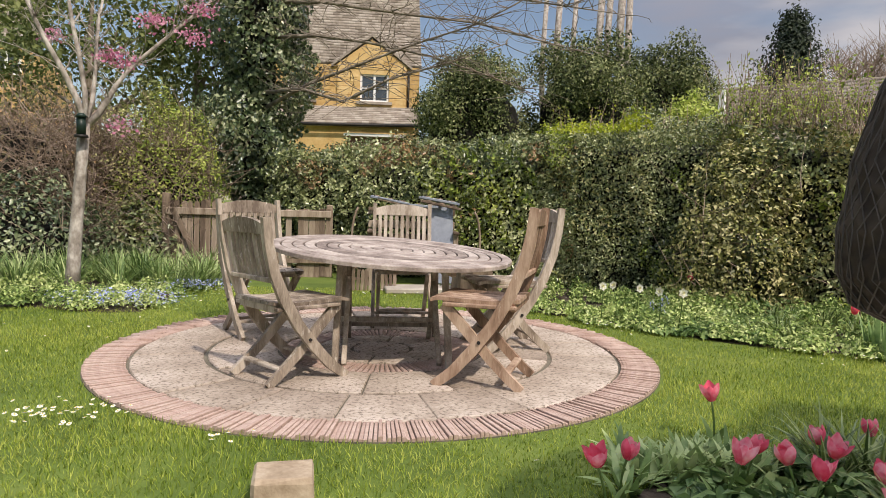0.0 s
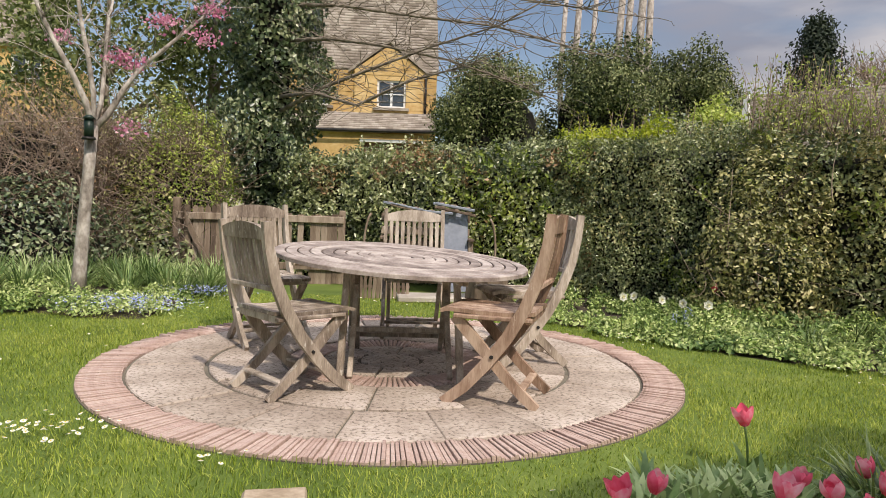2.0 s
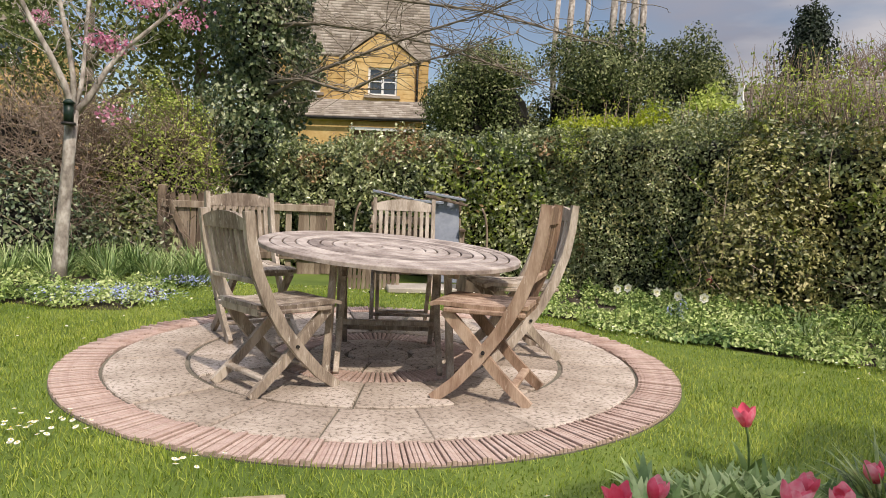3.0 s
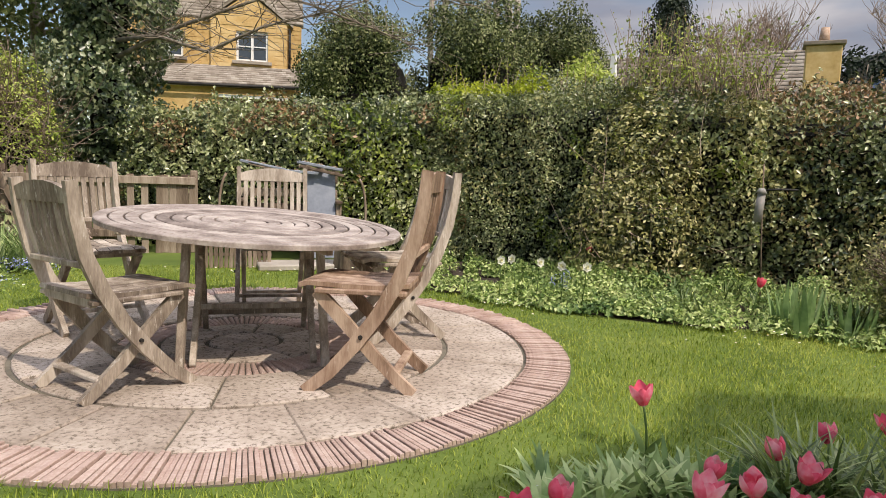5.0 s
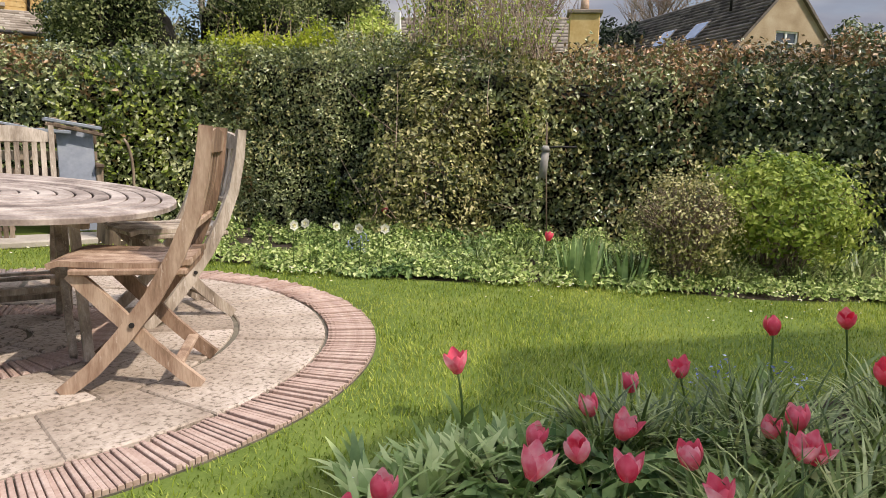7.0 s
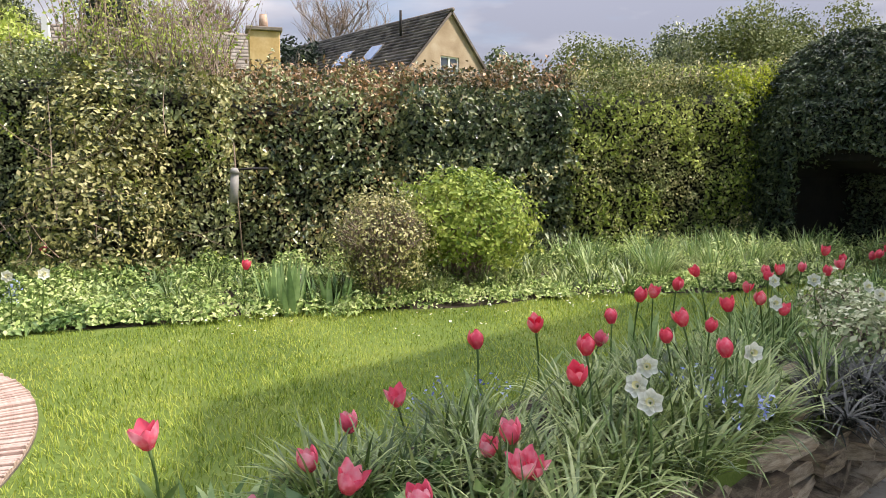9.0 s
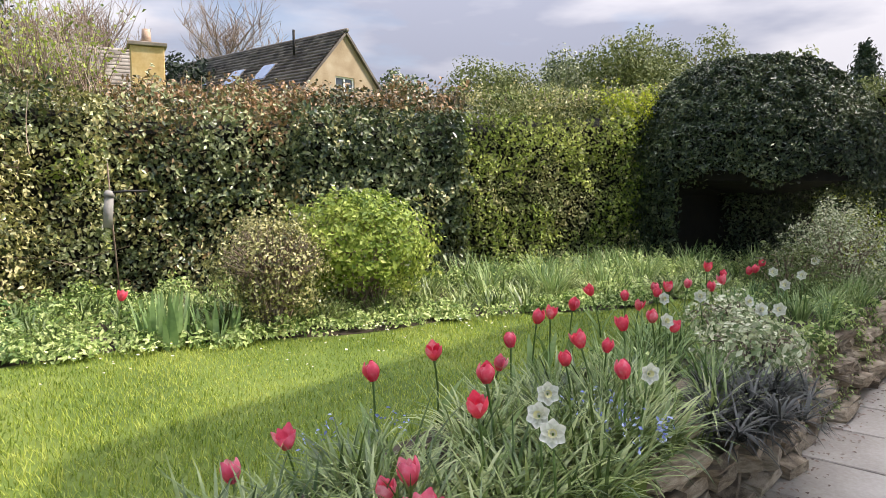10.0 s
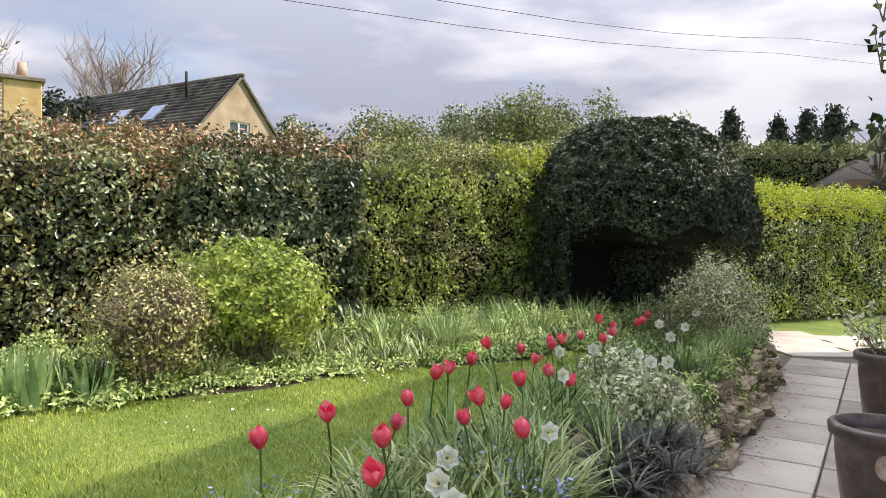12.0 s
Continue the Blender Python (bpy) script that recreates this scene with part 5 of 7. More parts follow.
def twiggy_shrub(name, label, x, y, rx, ry, h, twigs, leaves, material, leaf=0.05, core=True):
    """A tangled shrub of many bare twigs with sparse leaves."""
    ob = thing(name, label, "shrub", pose(x, y, 0))
    st = np.stack([RNG.uniform(-0.8, 0.8, twigs) * rx, RNG.uniform(-0.7, 0.7, twigs) * ry, RNG.uniform(0.1, 0.75, twigs) * h], 1)
    d = unit(RNG.normal(0, 1, (twigs, 3)) + [0, -0.5, 0.7]) * RNG.uniform(0.3, 0.8, twigs)[:, None]
    k = np.linspace(0, 1, 5)[None, :, None]
    bend = RNG.normal(0, 0.12, (twigs, 1, 3))
    paths = st[:, None] + d[:, None] * k + bend * k * k
    paths[..., 2] = np.minimum(paths[..., 2], h * 1.04)
    v, f = tubes_np(paths, np.tile(np.linspace(0.006, 0.002, 5), (twigs, 1)), 3)
    tagged(part("twig_growth", mesh_np("twigs", v, f, M_TWIG), ob), kind="stuff")
    c = unit(RNG.normal(0, 1, (leaves, 3)))
    c[:, 2] = np.abs(c[:, 2])
    r = 1 - RNG.uniform(0, 1, leaves) ** 2 * 0.5
    p = c * r[:, None] * [rx, ry, h] * (1 + lumpy(c * 2 + [x, y, 0], 0.2, 1.5))[:, None] + [0, 0, 0.05]
    v, f = leaves_np(p, c, leaf)
    tagged(part("foliage", mesh_np("foliage", v, f, material), ob), kind="stuff")
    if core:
        # shade inside the shrub, put in as a black lump
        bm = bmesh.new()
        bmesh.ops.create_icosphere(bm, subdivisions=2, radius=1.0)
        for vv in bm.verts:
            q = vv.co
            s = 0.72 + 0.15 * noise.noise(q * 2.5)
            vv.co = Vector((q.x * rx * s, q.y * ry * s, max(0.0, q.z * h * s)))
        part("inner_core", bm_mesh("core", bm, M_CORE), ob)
    return ob


twiggy_shrub("olive_shrub", "tall loose olive leaved shrub standing in front of the hedge", 3.4, 1.75, 0.7, 0.42, 1.65, 45, 5200, M_OLIVE, 0.045, core=False)
twiggy_shrub("tangled_shrub", "large tangled brown shrub of bare twigs behind the cherry", -4.5, 4.6, 1.3, 0.9, 2.5, 2600, 4500, M_HEDGEB, 0.04)
twiggy_shrub("tangled_shrub", "tangled shrub with bronze and olive leaves", -3.2, 5.0, 1.0, 0.8, 2.3, 2000, 6500, M_OLIVE, 0.045)
twiggy_shrub("climbing_shrub", "bright green leafy shrub beside the ivy tree", -2.75, 4.75, 0.85, 0.5, 2.25, 300, 13000, M_LIME, 0.042)
twiggy_shrub("dark_shrub", "dark blue green evergreen shrub low in the bed", -4.2, 3.9, 1.2, 0.6, 1.2, 200, 6000, M_IVY, 0.06)
twiggy_shrub("dark_shrub", "dark green shrub with yellowing leaves beside the gate", -3.0, 4.5, 0.75, 0.5, 0.95, 300, 3500, M_HEDGE, 0.07)
tree("backdrop_tree", "leafing tree with yellow green spring leaves behind the shrubs", -5.2, 8.5, 5.6, 2.2, M_FARTREE, 9000, 0.10, clear=0.1)
tree("backdrop_tree", "olive leafed tree behind the ivy", -3.2, 8.0, 5.2, 1.2, M_FARTREE, 6000, 0.10, clear=0.1)


def cherry_tree():
    ob = thing("cherry_tree", "young ornamental cherry with pale bark and a few pink blossoms", "tree", pose(-2.86, 2.15, 0))
    part("trunk", sweep("trunk", [(0, 0, -0.03), (0.03, 0, 0.35), (0.06, 0.0, 0.75), (0.10, 0.0, 1.2), (0.13, 0, 1.62)], [0.075, 0.06, 0.055, 0.05, 0.052], M_PALEBARK, 10), ob)
    f0 = np.array([0.13, 0, 1.58])
    ends = [(-0.34, -0.1, 2.75), (-0.05, 0.05, 3.1), (0.55, 0.1, 2.2), (0.2, 0.3, 2.9)]
    lines = []
    for e in ends:
        e = np.array(e)
        lines.append([f0 + (e - f0) * u + np.array([0.05 * math.sin(u * 5), 0.03 * math.cos(u * 4), 0.04 * math.sin(u * 3)]) * (1 - u) for u in np.linspace(0, 1, 6)])
    lines.append([np.array([0.55, 0.1, 2.2]) * (1 - u) + np.array([1.2, 0.25, 2.85]) * u for u in np.linspace(0, 1, 6)])
    for ln, r in zip(lines, (0.032, 0.026, 0.034, 0.022, 0.02)):
        part("branch", sweep("branch", ln, list(np.linspace(r, r * 0.5, 6)), M_PALEBARK, 8), ob)
    tw = []
    for ln in lines:
        for j in range(2, 6):
            tw.append(limb_paths(ln[j], 0, 0.55, 5, 0.9, 6, 0.22))
    tw = np.concatenate(tw)
    v, f = tubes_np(tw, np.tile(np.linspace(0.006, 0.002, 6), (len(tw), 1)), 3)
    tagged(part("twig_growth", mesh_np("twigs", v, f, M_PALEBARK), ob), kind="stuff")
    for bx, bz, n in ((0.72, 2.6, 150), (1.16, 2.72, 130), (0.32, 2.26, 130), (1.08, 2.46, 120), (0.46, 2.2, 110), (-0.17, 2.42, 90), (0.41, 1.62, 60)):
        c = np.array([bx, 0.1, bz])
        p = c + RNG.normal(0, 1, (n, 3)) * [0.075, 0.06, 0.04]
        v, f = leaves_np(p, RNG.normal(0, 1, (n, 3)), 0.034, 0.9, 0.8)
        tagged(part("blossom", mesh_np("blossom", v, f, M_BLOSSOM), ob, "cluster of pink blossom"), kind="stuff")


cherry_tree()


def tree_feeder():
    ob = thing("bird_feeder", "dark green tube bird feeder hung on the cherry tree", "bird feeder", pose(-2.72, 2.06, 1.47) @ Matrix.Scale(0.72, 4))
    bm = bmesh.new()
    bmesh.ops.create_cone(bm, cap_ends=True, segments=16, radius1=0.055, radius2=0.055, depth=0.22, matrix=pose(0, 0, 0.16))
    part("tube", bm_mesh("tube", bm, M_GREENP, True), ob)
    bm = bmesh.new()
    bmesh.ops.create_cone(bm, cap_ends=True, segments=20, radius1=0.085, radius2=0.075, depth=0.03, matrix=pose(0, 0, 0.035))
    part("tray", bm_mesh("tray", bm, M_IRON, True), ob)
    bm = bmesh.new()
    bmesh.ops.create_cone(bm, cap_ends=True, segments=20, radius1=0.08, radius2=0.03, depth=0.05, matrix=pose(0, 0, 0.295))
    part("lid", bm_mesh("lid", bm, M_GREENP, True), ob)


tree_feeder()


def overhanging_branches():
    """Bare branches that reach across from the tree by the gate."""
    ob = thing("overhanging_branch", "bare lichened branches reaching across from the ivy-clad tree", "branch", pose(-1.8, 5.9, 0))
    main = [[(0.15, -0.2, 2.3), (0.8, -0.8, 2.55), (1.5, -1.3, 2.75), (2.2, -1.5, 3.0), (3.0, -1.7, 3.25), (3.9, -1.9, 3.75)],
            [(0.15, -0.2, 2.5), (0.7, -1.0, 2.45), (1.3, -1.6, 2.22), (1.9, -1.8, 2.5), (2.6, -1.9, 2.7), (3.3, -2.0, 2.95)],
            [(0.1, -0.1, 3.3), (0.9, -0.8, 3.2), (1.6, -1.2, 3.05), (2.4, -1.5, 2.85), (3.2, -1.6, 2.6), (3.7, -1.7, 2.4)],
            [(0.1, -0.1, 3.8), (1.0, -0.6, 3.7), (2.0, -1.0, 3.5), (3.0, -1.3, 3.35), (3.9, -1.5, 3.1), (4.5, -1.6, 2.95)],
            [(0.1, -0.1, 4.4), (1.2, -0.5, 4.2), (2.2, -0.9, 3.9), (3.2, -1.2, 3.75), (4.2, -1.4, 3.6), (5.0, -1.5, 3.5)]]
    tw = []
    for k, ln in enumerate(main):
        part("branch", sweep("branch", ln, [0.03, 0.024, 0.018, 0.014, 0.010, 0.005], M_BARK, 7), ob)
        for _ in range(46):
            u = random.uniform(0.6, 4.99)
            j = int(u)
            tw.append(limb_paths(Vector(ln[j]).lerp(Vector(ln[j + 1]), u - j), 0, 0.85, 2, 0.15, 6, 0.24))
    tw = np.concatenate(tw)
    v, f = tubes_np(tw, np.tile(np.linspace(0.007, 0.002, 6), (len(tw), 1)), 3)
    tagged(part("twig_growth", mesh_np("twigs", v, f, M_BARK), ob), kind="stuff")


overhanging_branches()

# ---- fence, stacked furniture and stump at the back ----


def picket(name, w, h, material, pointed=True):
    bm = bmesh.new()
    t = 0.018
    prof = [(-w / 2, 0), (w / 2, 0), (w / 2, h - 0.03), (w * 0.3, h - 0.008), (0, h), (-w * 0.3, h - 0.008), (-w / 2, h - 0.03)] if pointed else [(-w / 2, 0), (w / 2, 0), (w / 2, h), (-w / 2, h)]
    a = [bm.verts.new((x, -t / 2, z)) for x, z in prof]
    b = [bm.verts.new((x, t / 2, z)) for x, z in prof]
    bm.faces.new(a)
    bm.faces.new(b[::-1])
    for i in range(len(prof)):
        bm.faces.new((a[i], a[(i + 1) % len(prof)], b[(i + 1) % len(prof)], b[i]))
    return bm_mesh(name, bm, material)


def build_fence():
    fence = thing("picket_fence", "weathered brown picket fence with close round-topped pales", "fence", pose(-2.62, 4.25, 0, 0, 0, 2))
    part("post", box("post", 0.09, 0.09, 1.02, M_FENCE, 0.01, pose(0, 0, 0.51)), fence)
    part("post", box("post", 0.08, 0.08, 0.95, M_FENCE, 0.01, pose(1.05, 0.02, 0.475)), fence)
    part("post", box("post", 0.08, 0.08, 0.92, M_FENCE, 0.01, pose(1.98, 0.02, 0.46)), fence)
    for z in (0.22, 0.80):
        part("rail", box("rail", 2.0, 0.035, 0.085, M_FENCE, 0.006, pose(1.0, -0.045, z)), fence)
    part("brace", box("brace", 0.07, 0.03, 0.78, M_FENCE, 0.006, pose(0.25, -0.06, 0.48, 0, -25, 0)), fence)
    p = picket("pale", 0.062, 0.93, M_FENCE)
    q = picket("pale", 0.070, 0.86, M_FENCE, False)
    for i in range(28):
        x = 0.075 + i * 0.07
        if 16 <= i < 23 and i % 2:
            continue
        part("pale", p if i < 15 else q, fence, m=pose(x, -0.015 + random.uniform(-0.004, 0.004), random.uniform(-0.01, 0.02), 0, random.uniform(-1.2, 1.2), 0))


build_fence()


def build_edging():
    ob = thing("low_picket_edging", "low brown wooden picket edging beside the stone slab", "edging", pose(-0.42, 3.05, 0))
    p = picket("pale", 0.035, 0.24, M_FENCE)
    for i in range(14):
        part("pale", p, ob, m=pose(0.045 * i, random.uniform(-0.005, 0.005), 0, 0, random.uniform(-3, 3), 0))
    part("rail", box("rail", 0.64, 0.02, 0.03, M_FENCE, 0.003, pose(0.29, 0.02, 0.13)), ob)


build_edging()
thing("stone_slab", "pale flat stone slab lying at the lawn's far edge", "slab", pose(0.55, 3.02, 0.03, 0, 0, 4), data=box("stone_slab", 1.0, 0.42, 0.06, M_PAVE, 0.012))


def build_stump():
    bm = bmesh.new()
    n, rows = 22, 6
    g = []
    for i in range(rows):
        z = 0.40 * i / (rows - 1)
        g.append([bm.verts.new(((0.20 + 0.03 * (1 - i / rows) ** 2 + 0.014 * math.sin(k * 2.3 + 1)) * math.cos(k * math.tau / n), (0.20 + 0.014 * math.cos(k * 1.9)) * math.sin(k * math.tau / n), z + 0.008 * math.sin(k * 3))) for k in range(n)])
    for a, b in zip(g[:-1], g[1:]):
        for k in range(n):
            bm.faces.new((a[k], a[(k + 1) % n], b[(k + 1) % n], b[k]))
    ob = thing("tree_stump", "sawn tree stump with brown ridged bark", "stump", pose(1.0, 2.85, 0))
    part("bark", bm_mesh("bark", bm, M_FENCE), ob)
    bm = bmesh.new()
    bmesh.ops.create_cone(bm, cap_ends=True, segments=22, radius1=0.205, radius2=0.195, depth=0.02, matrix=pose(0, 0, 0.398))
    part("cut_face", bm_mesh("cut_face", bm, M_TEAK), ob, "pale sawn top")


build_stump()


def build_stack():
    """Folded furniture and a metal sheet leaning at the hedge."""
    ob = thing("metal_sheet", "flat grey galvanised sheet leaning against stacked furniture", "sheet", pose(0.70, 3.50, 0.50, -10, 0, 3), data=box("metal_sheet", 0.30, 0.02, 0.92, M_STEEL, 0.006))
    bench = thing("garden_bench", "dark weathered bench stacked with folded frames against the hedge", "bench", pose(0.38, 3.72, 0))
    for x in (-0.5, 0.5):
        for y in (-0.2, 0.2):
            part("leg", box("leg", 0.06, 0.06, 0.62, M_FENCE, 0.006, pose(x, y, 0.31)), bench)
        part("arm", box("arm", 0.07, 0.52, 0.035, M_FENCE, 0.008, pose(x, -0.03, 0.635)), bench)
    for i in range(5):
        part("slat", box("slat", 1.06, 0.07, 0.024, M_FENCE, 0.005, pose(0, -0.2 + 0.1 * i, 0.42)), bench)
    for i in range(3):
        part("back_slat", box("back_slat", 1.06, 0.022, 0.09, M_FENCE, 0.005, pose(0, 0.22, 0.55 + 0.16 * i)), bench)
    for i, (x, z, tilt) in enumerate(((-0.28, 1.02, 10), (-0.20, 0.99, 12), (0.30, 1.03, 9), (0.32, 0.98, 11), (0.05, 0.965, 3))):
        f = thing("folded_frame", "dark folded wooden chair frame laid on the stack", "folded chair", pose(0.38 + x, 3.62, z - 0.02, 0, tilt, 0), group="folded frames on the stack")
        for dy in (-0.16, 0.16):
            part("bar", box("bar", 0.46, 0.03, 0.03, M_FENCE if i % 2 else M_STEEL, 0.005, pose(0, dy, 0)), f)
        for dx in (-0.15, 0.0, 0.15):
            part("slat", box("slat", 0.05, 0.34, 0.014, M_FENCE, 0.003, pose(dx, 0, 0.02)), f)
    for x, r in ((-0.62, 0.42), (0.72, 0.40)):
        pts = [(x + 0.10 * math.sin(t) * (1 if x > 0 else -1), 0.0, 0.5 + r * math.cos(t)) for t in np.linspace(0.25, 2.6, 9)]
        part("hoop", sweep("hoop", pts, [0.014] * 9, M_FENCE, 8), bench, "curved wooden hoop")


build_stack()

# ---- houses ----


def wall_panel(x0, x1, z0, z1, holes, y=0.0, thick=0.3, material=None):
    """A wall with openings through it: boxes between the holes, which are (x0, x1, z0, z1)."""
    bm = bmesh.new()
    xs = sorted({x0, x1, *[h[0] for h in holes], *[h[1] for h in holes]})
    zs = sorted({z0, z1, *[h[2] for h in holes], *[h[3] for h in holes]})
    for a, b in zip(xs[:-1], xs[1:]):
        for c, d in zip(zs[:-1], zs[1:]):
            if any(h[0] <= a and b <= h[1] and h[2] <= c and d <= h[3] for h in holes):
                continue
            box_bm(bm, b - a, thick, d - c, pose((a + b) / 2, y + thick / 2, (c + d) / 2))
    return bm_mesh("wall", bm, material)


def window_parts(house, x0, x1, z0, z1, y, lights=2, bars=1, m=None):
    """A painted casement in an opening: frame bars, panes and a stone sill."""
    base = m or Matrix.Identity(4)
    w = part("window", box("window", x1 - x0, 0.012, z1 - z0, M_GLASS, 0, pose((x0 + x1) / 2, y + 0.12, (z0 + z1) / 2)), house, "dark glazing", m=base)
    for x in [x0 + 0.03, x1 - 0.03] + [x0 + (x1 - x0) * i / lights for i in range(1, lights)]:
        part("frame", box("frame", 0.085, 0.06, z1 - z0, M_WPAINT, 0.004, pose(x, y + 0.09, (z0 + z1) / 2)), w, "white painted frame")
    for z in [z0 + 0.03, z1 - 0.03]:
        part("frame", box("frame", x1 - x0, 0.058, 0.07, M_WPAINT, 0.004, pose((x0 + x1) / 2, y + 0.09, z)), w)
    for i in range(1, bars + 1):
        part("glazing_bar", box("bar", x1 - x0, 0.045, 0.035, M_WPAINT, 0.003, pose((x0 + x1) / 2, y + 0.095, z0 + (z1 - z0) * i / (bars + 1))), w)
    part("sill", box("sill", x1 - x0 + 0.24, 0.22, 0.10, M_TILE, 0.008, pose((x0 + x1) / 2, y - 0.02, z0 - 0.055)), w, "stone sill")


def tiled_slope(name, p0, p1, up, rows, cols, material, thick=0.03):
    """Overlapping tile courses on a slope: from eave corner p0 to p1, rising along the vector up."""
    p0, p1, up = np.array(p0, float), np.array(p1, float), np.array(up, float)
    along_v = p1 - p0
    nrm = np.cross(along_v, up)
    nrm /= np.linalg.norm(nrm)
    if nrm[2] < 0:
        nrm = -nrm
    verts, faces = [], []
    L = np.linalg.norm(along_v)
    for r in range(rows):
        u0, u1 = r / rows, min(1.0, (r + 1.25) / rows)
        n = cols
        shift = 0.5 * (r % 2)
        for c2 in range(-1, n):
            a = max(0.0, (c2 + shift) / n)
            b = min(1.0, (c2 + 1 + shift) / n)
            if b - a < 0.02 / L:
                continue
            a += 0.006 / L
            drop = random.uniform(-0.012, 0.012) / np.linalg.norm(up)
            lift0 = thick + random.uniform(0, 0.012)
            i = len(verts)
            for s, u, k in ((a, u0 + drop, lift0), (b, u0 + drop, lift0), (b, u1, 0.008), (a, u1, 0.008)):
                verts.append(p0 + along_v * s + up * u + nrm * k)
            for s, u in ((a, u0 + drop), (b, u0 + drop)):
                verts.append(p0 + along_v * s + up * u)
            faces += [(i, i + 1, i + 2, i + 3), (i + 4, i + 5, i + 1, i)]
    return mesh_np(name, verts, faces, material)


def slab_roof(p0, p1, up, thick, material):
    """The boarding under a tiled slope."""
    p0, p1, up = Vector(p0), Vector(p1), Vector(up)
    n = (p1 - p0).cross(up).normalized()
    if n.z < 0:
        n = -n
    bm = bmesh.new()
    q = [p0, p1, p1 + up, p0 + up]
    a = [bm.verts.new(v) for v in q]
    b = [bm.verts.new(v - n * thick) for v in q]
    bm.faces.new(a)
    bm.faces.new(b[::-1])
    for i in range(4):
        bm.faces.new((a[i], a[(i + 1) % 4], b[(i + 1) % 4], b[i]))
    return bm_mesh("boarding", bm, material)


def stone_courses(house, x0, x1, z0, z1, holes, y, count_z, material):
    """Proud coursed blocks on a wall face, skipping the openings; one joined part."""
    bm = bmesh.new()
    h = (z1 - z0) / count_z
    for r in range(count_z):
        x = x0
        while x < x1 - 0.05:
            w = min(random.uniform(0.22, 0.5), x1 - x)
            a, b, c2, d = x, x + w, z0 + r * h, z0 + (r + 1) * h
            if not any(h2[0] - 0.02 < b and a < h2[1] + 0.02 and h2[2] - 0.02 < d and c2 < h2[3] + 0.02 for h2 in holes):
                t = random.uniform(0.010, 0.028)
                box_bm(bm, w - 0.014, t, h - 0.014, pose((a + b) / 2, y - t / 2, (c2 + d) / 2))
            x += w
    tagged(part("stonework", bm_mesh("stonework", bm, material), house), kind="stuff")


def back_house():
    h = thing("stone_house", "golden stone house with a stone-tiled roof and a lean-to", "house", pose(0, 20, 0))
    holes = [(-0.71, 0.29, 4.47, 5.42), (-3.22, -2.33, 4.48, 5.30)]
    part("wall", wall_panel(-4.6, 1.36, 0, 5.72, holes, material=M_COTSWOLD), h)
    bay = (-1.5, 0.9, 4.1, 5.72)
    stone_courses(h, -4.6, 1.36, 4.1, 5.72, holes + [bay], 0.0, 11, M_COTSWOLD)
    hx0, hx1, hz0, hz1 = holes[0]
    for a, b, c2, d in ((bay[0], hx0, bay[2], bay[3]), (hx1, bay[1], bay[2], bay[3]), (hx0, hx1, bay[2], hz0), (hx0, hx1, hz1, bay[3])):
        part("gable_bay", box("gable_bay", b - a, 0.09, d - c2, M_COTSWOLD, 0, pose((a + b) / 2, -0.05, (c2 + d) / 2)), h)
    stone_courses(h, *bay, holes[:1], -0.095, 11, M_COTSWOLD)
    part("side_wall", box("side_wall", 0.3, 6.0, 5.7, M_COTSWOLD, 0, pose(1.21, 3.3, 2.85)), h)
    bm = bmesh.new()
    tri = [(-1.55, 5.70), (0.95, 5.70), (-0.31, 6.62)]
    a = [bm.verts.new((x, -0.11, z)) for x, z in tri]
    b = [bm.verts.new((x, 1.4, z)) for x, z in tri]
    bm.faces.new(a)
    bm.faces.new(b[::-1])
    for i in range(3):
        bm.faces.new((a[i], a[(i + 1) % 3], b[(i + 1) % 3], b[i]))
    part("dormer_gable", bm_mesh("gable", bm, M_COTSWOLD), h)
    for s in (-1, 1):
        bm = bmesh.new()
        x0 = -0.31 + s * 1.40
        pts = [Vector((x0, -0.18, 5.62)), Vector((-0.31, -0.18, 6.70)), Vector((-0.31, 1.5, 6.70)), Vector((x0, 1.5, 5.62))]
        q = [bm.verts.new(p) for p in pts] + [bm.verts.new(p + Vector((0, 0, 0.09))) for p in pts]
        for f in ((0, 1, 2, 3), (7, 6, 5, 4), (0, 4, 5, 1), (1, 5, 6, 2), (2, 6, 7, 3), (3, 7, 4, 0)):
            bm.faces.new([q[i] for i in f])
        part("dormer_roof", bm_mesh("dormer_roof", bm, M_TILE), h)
    up = (0, 3.2, 3.9)
    part("boarding", slab_roof((-4.8, -0.05, 5.74), (1.42, -0.05, 5.74), up, 0.12, M_TILE), h)
    tagged(part("roof_tiles", tiled_slope("tiles", (-4.8, -0.05, 5.75), (1.42, -0.05, 5.75), up, 32, 26, M_TILE), h, "weathered stone tiles"), kind="stuff")
    for hole, y in zip(holes, (-0.095, 0.0)):
        window_parts(h, *hole, y)
    up2 = (0, 1.25, 0.72)
    part("lean_to_boarding", slab_roof((-4.0, -1.3, 3.50), (1.34, -1.3, 3.60), up2, 0.1, M_TILE), h)
    tagged(part("lean_to_tiles", tiled_slope("tiles", (-4.0, -1.3, 3.51), (1.34, -1.3, 3.61), up2, 9, 22, M_TILE), h, "mossy stone tiles"), kind="stuff")
    part("lean_to_wall", wall_panel(-3.9, 1.30, 0, 3.46, [(-1.1, 0.80, 0, 3.16)], y=-1.1, thick=0.25, material=M_COTSWOLD), h)
    part("garage_door", box("garage_door", 1.9, 0.06, 3.16, M_BPAINT, 0.005, pose(-0.15, -0.96, 1.58)), h, "brown painted door")
    part("lintel", box("lintel", 2.1, 0.10, 0.10, M_WPAINT, 0.006, pose(-0.15, -1.14, 3.21)), h)
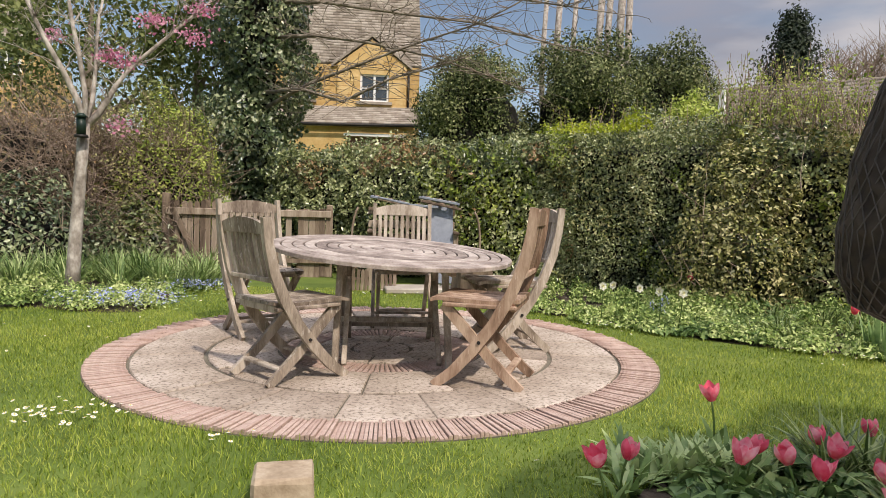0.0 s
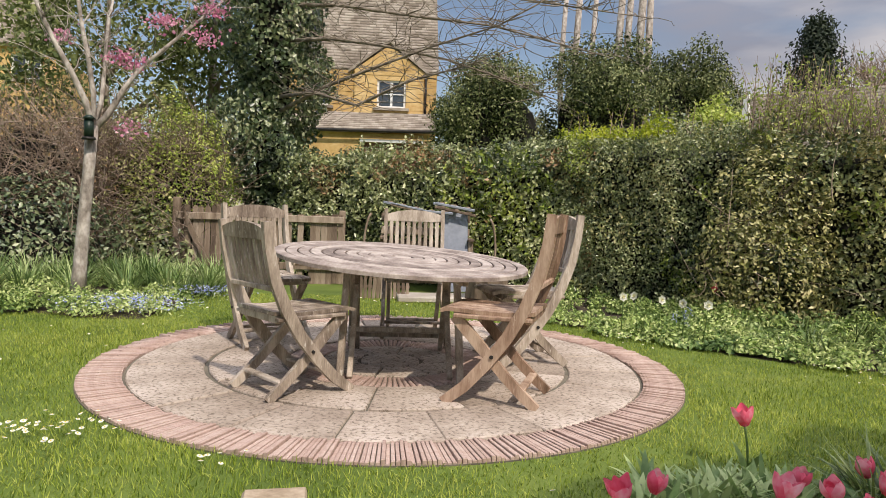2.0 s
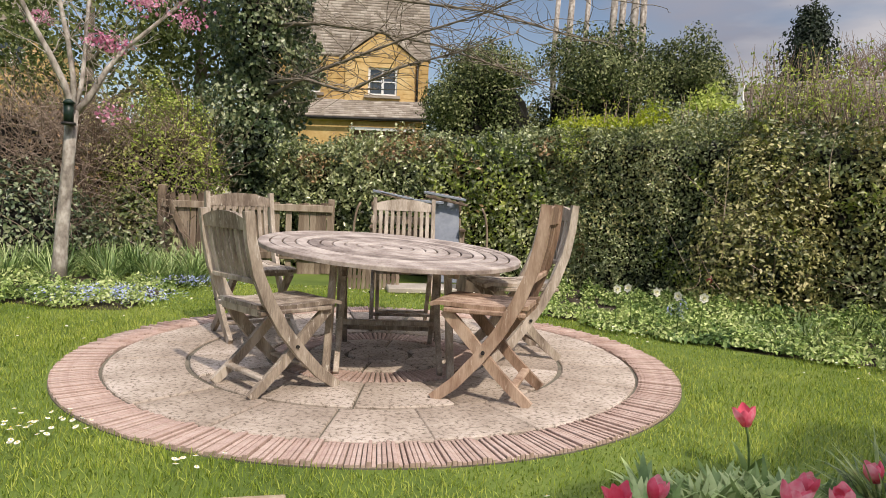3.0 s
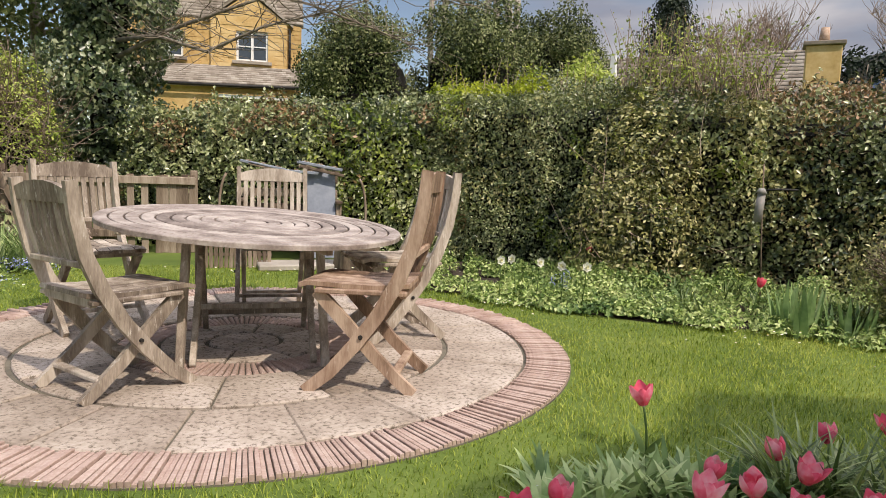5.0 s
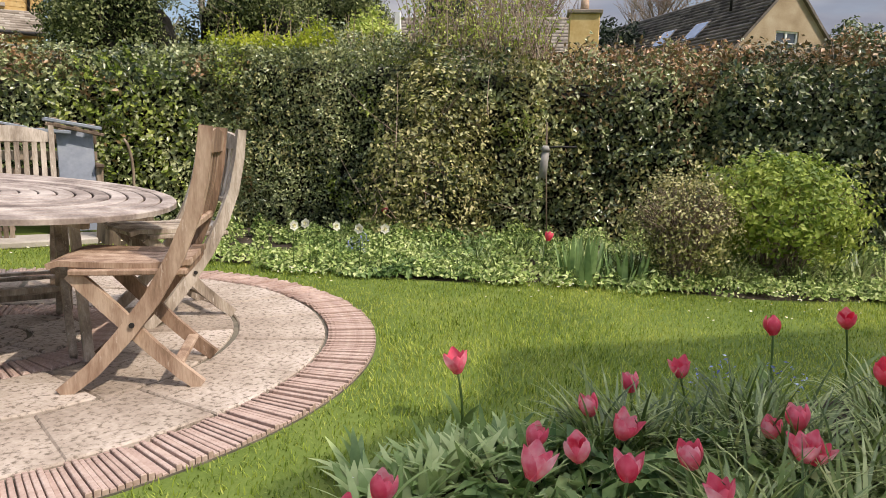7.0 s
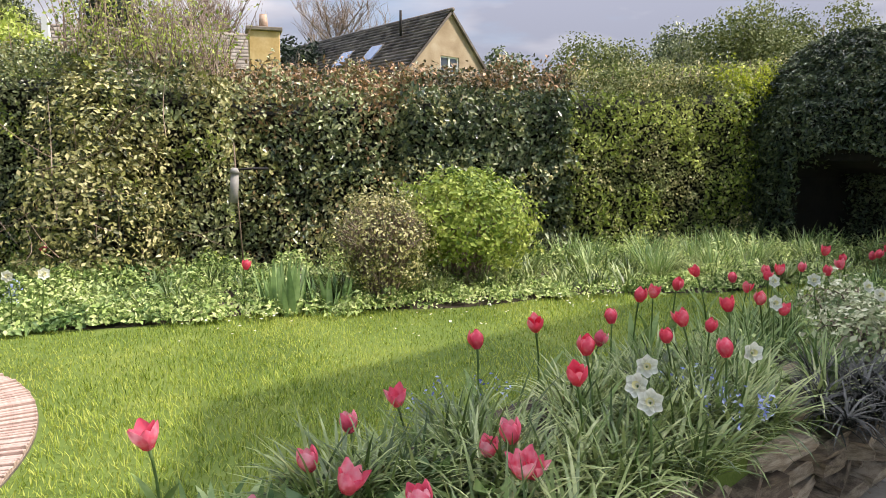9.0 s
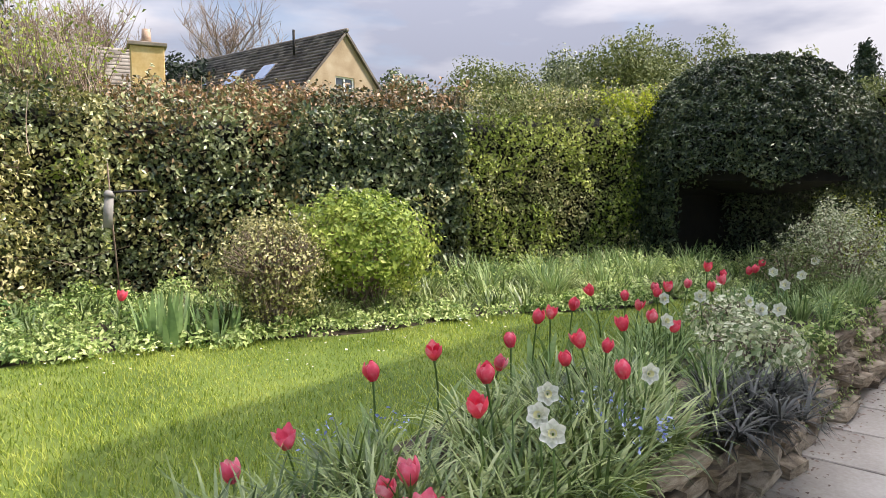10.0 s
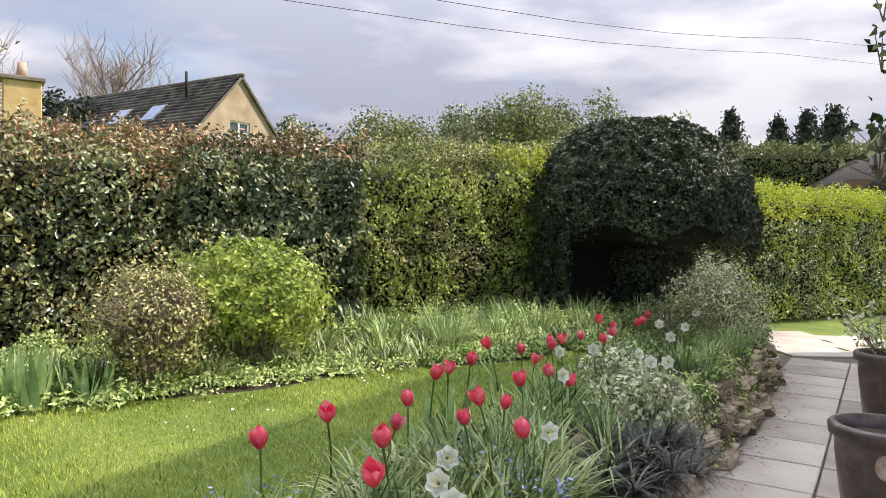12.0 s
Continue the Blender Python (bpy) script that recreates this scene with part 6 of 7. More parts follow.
    part("gutter", sweep("gutter", [(-4.0, -1.38, 3.46), (1.34, -1.38, 3.55)], [0.05, 0.05], M_IRON, 8), h)
    part("drainpipe", sweep("drainpipe", [(0.98, -0.06, 4.25), (0.98, -0.06, 5.6)], [0.04, 0.04], M_IRON, 8), h)


back_house()


def side_house():
    """The gabled house beyond the long hedge; local x runs across the gable, y along the ridge."""
    m = Matrix.Translation((23.78, 13.51, -0.17)) @ pose(0, 0, 0, 0, 0, math.degrees(math.atan2(-0.275, 0.96)))
    h = thing("gabled_house", "cream stone house with a dark tiled roof and skylights", "house", m)
    W, L, E, Rg = 5.4, 14.0, 4.95, 7.75
    hole = (2.15, 3.25, 4.95, 5.85)
    part("gable_wall", wall_panel(0, W, 0, E, [], material=M_PLASTER), h)
    bm = bmesh.new()
    for poly in ([(0, E), (2.15, E), (2.15, 5.85), (2.15, E + (Rg - E) * 2.15 / (W / 2))], [(3.25, E), (W, E), (3.25, E + (Rg - E) * (W - 3.25) / (W / 2)), (3.25, 5.85)],
                 [(2.15, 5.85), (3.25, 5.85), (3.25, E + (Rg - E) * (W - 3.25) / (W / 2)), (W / 2, Rg), (2.15, E + (Rg - E) * 2.15 / (W / 2))]):
        a = [bm.verts.new((x, 0.0, z)) for x, z in poly]
        b = [bm.verts.new((x, 0.3, z)) for x, z in poly]
        bm.faces.new(a)
        bm.faces.new(b[::-1])
        for i in range(len(poly)):
            bm.faces.new((a[i], a[(i + 1) % len(poly)], b[(i + 1) % len(poly)], b[i]))
    part("gable_top", bm_mesh("gable_top", bm, M_PLASTER), h)
    part("wall", box("wall", 0.3, L - 0.3, E, M_PLASTER, 0, pose(0.15, L / 2 + 0.15, E / 2)), h)
    part("wall", box("wall", 0.3, L - 0.3, E, M_PLASTER, 0, pose(W - 0.15, L / 2 + 0.15, E / 2)), h)
    rise = Rg + 0.06 - (E - 0.25)
    upl = (W / 2 + 0.2, 0, rise)
    part("boarding", slab_roof((-0.2, -0.15, E - 0.25), (-0.2, L, E - 0.25), upl, 0.1, M_TILED), h)
    part("boarding", slab_roof((W + 0.2, -0.15, E - 0.25), (W + 0.2, L, E - 0.25), (-W / 2 - 0.2, 0, rise), 0.1, M_TILED), h)
    tagged(part("roof_tiles", tiled_slope("tiles", (-0.2, -0.15, E - 0.24), (-0.2, L, E - 0.24), upl, 18, 40, M_TILED, 0.10), h, "dark brown roof tiles"), kind="stuff")
    part("ridge", sweep("ridge", [(W / 2, -0.2, Rg + 0.07), (W / 2, L, Rg + 0.07)], [0.09, 0.09], M_TILED, 8), h)
    window_parts(h, *hole, 0.0)
    ang = math.degrees(math.atan2(rise, W / 2 + 0.2))
    for y, u in ((3.6, 0.47), (6.0, 0.47), (8.6, 0.32)):
        base = pose(-0.2 + upl[0] * u, y, E - 0.25 + rise * u, 0, -ang, 0)
        s = part("skylight", box("skylight", 1.15, 1.0, 0.05, M_TILED, 0.01, pose(0, 0, 0.09)), h, "dark framed roof window", m=base)
        part("pane", box("pane", 0.98, 0.84, 0.02, M_SKYGLASS, 0, pose(0, 0, 0.125)), s, "blue reflecting glass")
    part("vent_pipe", sweep("vent_pipe", [(1.7, 2.2, 6.9), (1.7, 2.2, 8.0)], [0.06, 0.06], M_IRON, 8), h)


side_house()


def low_house():
    """A low stone-tiled house with a square chimney."""
    m = Matrix.Translation((14.6, 12.5, 0)) @ pose(0, 0, 0, 0, 0, -42)
    h = thing("low_stone_house", "low house with a grey stone-tiled roof", "house", m)
    L, E, Rg = 6.0, 3.3, 5.15
    part("wall", box("wall", L, 4.0, E, M_COTSWOLD, 0, pose(-L / 2, 2.2, E / 2)), h)
    up = (0, 2.4, Rg - E + 0.2)
    part("boarding", slab_roof((-L - 0.2, -0.2, E - 0.2), (0.2, -0.2, E - 0.2), up, 0.1, M_TILE), h)
    part("boarding", slab_roof((-L - 0.2, 4.6, E - 0.2), (0.2, 4.6, E - 0.2), (0, -2.4, Rg - E + 0.2), 0.1, M_TILE), h)
    tagged(part("roof_tiles", tiled_slope("tiles", (-L - 0.2, -0.2, E - 0.19), (0.2, -0.2, E - 0.19), up, 16, 36, M_TILE), h, "grey stone tiles"), kind="stuff")
    part("dormer_roof", slab_roof((-1.9, 0.2, 4.15), (-0.7, 0.2, 4.15), (0, 1.3, 0.7), 0.1, M_TILED), h)
    part("dormer_wall", box("dormer_wall", 1.0, 0.9, 0.7, M_TILED, 0.01, pose(-1.3, 0.9, 3.9)), h)


low_house()


def chimney():
    c2 = thing("stone_chimney", "square golden stone chimney with a clay pot", "chimney", pose(13.75, 10.85, 0, 0, 0, -40))
    part("shaft", box("stack", 0.80, 0.60, 4.5, M_COTSWOLD, 0.02, pose(0, 0, 2.25)), c2)
    part("cap", box("cap", 0.94, 0.74, 0.10, M_TILE, 0.015, pose(0, 0, 4.55)), c2, "stone capping slab")
    bm = bmesh.new()
    bmesh.ops.create_cone(bm, cap_ends=True, segments=14, radius1=0.13, radius2=0.10, depth=0.38, matrix=pose(0, 0, 4.78))
    part("pot", bm_mesh("pot", bm, M_TERRA, True), c2, "clay chimney pot")


chimney()


def left_house():
    h = thing("stone_house", "golden stone house with a tiled roof behind the shrubs", "house", pose(-12.0, 18.9, 0, 0, 0, 12))
    holes = [(-0.35, 0.55, 4.7, 5.5)]
    part("wall", wall_panel(-6.0, 1.0, 0, 5.75, holes, material=M_COTSWOLD), h)
    part("side_wall", box("side_wall", 0.3, 5.0, 5.7, M_COTSWOLD, 0, pose(0.85, 2.8, 2.85)), h)
    up = (0, 2.8, 3.2)
    part("boarding", slab_roof((-6.2, -0.2, 5.75), (1.15, -0.2, 5.75), up, 0.12, M_TILE), h)
    tagged(part("roof_tiles", tiled_slope("tiles", (-6.2, -0.2, 5.76), (1.15, -0.2, 5.76), up, 26, 30, M_TILE), h, "stone roof tiles"), kind="stuff")
    window_parts(h, *holes[0], 0.0)


left_house()


def thatched(name, label, x0, x1, y0, y1, eave, ridge, z0, over=0.35, wall=None, m=None, west=1.0, apse=5.0, wall_inset=0.0):
    """A house with a thick rounded hipped thatch; west stretches and apse rounds the hip at its -x end, where the wall
    can stand back so that the roof alone shapes the shadow.
    """
    h = thing(name, label, "cottage", m)
    bm = bmesh.new()
    box_bm(bm, x1 - x0 - wall_inset, y1 - y0, eave + 0.25 - z0, pose((x0 + wall_inset + x1) / 2, (y0 + y1) / 2, (eave + 0.25 + z0) / 2))
    part("wall", bm_mesh("wall", bm, wall or M_COTSWOLD), h)
    bm = bmesh.new()
    rows = []
    cx, cy = (x0 + x1) / 2, (y0 + y1) / 2
    hx, hy = (x1 - x0) / 2, (y1 - y0) / 2
    n = 48
    for z, ins in ((eave + 0.02, -over + 0.22), (eave - 0.06, -over + 0.05), (eave + 0.04, -over - 0.05), (eave + 0.25, -over + 0.02), (eave + (ridge - eave) * 0.35, hy * 0.28), (eave + (ridge - eave) * 0.7, hy * 0.66), (ridge - 0.08, hy * 0.93), (ridge, hy * 0.99)):
        loop = []
        for k in range(n):
            t = math.tau * k / n
            ex = 5.0 if math.cos(t) > 0 else apse
            rx, ry = hx - ins, hy - ins
            r = (abs(math.cos(t)) ** ex + abs(math.sin(t)) ** ex) ** (-1 / ex)
            if math.cos(t) < 0 < ins:
                rx = hx - ins * west
            loop.append(bm.verts.new((cx + rx * r * math.cos(t), cy + ry * r * math.sin(t), z + 0.02 * math.sin(k * 2.7))))
        rows.append(loop)
    for a, b in zip(rows[:-1], rows[1:]):
        for k in range(n):
            bm.faces.new((a[k], a[(k + 1) % n], b[(k + 1) % n], b[k]))
    bm.faces.new(rows[-1])
    part("thatch", bm_mesh("thatch", bm, M_THATCH, True), h, "thick dark weathered thatch")
    return h


thatched("thatched_cottage", "cottage with thick dark thatch beyond the hedge", 18.5, 26.5, -15.0, -8.3, 2.2, 5.2, PATH_Z, wall=M_BPAINT)
# unseen cottage, shaped to cast the lawn's shade; its white wall bounces light
thatched("thatched_cottage", "tall unseen white-walled cottage under thatch, added to shade the front bed", -2.55, 5.9, -1.3, 1.3, 4.6, 7.3, PATH_Z, wall=M_WPAINT, m=pose(4.86, -7.18, 0, 0, 0, -16.5), west=1.95, apse=2.2, wall_inset=1.6)

# ---- pots by the path ----


def pot(x, y, r, h, label):
    ob = thing("plant_pot", label, "pot", pose(x, y, PATH_Z))
    prof = [(0.0, 0.0), (r * 0.72, 0.0), (r * 0.82, h * 0.3), (r * 0.93, h * 0.7), (r * 0.94, h * 0.86), (r * 1.06, h * 0.88), (r * 1.08, h * 0.97), (r * 1.03, h), (r * 0.92, h), (r * 0.90, h * 0.86)]
    n = 36
    bm = bmesh.new()
    rows = [[bm.verts.new((max(rr, 0.001) * math.cos(math.tau * k / n), max(rr, 0.001) * math.sin(math.tau * k / n), z)) for k in range(n)] for rr, z in prof]
    for a, b in zip(rows[:-1], rows[1:]):
        for k in range(n):
            bm.faces.new((a[k], a[(k + 1) % n], b[(k + 1) % n], b[k]))
    part("body", bm_mesh("body", bm, M_POT, True), ob)
    bm = bmesh.new()
    bmesh.ops.create_cone(bm, cap_ends=True, segments=28, radius1=r * 0.90, radius2=r * 0.90, depth=0.02, matrix=pose(0, 0, h * 0.84))
    part("soil", bm_mesh("soil", bm, M_SOIL), ob, "dark potting soil")
    return ob


p_near = pot(4.32, -4.58, 0.225, 0.49, "large brown glazed pot with a small ornament")
bm = bmesh.new()
bmesh.ops.create_uvsphere(bm, u_segments=12, v_segments=8, radius=0.055)
for v in bm.verts:
    v.co = Vector((v.co.x * 0.35, v.co.y * 0.8, v.co.z * 1.2))
part("ornament", bm_mesh("ornament", bm, M_TERRA, True), p_near, "pale terracotta moulded boss", m=pose(-0.196, 0.045, 0.33, 0, 0, -12))
pot(6.43, -5.30, 0.235, 0.55, "large brown glazed pot with dark stains")


def pot_tree():
    ob = thing("potted_tree", "small tree with rounded green leaves growing in the pot", "tree", pose(4.32, -4.58, PATH_Z + 0.41))
    part("trunk", sweep("trunk", [(0.02, -0.10, 0), (0.03, -0.11, 0.6), (0.02, -0.08, 1.2), (0.0, -0.02, 1.8), (-0.01, 0.0, 2.6)], [0.022, 0.02, 0.018, 0.02, 0.012], M_BARK, 8), ob)
    for z, n, r in ((1.42, 46, 0.20), (1.55, 40, 0.16), (1.95, 14, 0.10), (2.2, 12, 0.12)):
        c = np.array([0.0, 0.03, z])
        p = c + RNG.normal(0, 1, (n, 3)) * [r * 0.6, r * 0.6, 0.07]
        v, f = leaves_np(p, RNG.normal(0, 1, (n, 3)) + [-0.6, 0, 0.6], 0.065, 0.7, 0.75, droop=0.8)
        tagged(part("foliage", mesh_np("foliage", v, f, M_EVER), ob), kind="stuff")
        k = np.linspace(0, 1, 4)[None, :, None]
        st = np.tile(np.array([[-0.01, 0.05, z - 0.12]]), (n // 3, 1))
        paths = st[:, None] * (1 - k) + p[: n // 3][:, None] * k
        v, f = tubes_np(paths, np.tile(np.linspace(0.005, 0.002, 4), (n // 3, 1)), 3)
        tagged(part("twig_growth", mesh_np("twigs", v, f, M_BARK), ob), kind="stuff")


pot_tree()


def pot_shrub():
    ob = thing("potted_shrub", "straggly grey green shrub growing in the far pot", "shrub", pose(6.43, -5.30, PATH_Z + 0.46))
    lp = limb_paths((0, 0, 0), 0, 0.6, 26, 1.2, 6, 0.18)
    v, f = tubes_np(lp, np.tile(np.linspace(0.006, 0.002, 6), (26, 1)), 3)
    tagged(part("stem_growth", mesh_np("stems", v, f, M_TWIG), ob), kind="stuff")
    p = lp[:, 2:].reshape(-1, 3).repeat(6, 0) + RNG.normal(0, 0.04, (26 * 4 * 6, 3))
    v, f = leaves_np(p, RNG.normal(0, 1, p.shape) + [0, 0, 0.7], 0.05, 0.8, 0.5)
    tagged(part("foliage", mesh_np("foliage", v, f, M_CREAMLEAF), ob), kind="stuff")


pot_shrub()

# ---- small things ----


def hedge_feeder():
    ob = thing("bird_feeder_pole", "thin dark pole with a pale tube bird feeder by the hedge", "bird feeder", pose(3.78, 0.62, 0))
    part("pole", sweep("pole", [(0.05, 0, 0), (0.0, 0, 0.7), (-0.02, 0, 1.12)], [0.006, 0.006, 0.005], M_TWIG, 6), ob)
    part("arm", sweep("arm", [(-0.02, 0, 0.92), (0.10, -0.05, 0.93), (0.22, -0.1, 0.93)], [0.008] * 3, M_IRON, 6), ob)
    bm = bmesh.new()
    bmesh.ops.create_cone(bm, cap_ends=True, segments=14, radius1=0.032, radius2=0.030, depth=0.22, matrix=pose(-0.055, -0.03, 0.79, 0, 6, 0))
    part("tube", bm_mesh("tube", bm, M_FEEDER, True), ob, "pale grey feeder tube")
    bm = bmesh.new()
    bmesh.ops.create_cone(bm, cap_ends=True, segments=14, radius1=0.042, radius2=0.02, depth=0.04, matrix=pose(-0.045, -0.03, 0.915, 0, 6, 0))
    part("lid", bm_mesh("lid", bm, M_FEEDER, True), ob)


hedge_feeder()


def hanging_cone():
    """A dark wicker cone in wire netting that hangs from a crook."""
    ob = thing("wicker_hanging_cone", "dark woven wicker cone in wire netting, hung from a crook", "hanging ornament", pose(0.482, -3.938, 0.0))
    prof = [(0.02, 0.876), (0.085, 0.879), (0.112, 0.892), (0.124, 0.92), (0.126, 0.96), (0.118, 1.02), (0.098, 1.09), (0.066, 1.17), (0.02, 1.26)]
    n = 120
    fine = [(float(np.interp(u, range(9), [q[0] for q in prof])), float(np.interp(u, range(9), [q[1] for q in prof]))) for u in np.linspace(0, 8, 70)]
    bm = bmesh.new()
    rows = []
    for j, (r, z) in enumerate(fine):
        ring = []
        for k in range(n):
            t = math.tau * k / n
            knob = 0.0035 * math.sin(k * math.tau / 6 + (math.pi if (j // 3) % 2 else 0)) * math.sin(j * math.pi / 3) ** 2 + 0.002 * random.uniform(-1, 1)
            ring.append(bm.verts.new(((r + knob) * math.cos(t), (r + knob) * math.sin(t), z)))
        rows.append(ring)
    for a, b in zip(rows[:-1], rows[1:]):
        for k in range(n):
            bm.faces.new((a[k], a[(k + 1) % n], b[(k + 1) % n], b[k]))
    bm.faces.new(rows[0])
    bm.faces.new(rows[-1])
    part("cone", bm_mesh("cone", bm, M_WICKER, True), ob)
    lines = []
    for k in range(44):
        for sgn in (1, -1):
            lines.append([np.array([(r + 0.003) * math.cos(math.tau * k / 44 + sgn * 0.13 * i * (1 if i % 2 else 0.6)), (r + 0.003) * math.sin(math.tau * k / 44 + sgn * 0.13 * i * (1 if i % 2 else 0.6)), z]) for i, (r, z) in enumerate(prof)])
    v, f = tubes_np(np.array(lines), np.full((88, len(prof)), 0.0009), 4)
    tagged(part("netting", mesh_np("netting", v, f, M_WIRE), ob, "rusty wire netting"), kind="stuff")
    part("crook", sweep("crook", [(0.42, -0.42, PATH_Z), (0.42, -0.42, 1.2), (0.40, -0.40, 1.5), (0.28, -0.28, 1.66), (0.10, -0.10, 1.6), (0.02, -0.02, 1.48), (0, 0, 1.25)], [0.009] * 7, M_IRON, 8), ob, "dark iron crook")


hanging_cone()


def build_wires():
    """Two cables from a pole among the bare trunks, away over the roofs."""
    for k, (a, b) in enumerate((((26.56, 11.41, 10.85), (59.5, -14.15, 15.7)), ((29.3, 4.93, 11.2), (59.2, -15.5, 16.7)))):
        a, b = Vector(a), Vector(b)
        start = Vector((6.95, 14.7, 9.1 + 0.3 * k))
        pts = [start, start.lerp(a, 0.5) + Vector((0, 0, -0.25))]
        pts += [a + (b - a) * u + Vector((0, 0, -0.5 * math.sin(math.pi * min(1, u)))) for u in (0.0, 0.25, 0.5, 0.75, 1.0, 1.6)]
        w = thing("overhead_wire", "thin black overhead cable across the sky", "cable", group="overhead cables")
        part("cable", sweep("cable", pts, [0.016] * len(pts), M_IRON, 5), w)
        end = pts[-1]
        part("pole", sweep("pole", [(end.x, end.y, PATH_Z - 0.05), (end.x, end.y, end.z + 0.3)], [0.14, 0.10], M_BARK, 8), w)
    p = thing("cable_pole", "bare grey wooden pole carrying the cables", "pole", pose(6.95, 14.7, 0))
    part("shaft", sweep("shaft", [(0, 0, -0.05), (0, 0, 9.6)], [0.11, 0.08], M_PALEBARK, 10), p)


build_wires()
t = thing("white_obelisk", "slim white garden ornament showing over the hedge", "obelisk", pose(5.5, 6.3, 0))
bm = bmesh.new()
bmesh.ops.create_cone(bm, cap_ends=True, segments=4, radius1=0.22, radius2=0.05, depth=2.95, matrix=pose(0, 0, 1.475))
part("shaft", bm_mesh("shaft", bm, M_WPAINT), t)

# ---- pieces of the ground ----
build_patio()


def rough_stone(seed):
    """An angular rubble stone about 1 m long, to be scaled."""
    rnd = random.Random(seed)
    bm = bmesh.new()
    bmesh.ops.create_cube(bm, size=0.92)
    bmesh.ops.subdivide_edges(bm, edges=bm.edges[:], cuts=1, use_grid_fill=True)
    for v in bm.verts:
        corner = sum(abs(c) > 0.3 for c in v.co)
        k = {1: 1.05, 2: 1.0, 3: 0.93}[corner]
        v.co = v.co * k + Vector((rnd.uniform(-1, 1), rnd.uniform(-1, 1), rnd.uniform(-1, 1))) * 0.06
    return bm_mesh("stone", bm, M_STONE)


def build_stone_wall():
    wall = tagged(new("stone_edging"), "low dry stone edging wall of rough brown stones beside the path", "stone wall", kind="structure")
    kinds = [rough_stone(i) for i in range(10)]
    for course, (z, h) in enumerate(((PATH_Z + 0.035, 0.09), (PATH_Z + 0.11, 0.075), (PATH_Z + 0.18, 0.08), (PATH_Z + 0.25, 0.075), (PATH_Z + 0.32, 0.075), (PATH_Z + 0.39, 0.08))):
        x = 0.72 - 0.04 * course
        while x < 8.4:
            ln = random.uniform(0.13, 0.42)
            dp = random.uniform(0.15, 0.26)
            xc = x + ln / 2
            y = float(step_y(xc))
            slope = math.degrees(math.atan2(float(step_y(xc + 0.2) - step_y(xc - 0.2)), 0.4))
            m = pose(xc, y - 0.06 + 0.035 * course + random.uniform(-0.05, 0.05), z + random.uniform(-0.015, 0.015), random.uniform(-8, 8), random.uniform(-7, 7), slope + random.uniform(-14, 14))
            part("stone", random.choice(kinds), wall, m=m @ Matrix.Diagonal((ln * 1.12, dp * 1.15, h * random.uniform(0.8, 1.1), 1)))
            x += ln * 0.93


build_stone_wall()


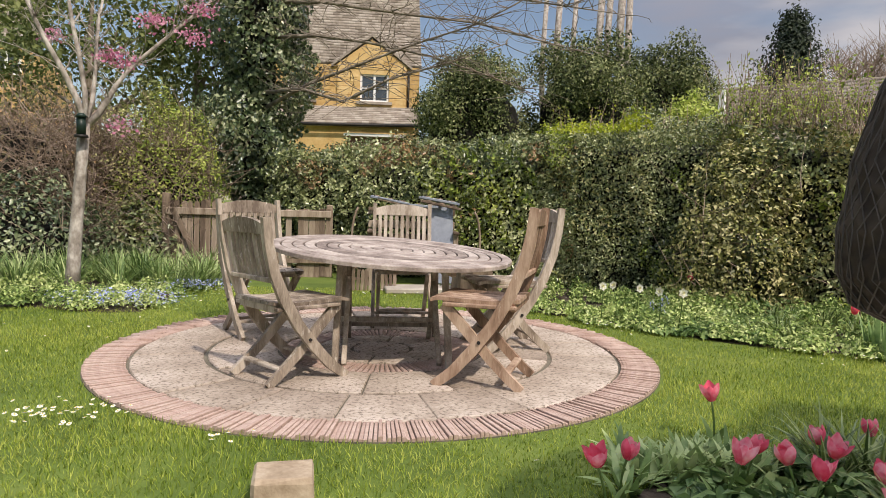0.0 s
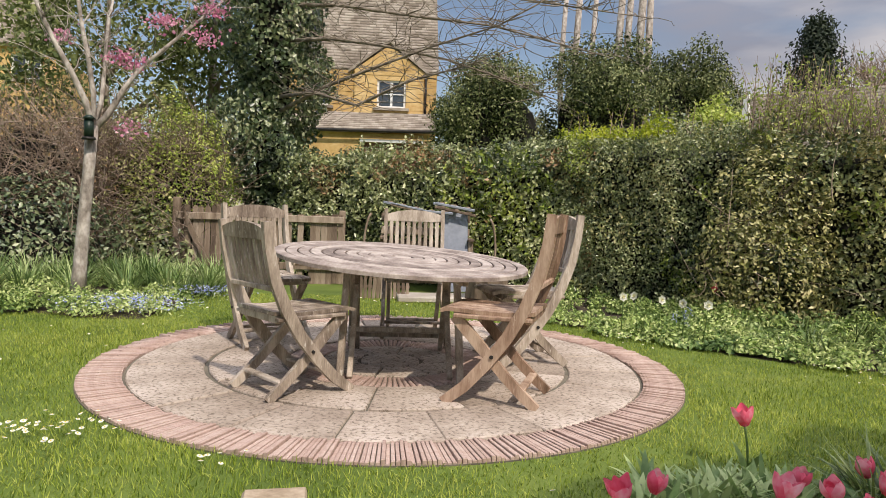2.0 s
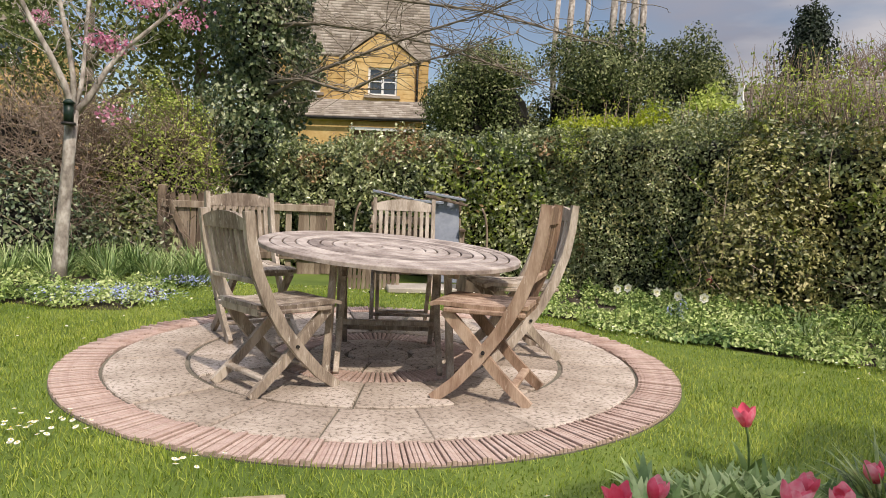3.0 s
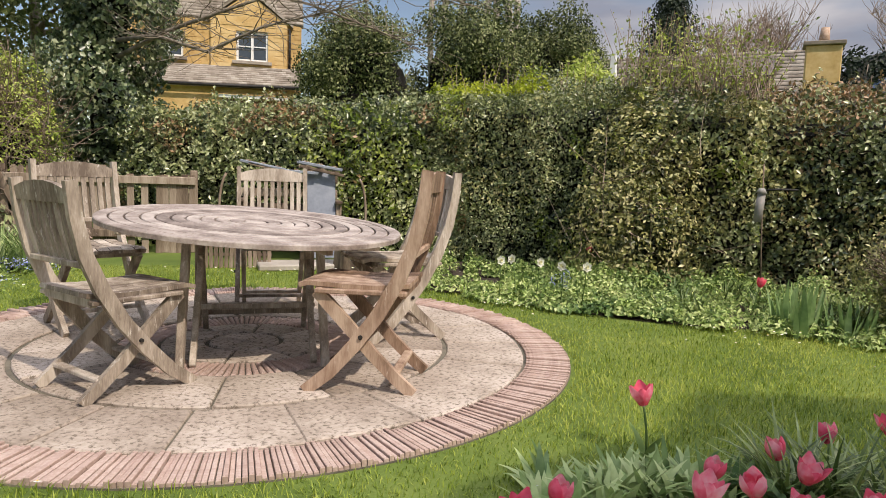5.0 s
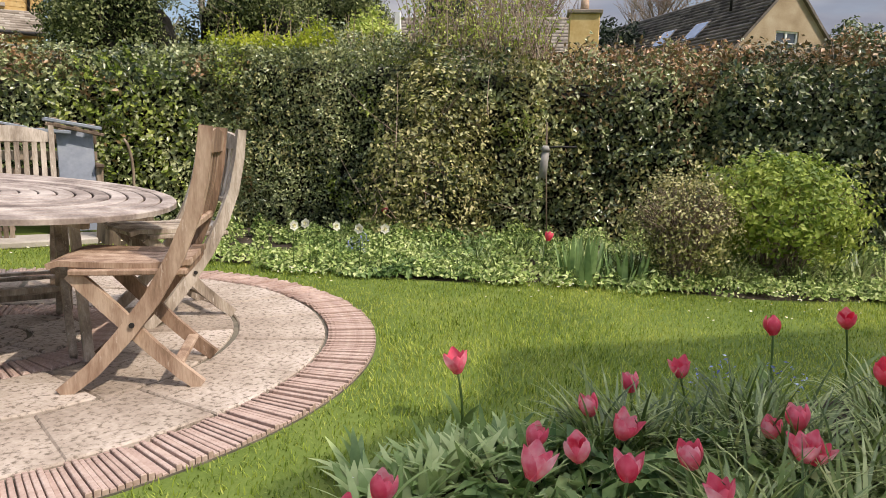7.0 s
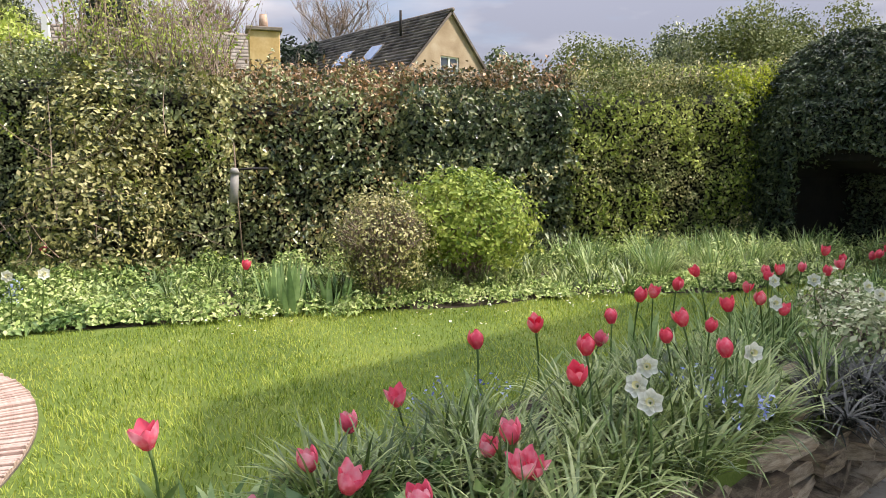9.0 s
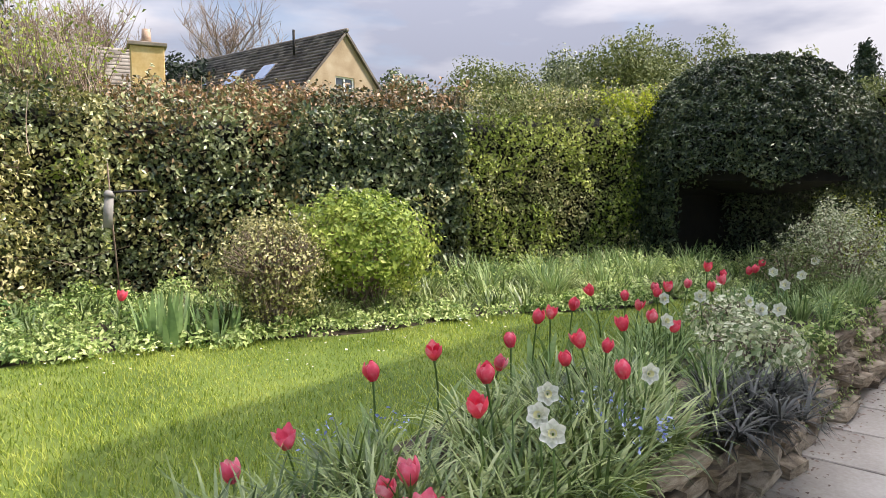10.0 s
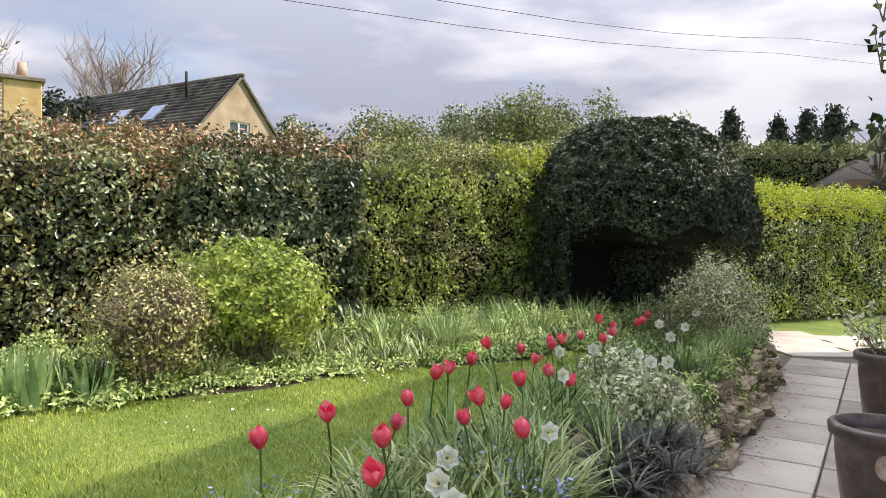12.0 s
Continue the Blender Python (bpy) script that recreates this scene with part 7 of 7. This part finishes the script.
def build_path():
    bm = bmesh.new()
    d, n2 = Vector((0.9536, -0.301, 0)), Vector((-0.301, -0.9536, 0))
    o = Vector((4.57, -4.34, 0))
    q = [o + d * a + n2 * b for a, b in ((-7.5, -1.2), (5.9, -0.75), (7.2, 3.0), (-7.5, 3.4))]
    bm.faces.new([bm.verts.new((v.x, v.y, PATH_Z - 0.022)) for v in q])
    base = new("path", bm_mesh("path", bm, M_JOINT))
    tagged(base, "path of pale buff sandstone slabs with dark joints", "path", kind="structure")
    w, l = 0.62, 0.545
    slab = box("paving_slab", l - 0.014, w - 0.014, 0.05, M_PAVE, 0.005)
    turn = math.degrees(math.atan2(d.y, d.x))
    for r in range(-1, 5):
        for k in range(-13, 9):
            c2 = o + d * (l * (k + 0.56 + (0.5 if r % 2 == 0 else 0.0) * (1 if r > 0 else 0))) + n2 * (w * (r + 0.5))
            if c2.y > float(step_y(c2.x)) - 0.12 or c2.x > 9.4 or c2.x < -2.2:
                continue
            part("slab", slab, base, m=pose(c2.x, c2.y, PATH_Z - 0.022 + random.uniform(-0.002, 0.003), random.uniform(-0.3, 0.3), random.uniform(-0.3, 0.3), turn + random.uniform(-0.3, 0.3)))
    big = box("paving_slab", 0.88, 0.88, 0.05, M_PAVE, 0.006)
    for r in range(4):
        for k in range(3):
            c2 = Vector((10.12 + 0.9 * k * 0.80 - 0.9 * r * 0.25, -5.6 - 0.9 * k * 0.25 * 0 - 0.9 * r * 0.95, 0))
            if c2.x < 13:
                part("slab", big, base, m=pose(c2.x, c2.y, PATH_Z - 0.02, 0, 0, 14))


build_path()
t = thing("stone_block", "square weathered sandstone block at the end of the edging", "stone block", pose(-0.33, -2.29, -0.10, 0, 0, 6), data=None)
bm = bmesh.new()
box_bm(bm, 0.225, 0.21, 0.42, None, 0.012)
for v in bm.verts:
    if v.co.z > 0:
        v.co.x *= 0.86
        v.co.y *= 0.86
    v.co += Vector((random.uniform(-1, 1), random.uniform(-1, 1), random.uniform(-1, 1))) * 0.004
part("block", bm_mesh("block", bm, M_BLOCK), t)


def leaf_litter():
    """Fallen leaves and petals along the foot of the stone edging."""
    n = 520
    x = RNG.uniform(2.5, 8.6, n)
    y = step_y(x) - 0.16 - np.abs(RNG.normal(0, 0.10, n))
    p = np.stack([x, y, np.full(n, PATH_Z + 0.012)], 1)
    v, f = leaves_np(p, np.tile([0, 0, 1.0], (n, 1)), 0.024, 0.25, 0.6)
    tagged(new("leaf_litter", mesh_np("leaf_litter", v, f, M_TWIG)), "brown fallen leaves along the foot of the stone edging", "leaves", kind="stuff")


leaf_litter()


def wall_creeper():
    """Small-leaved green trailing over the stones."""
    c = []
    for x in (4.75, 5.1, 5.9, 6.5, 7.2):
        k = 220
        xx = RNG.normal(x, 0.13, k)
        z = RNG.uniform(PATH_Z + 0.05, 0.04, k)
        c.append(np.stack([xx, step_y(xx) - 0.15 + 0.14 * (z - PATH_Z) / 0.42 - RNG.uniform(0, 0.05, k), z], 1))
    p = np.concatenate(c)
    v, f = leaves_np(p, np.tile([-0.2, -1.0, 0.5], (len(p), 1)), 0.028, 0.8, 0.7)
    tagged(new("wall_creeper", mesh_np("wall_creeper", v, f, M_LOWLEAF)), "small green creeper trailing over the stone edging", "creeper", kind="stuff")


wall_creeper()
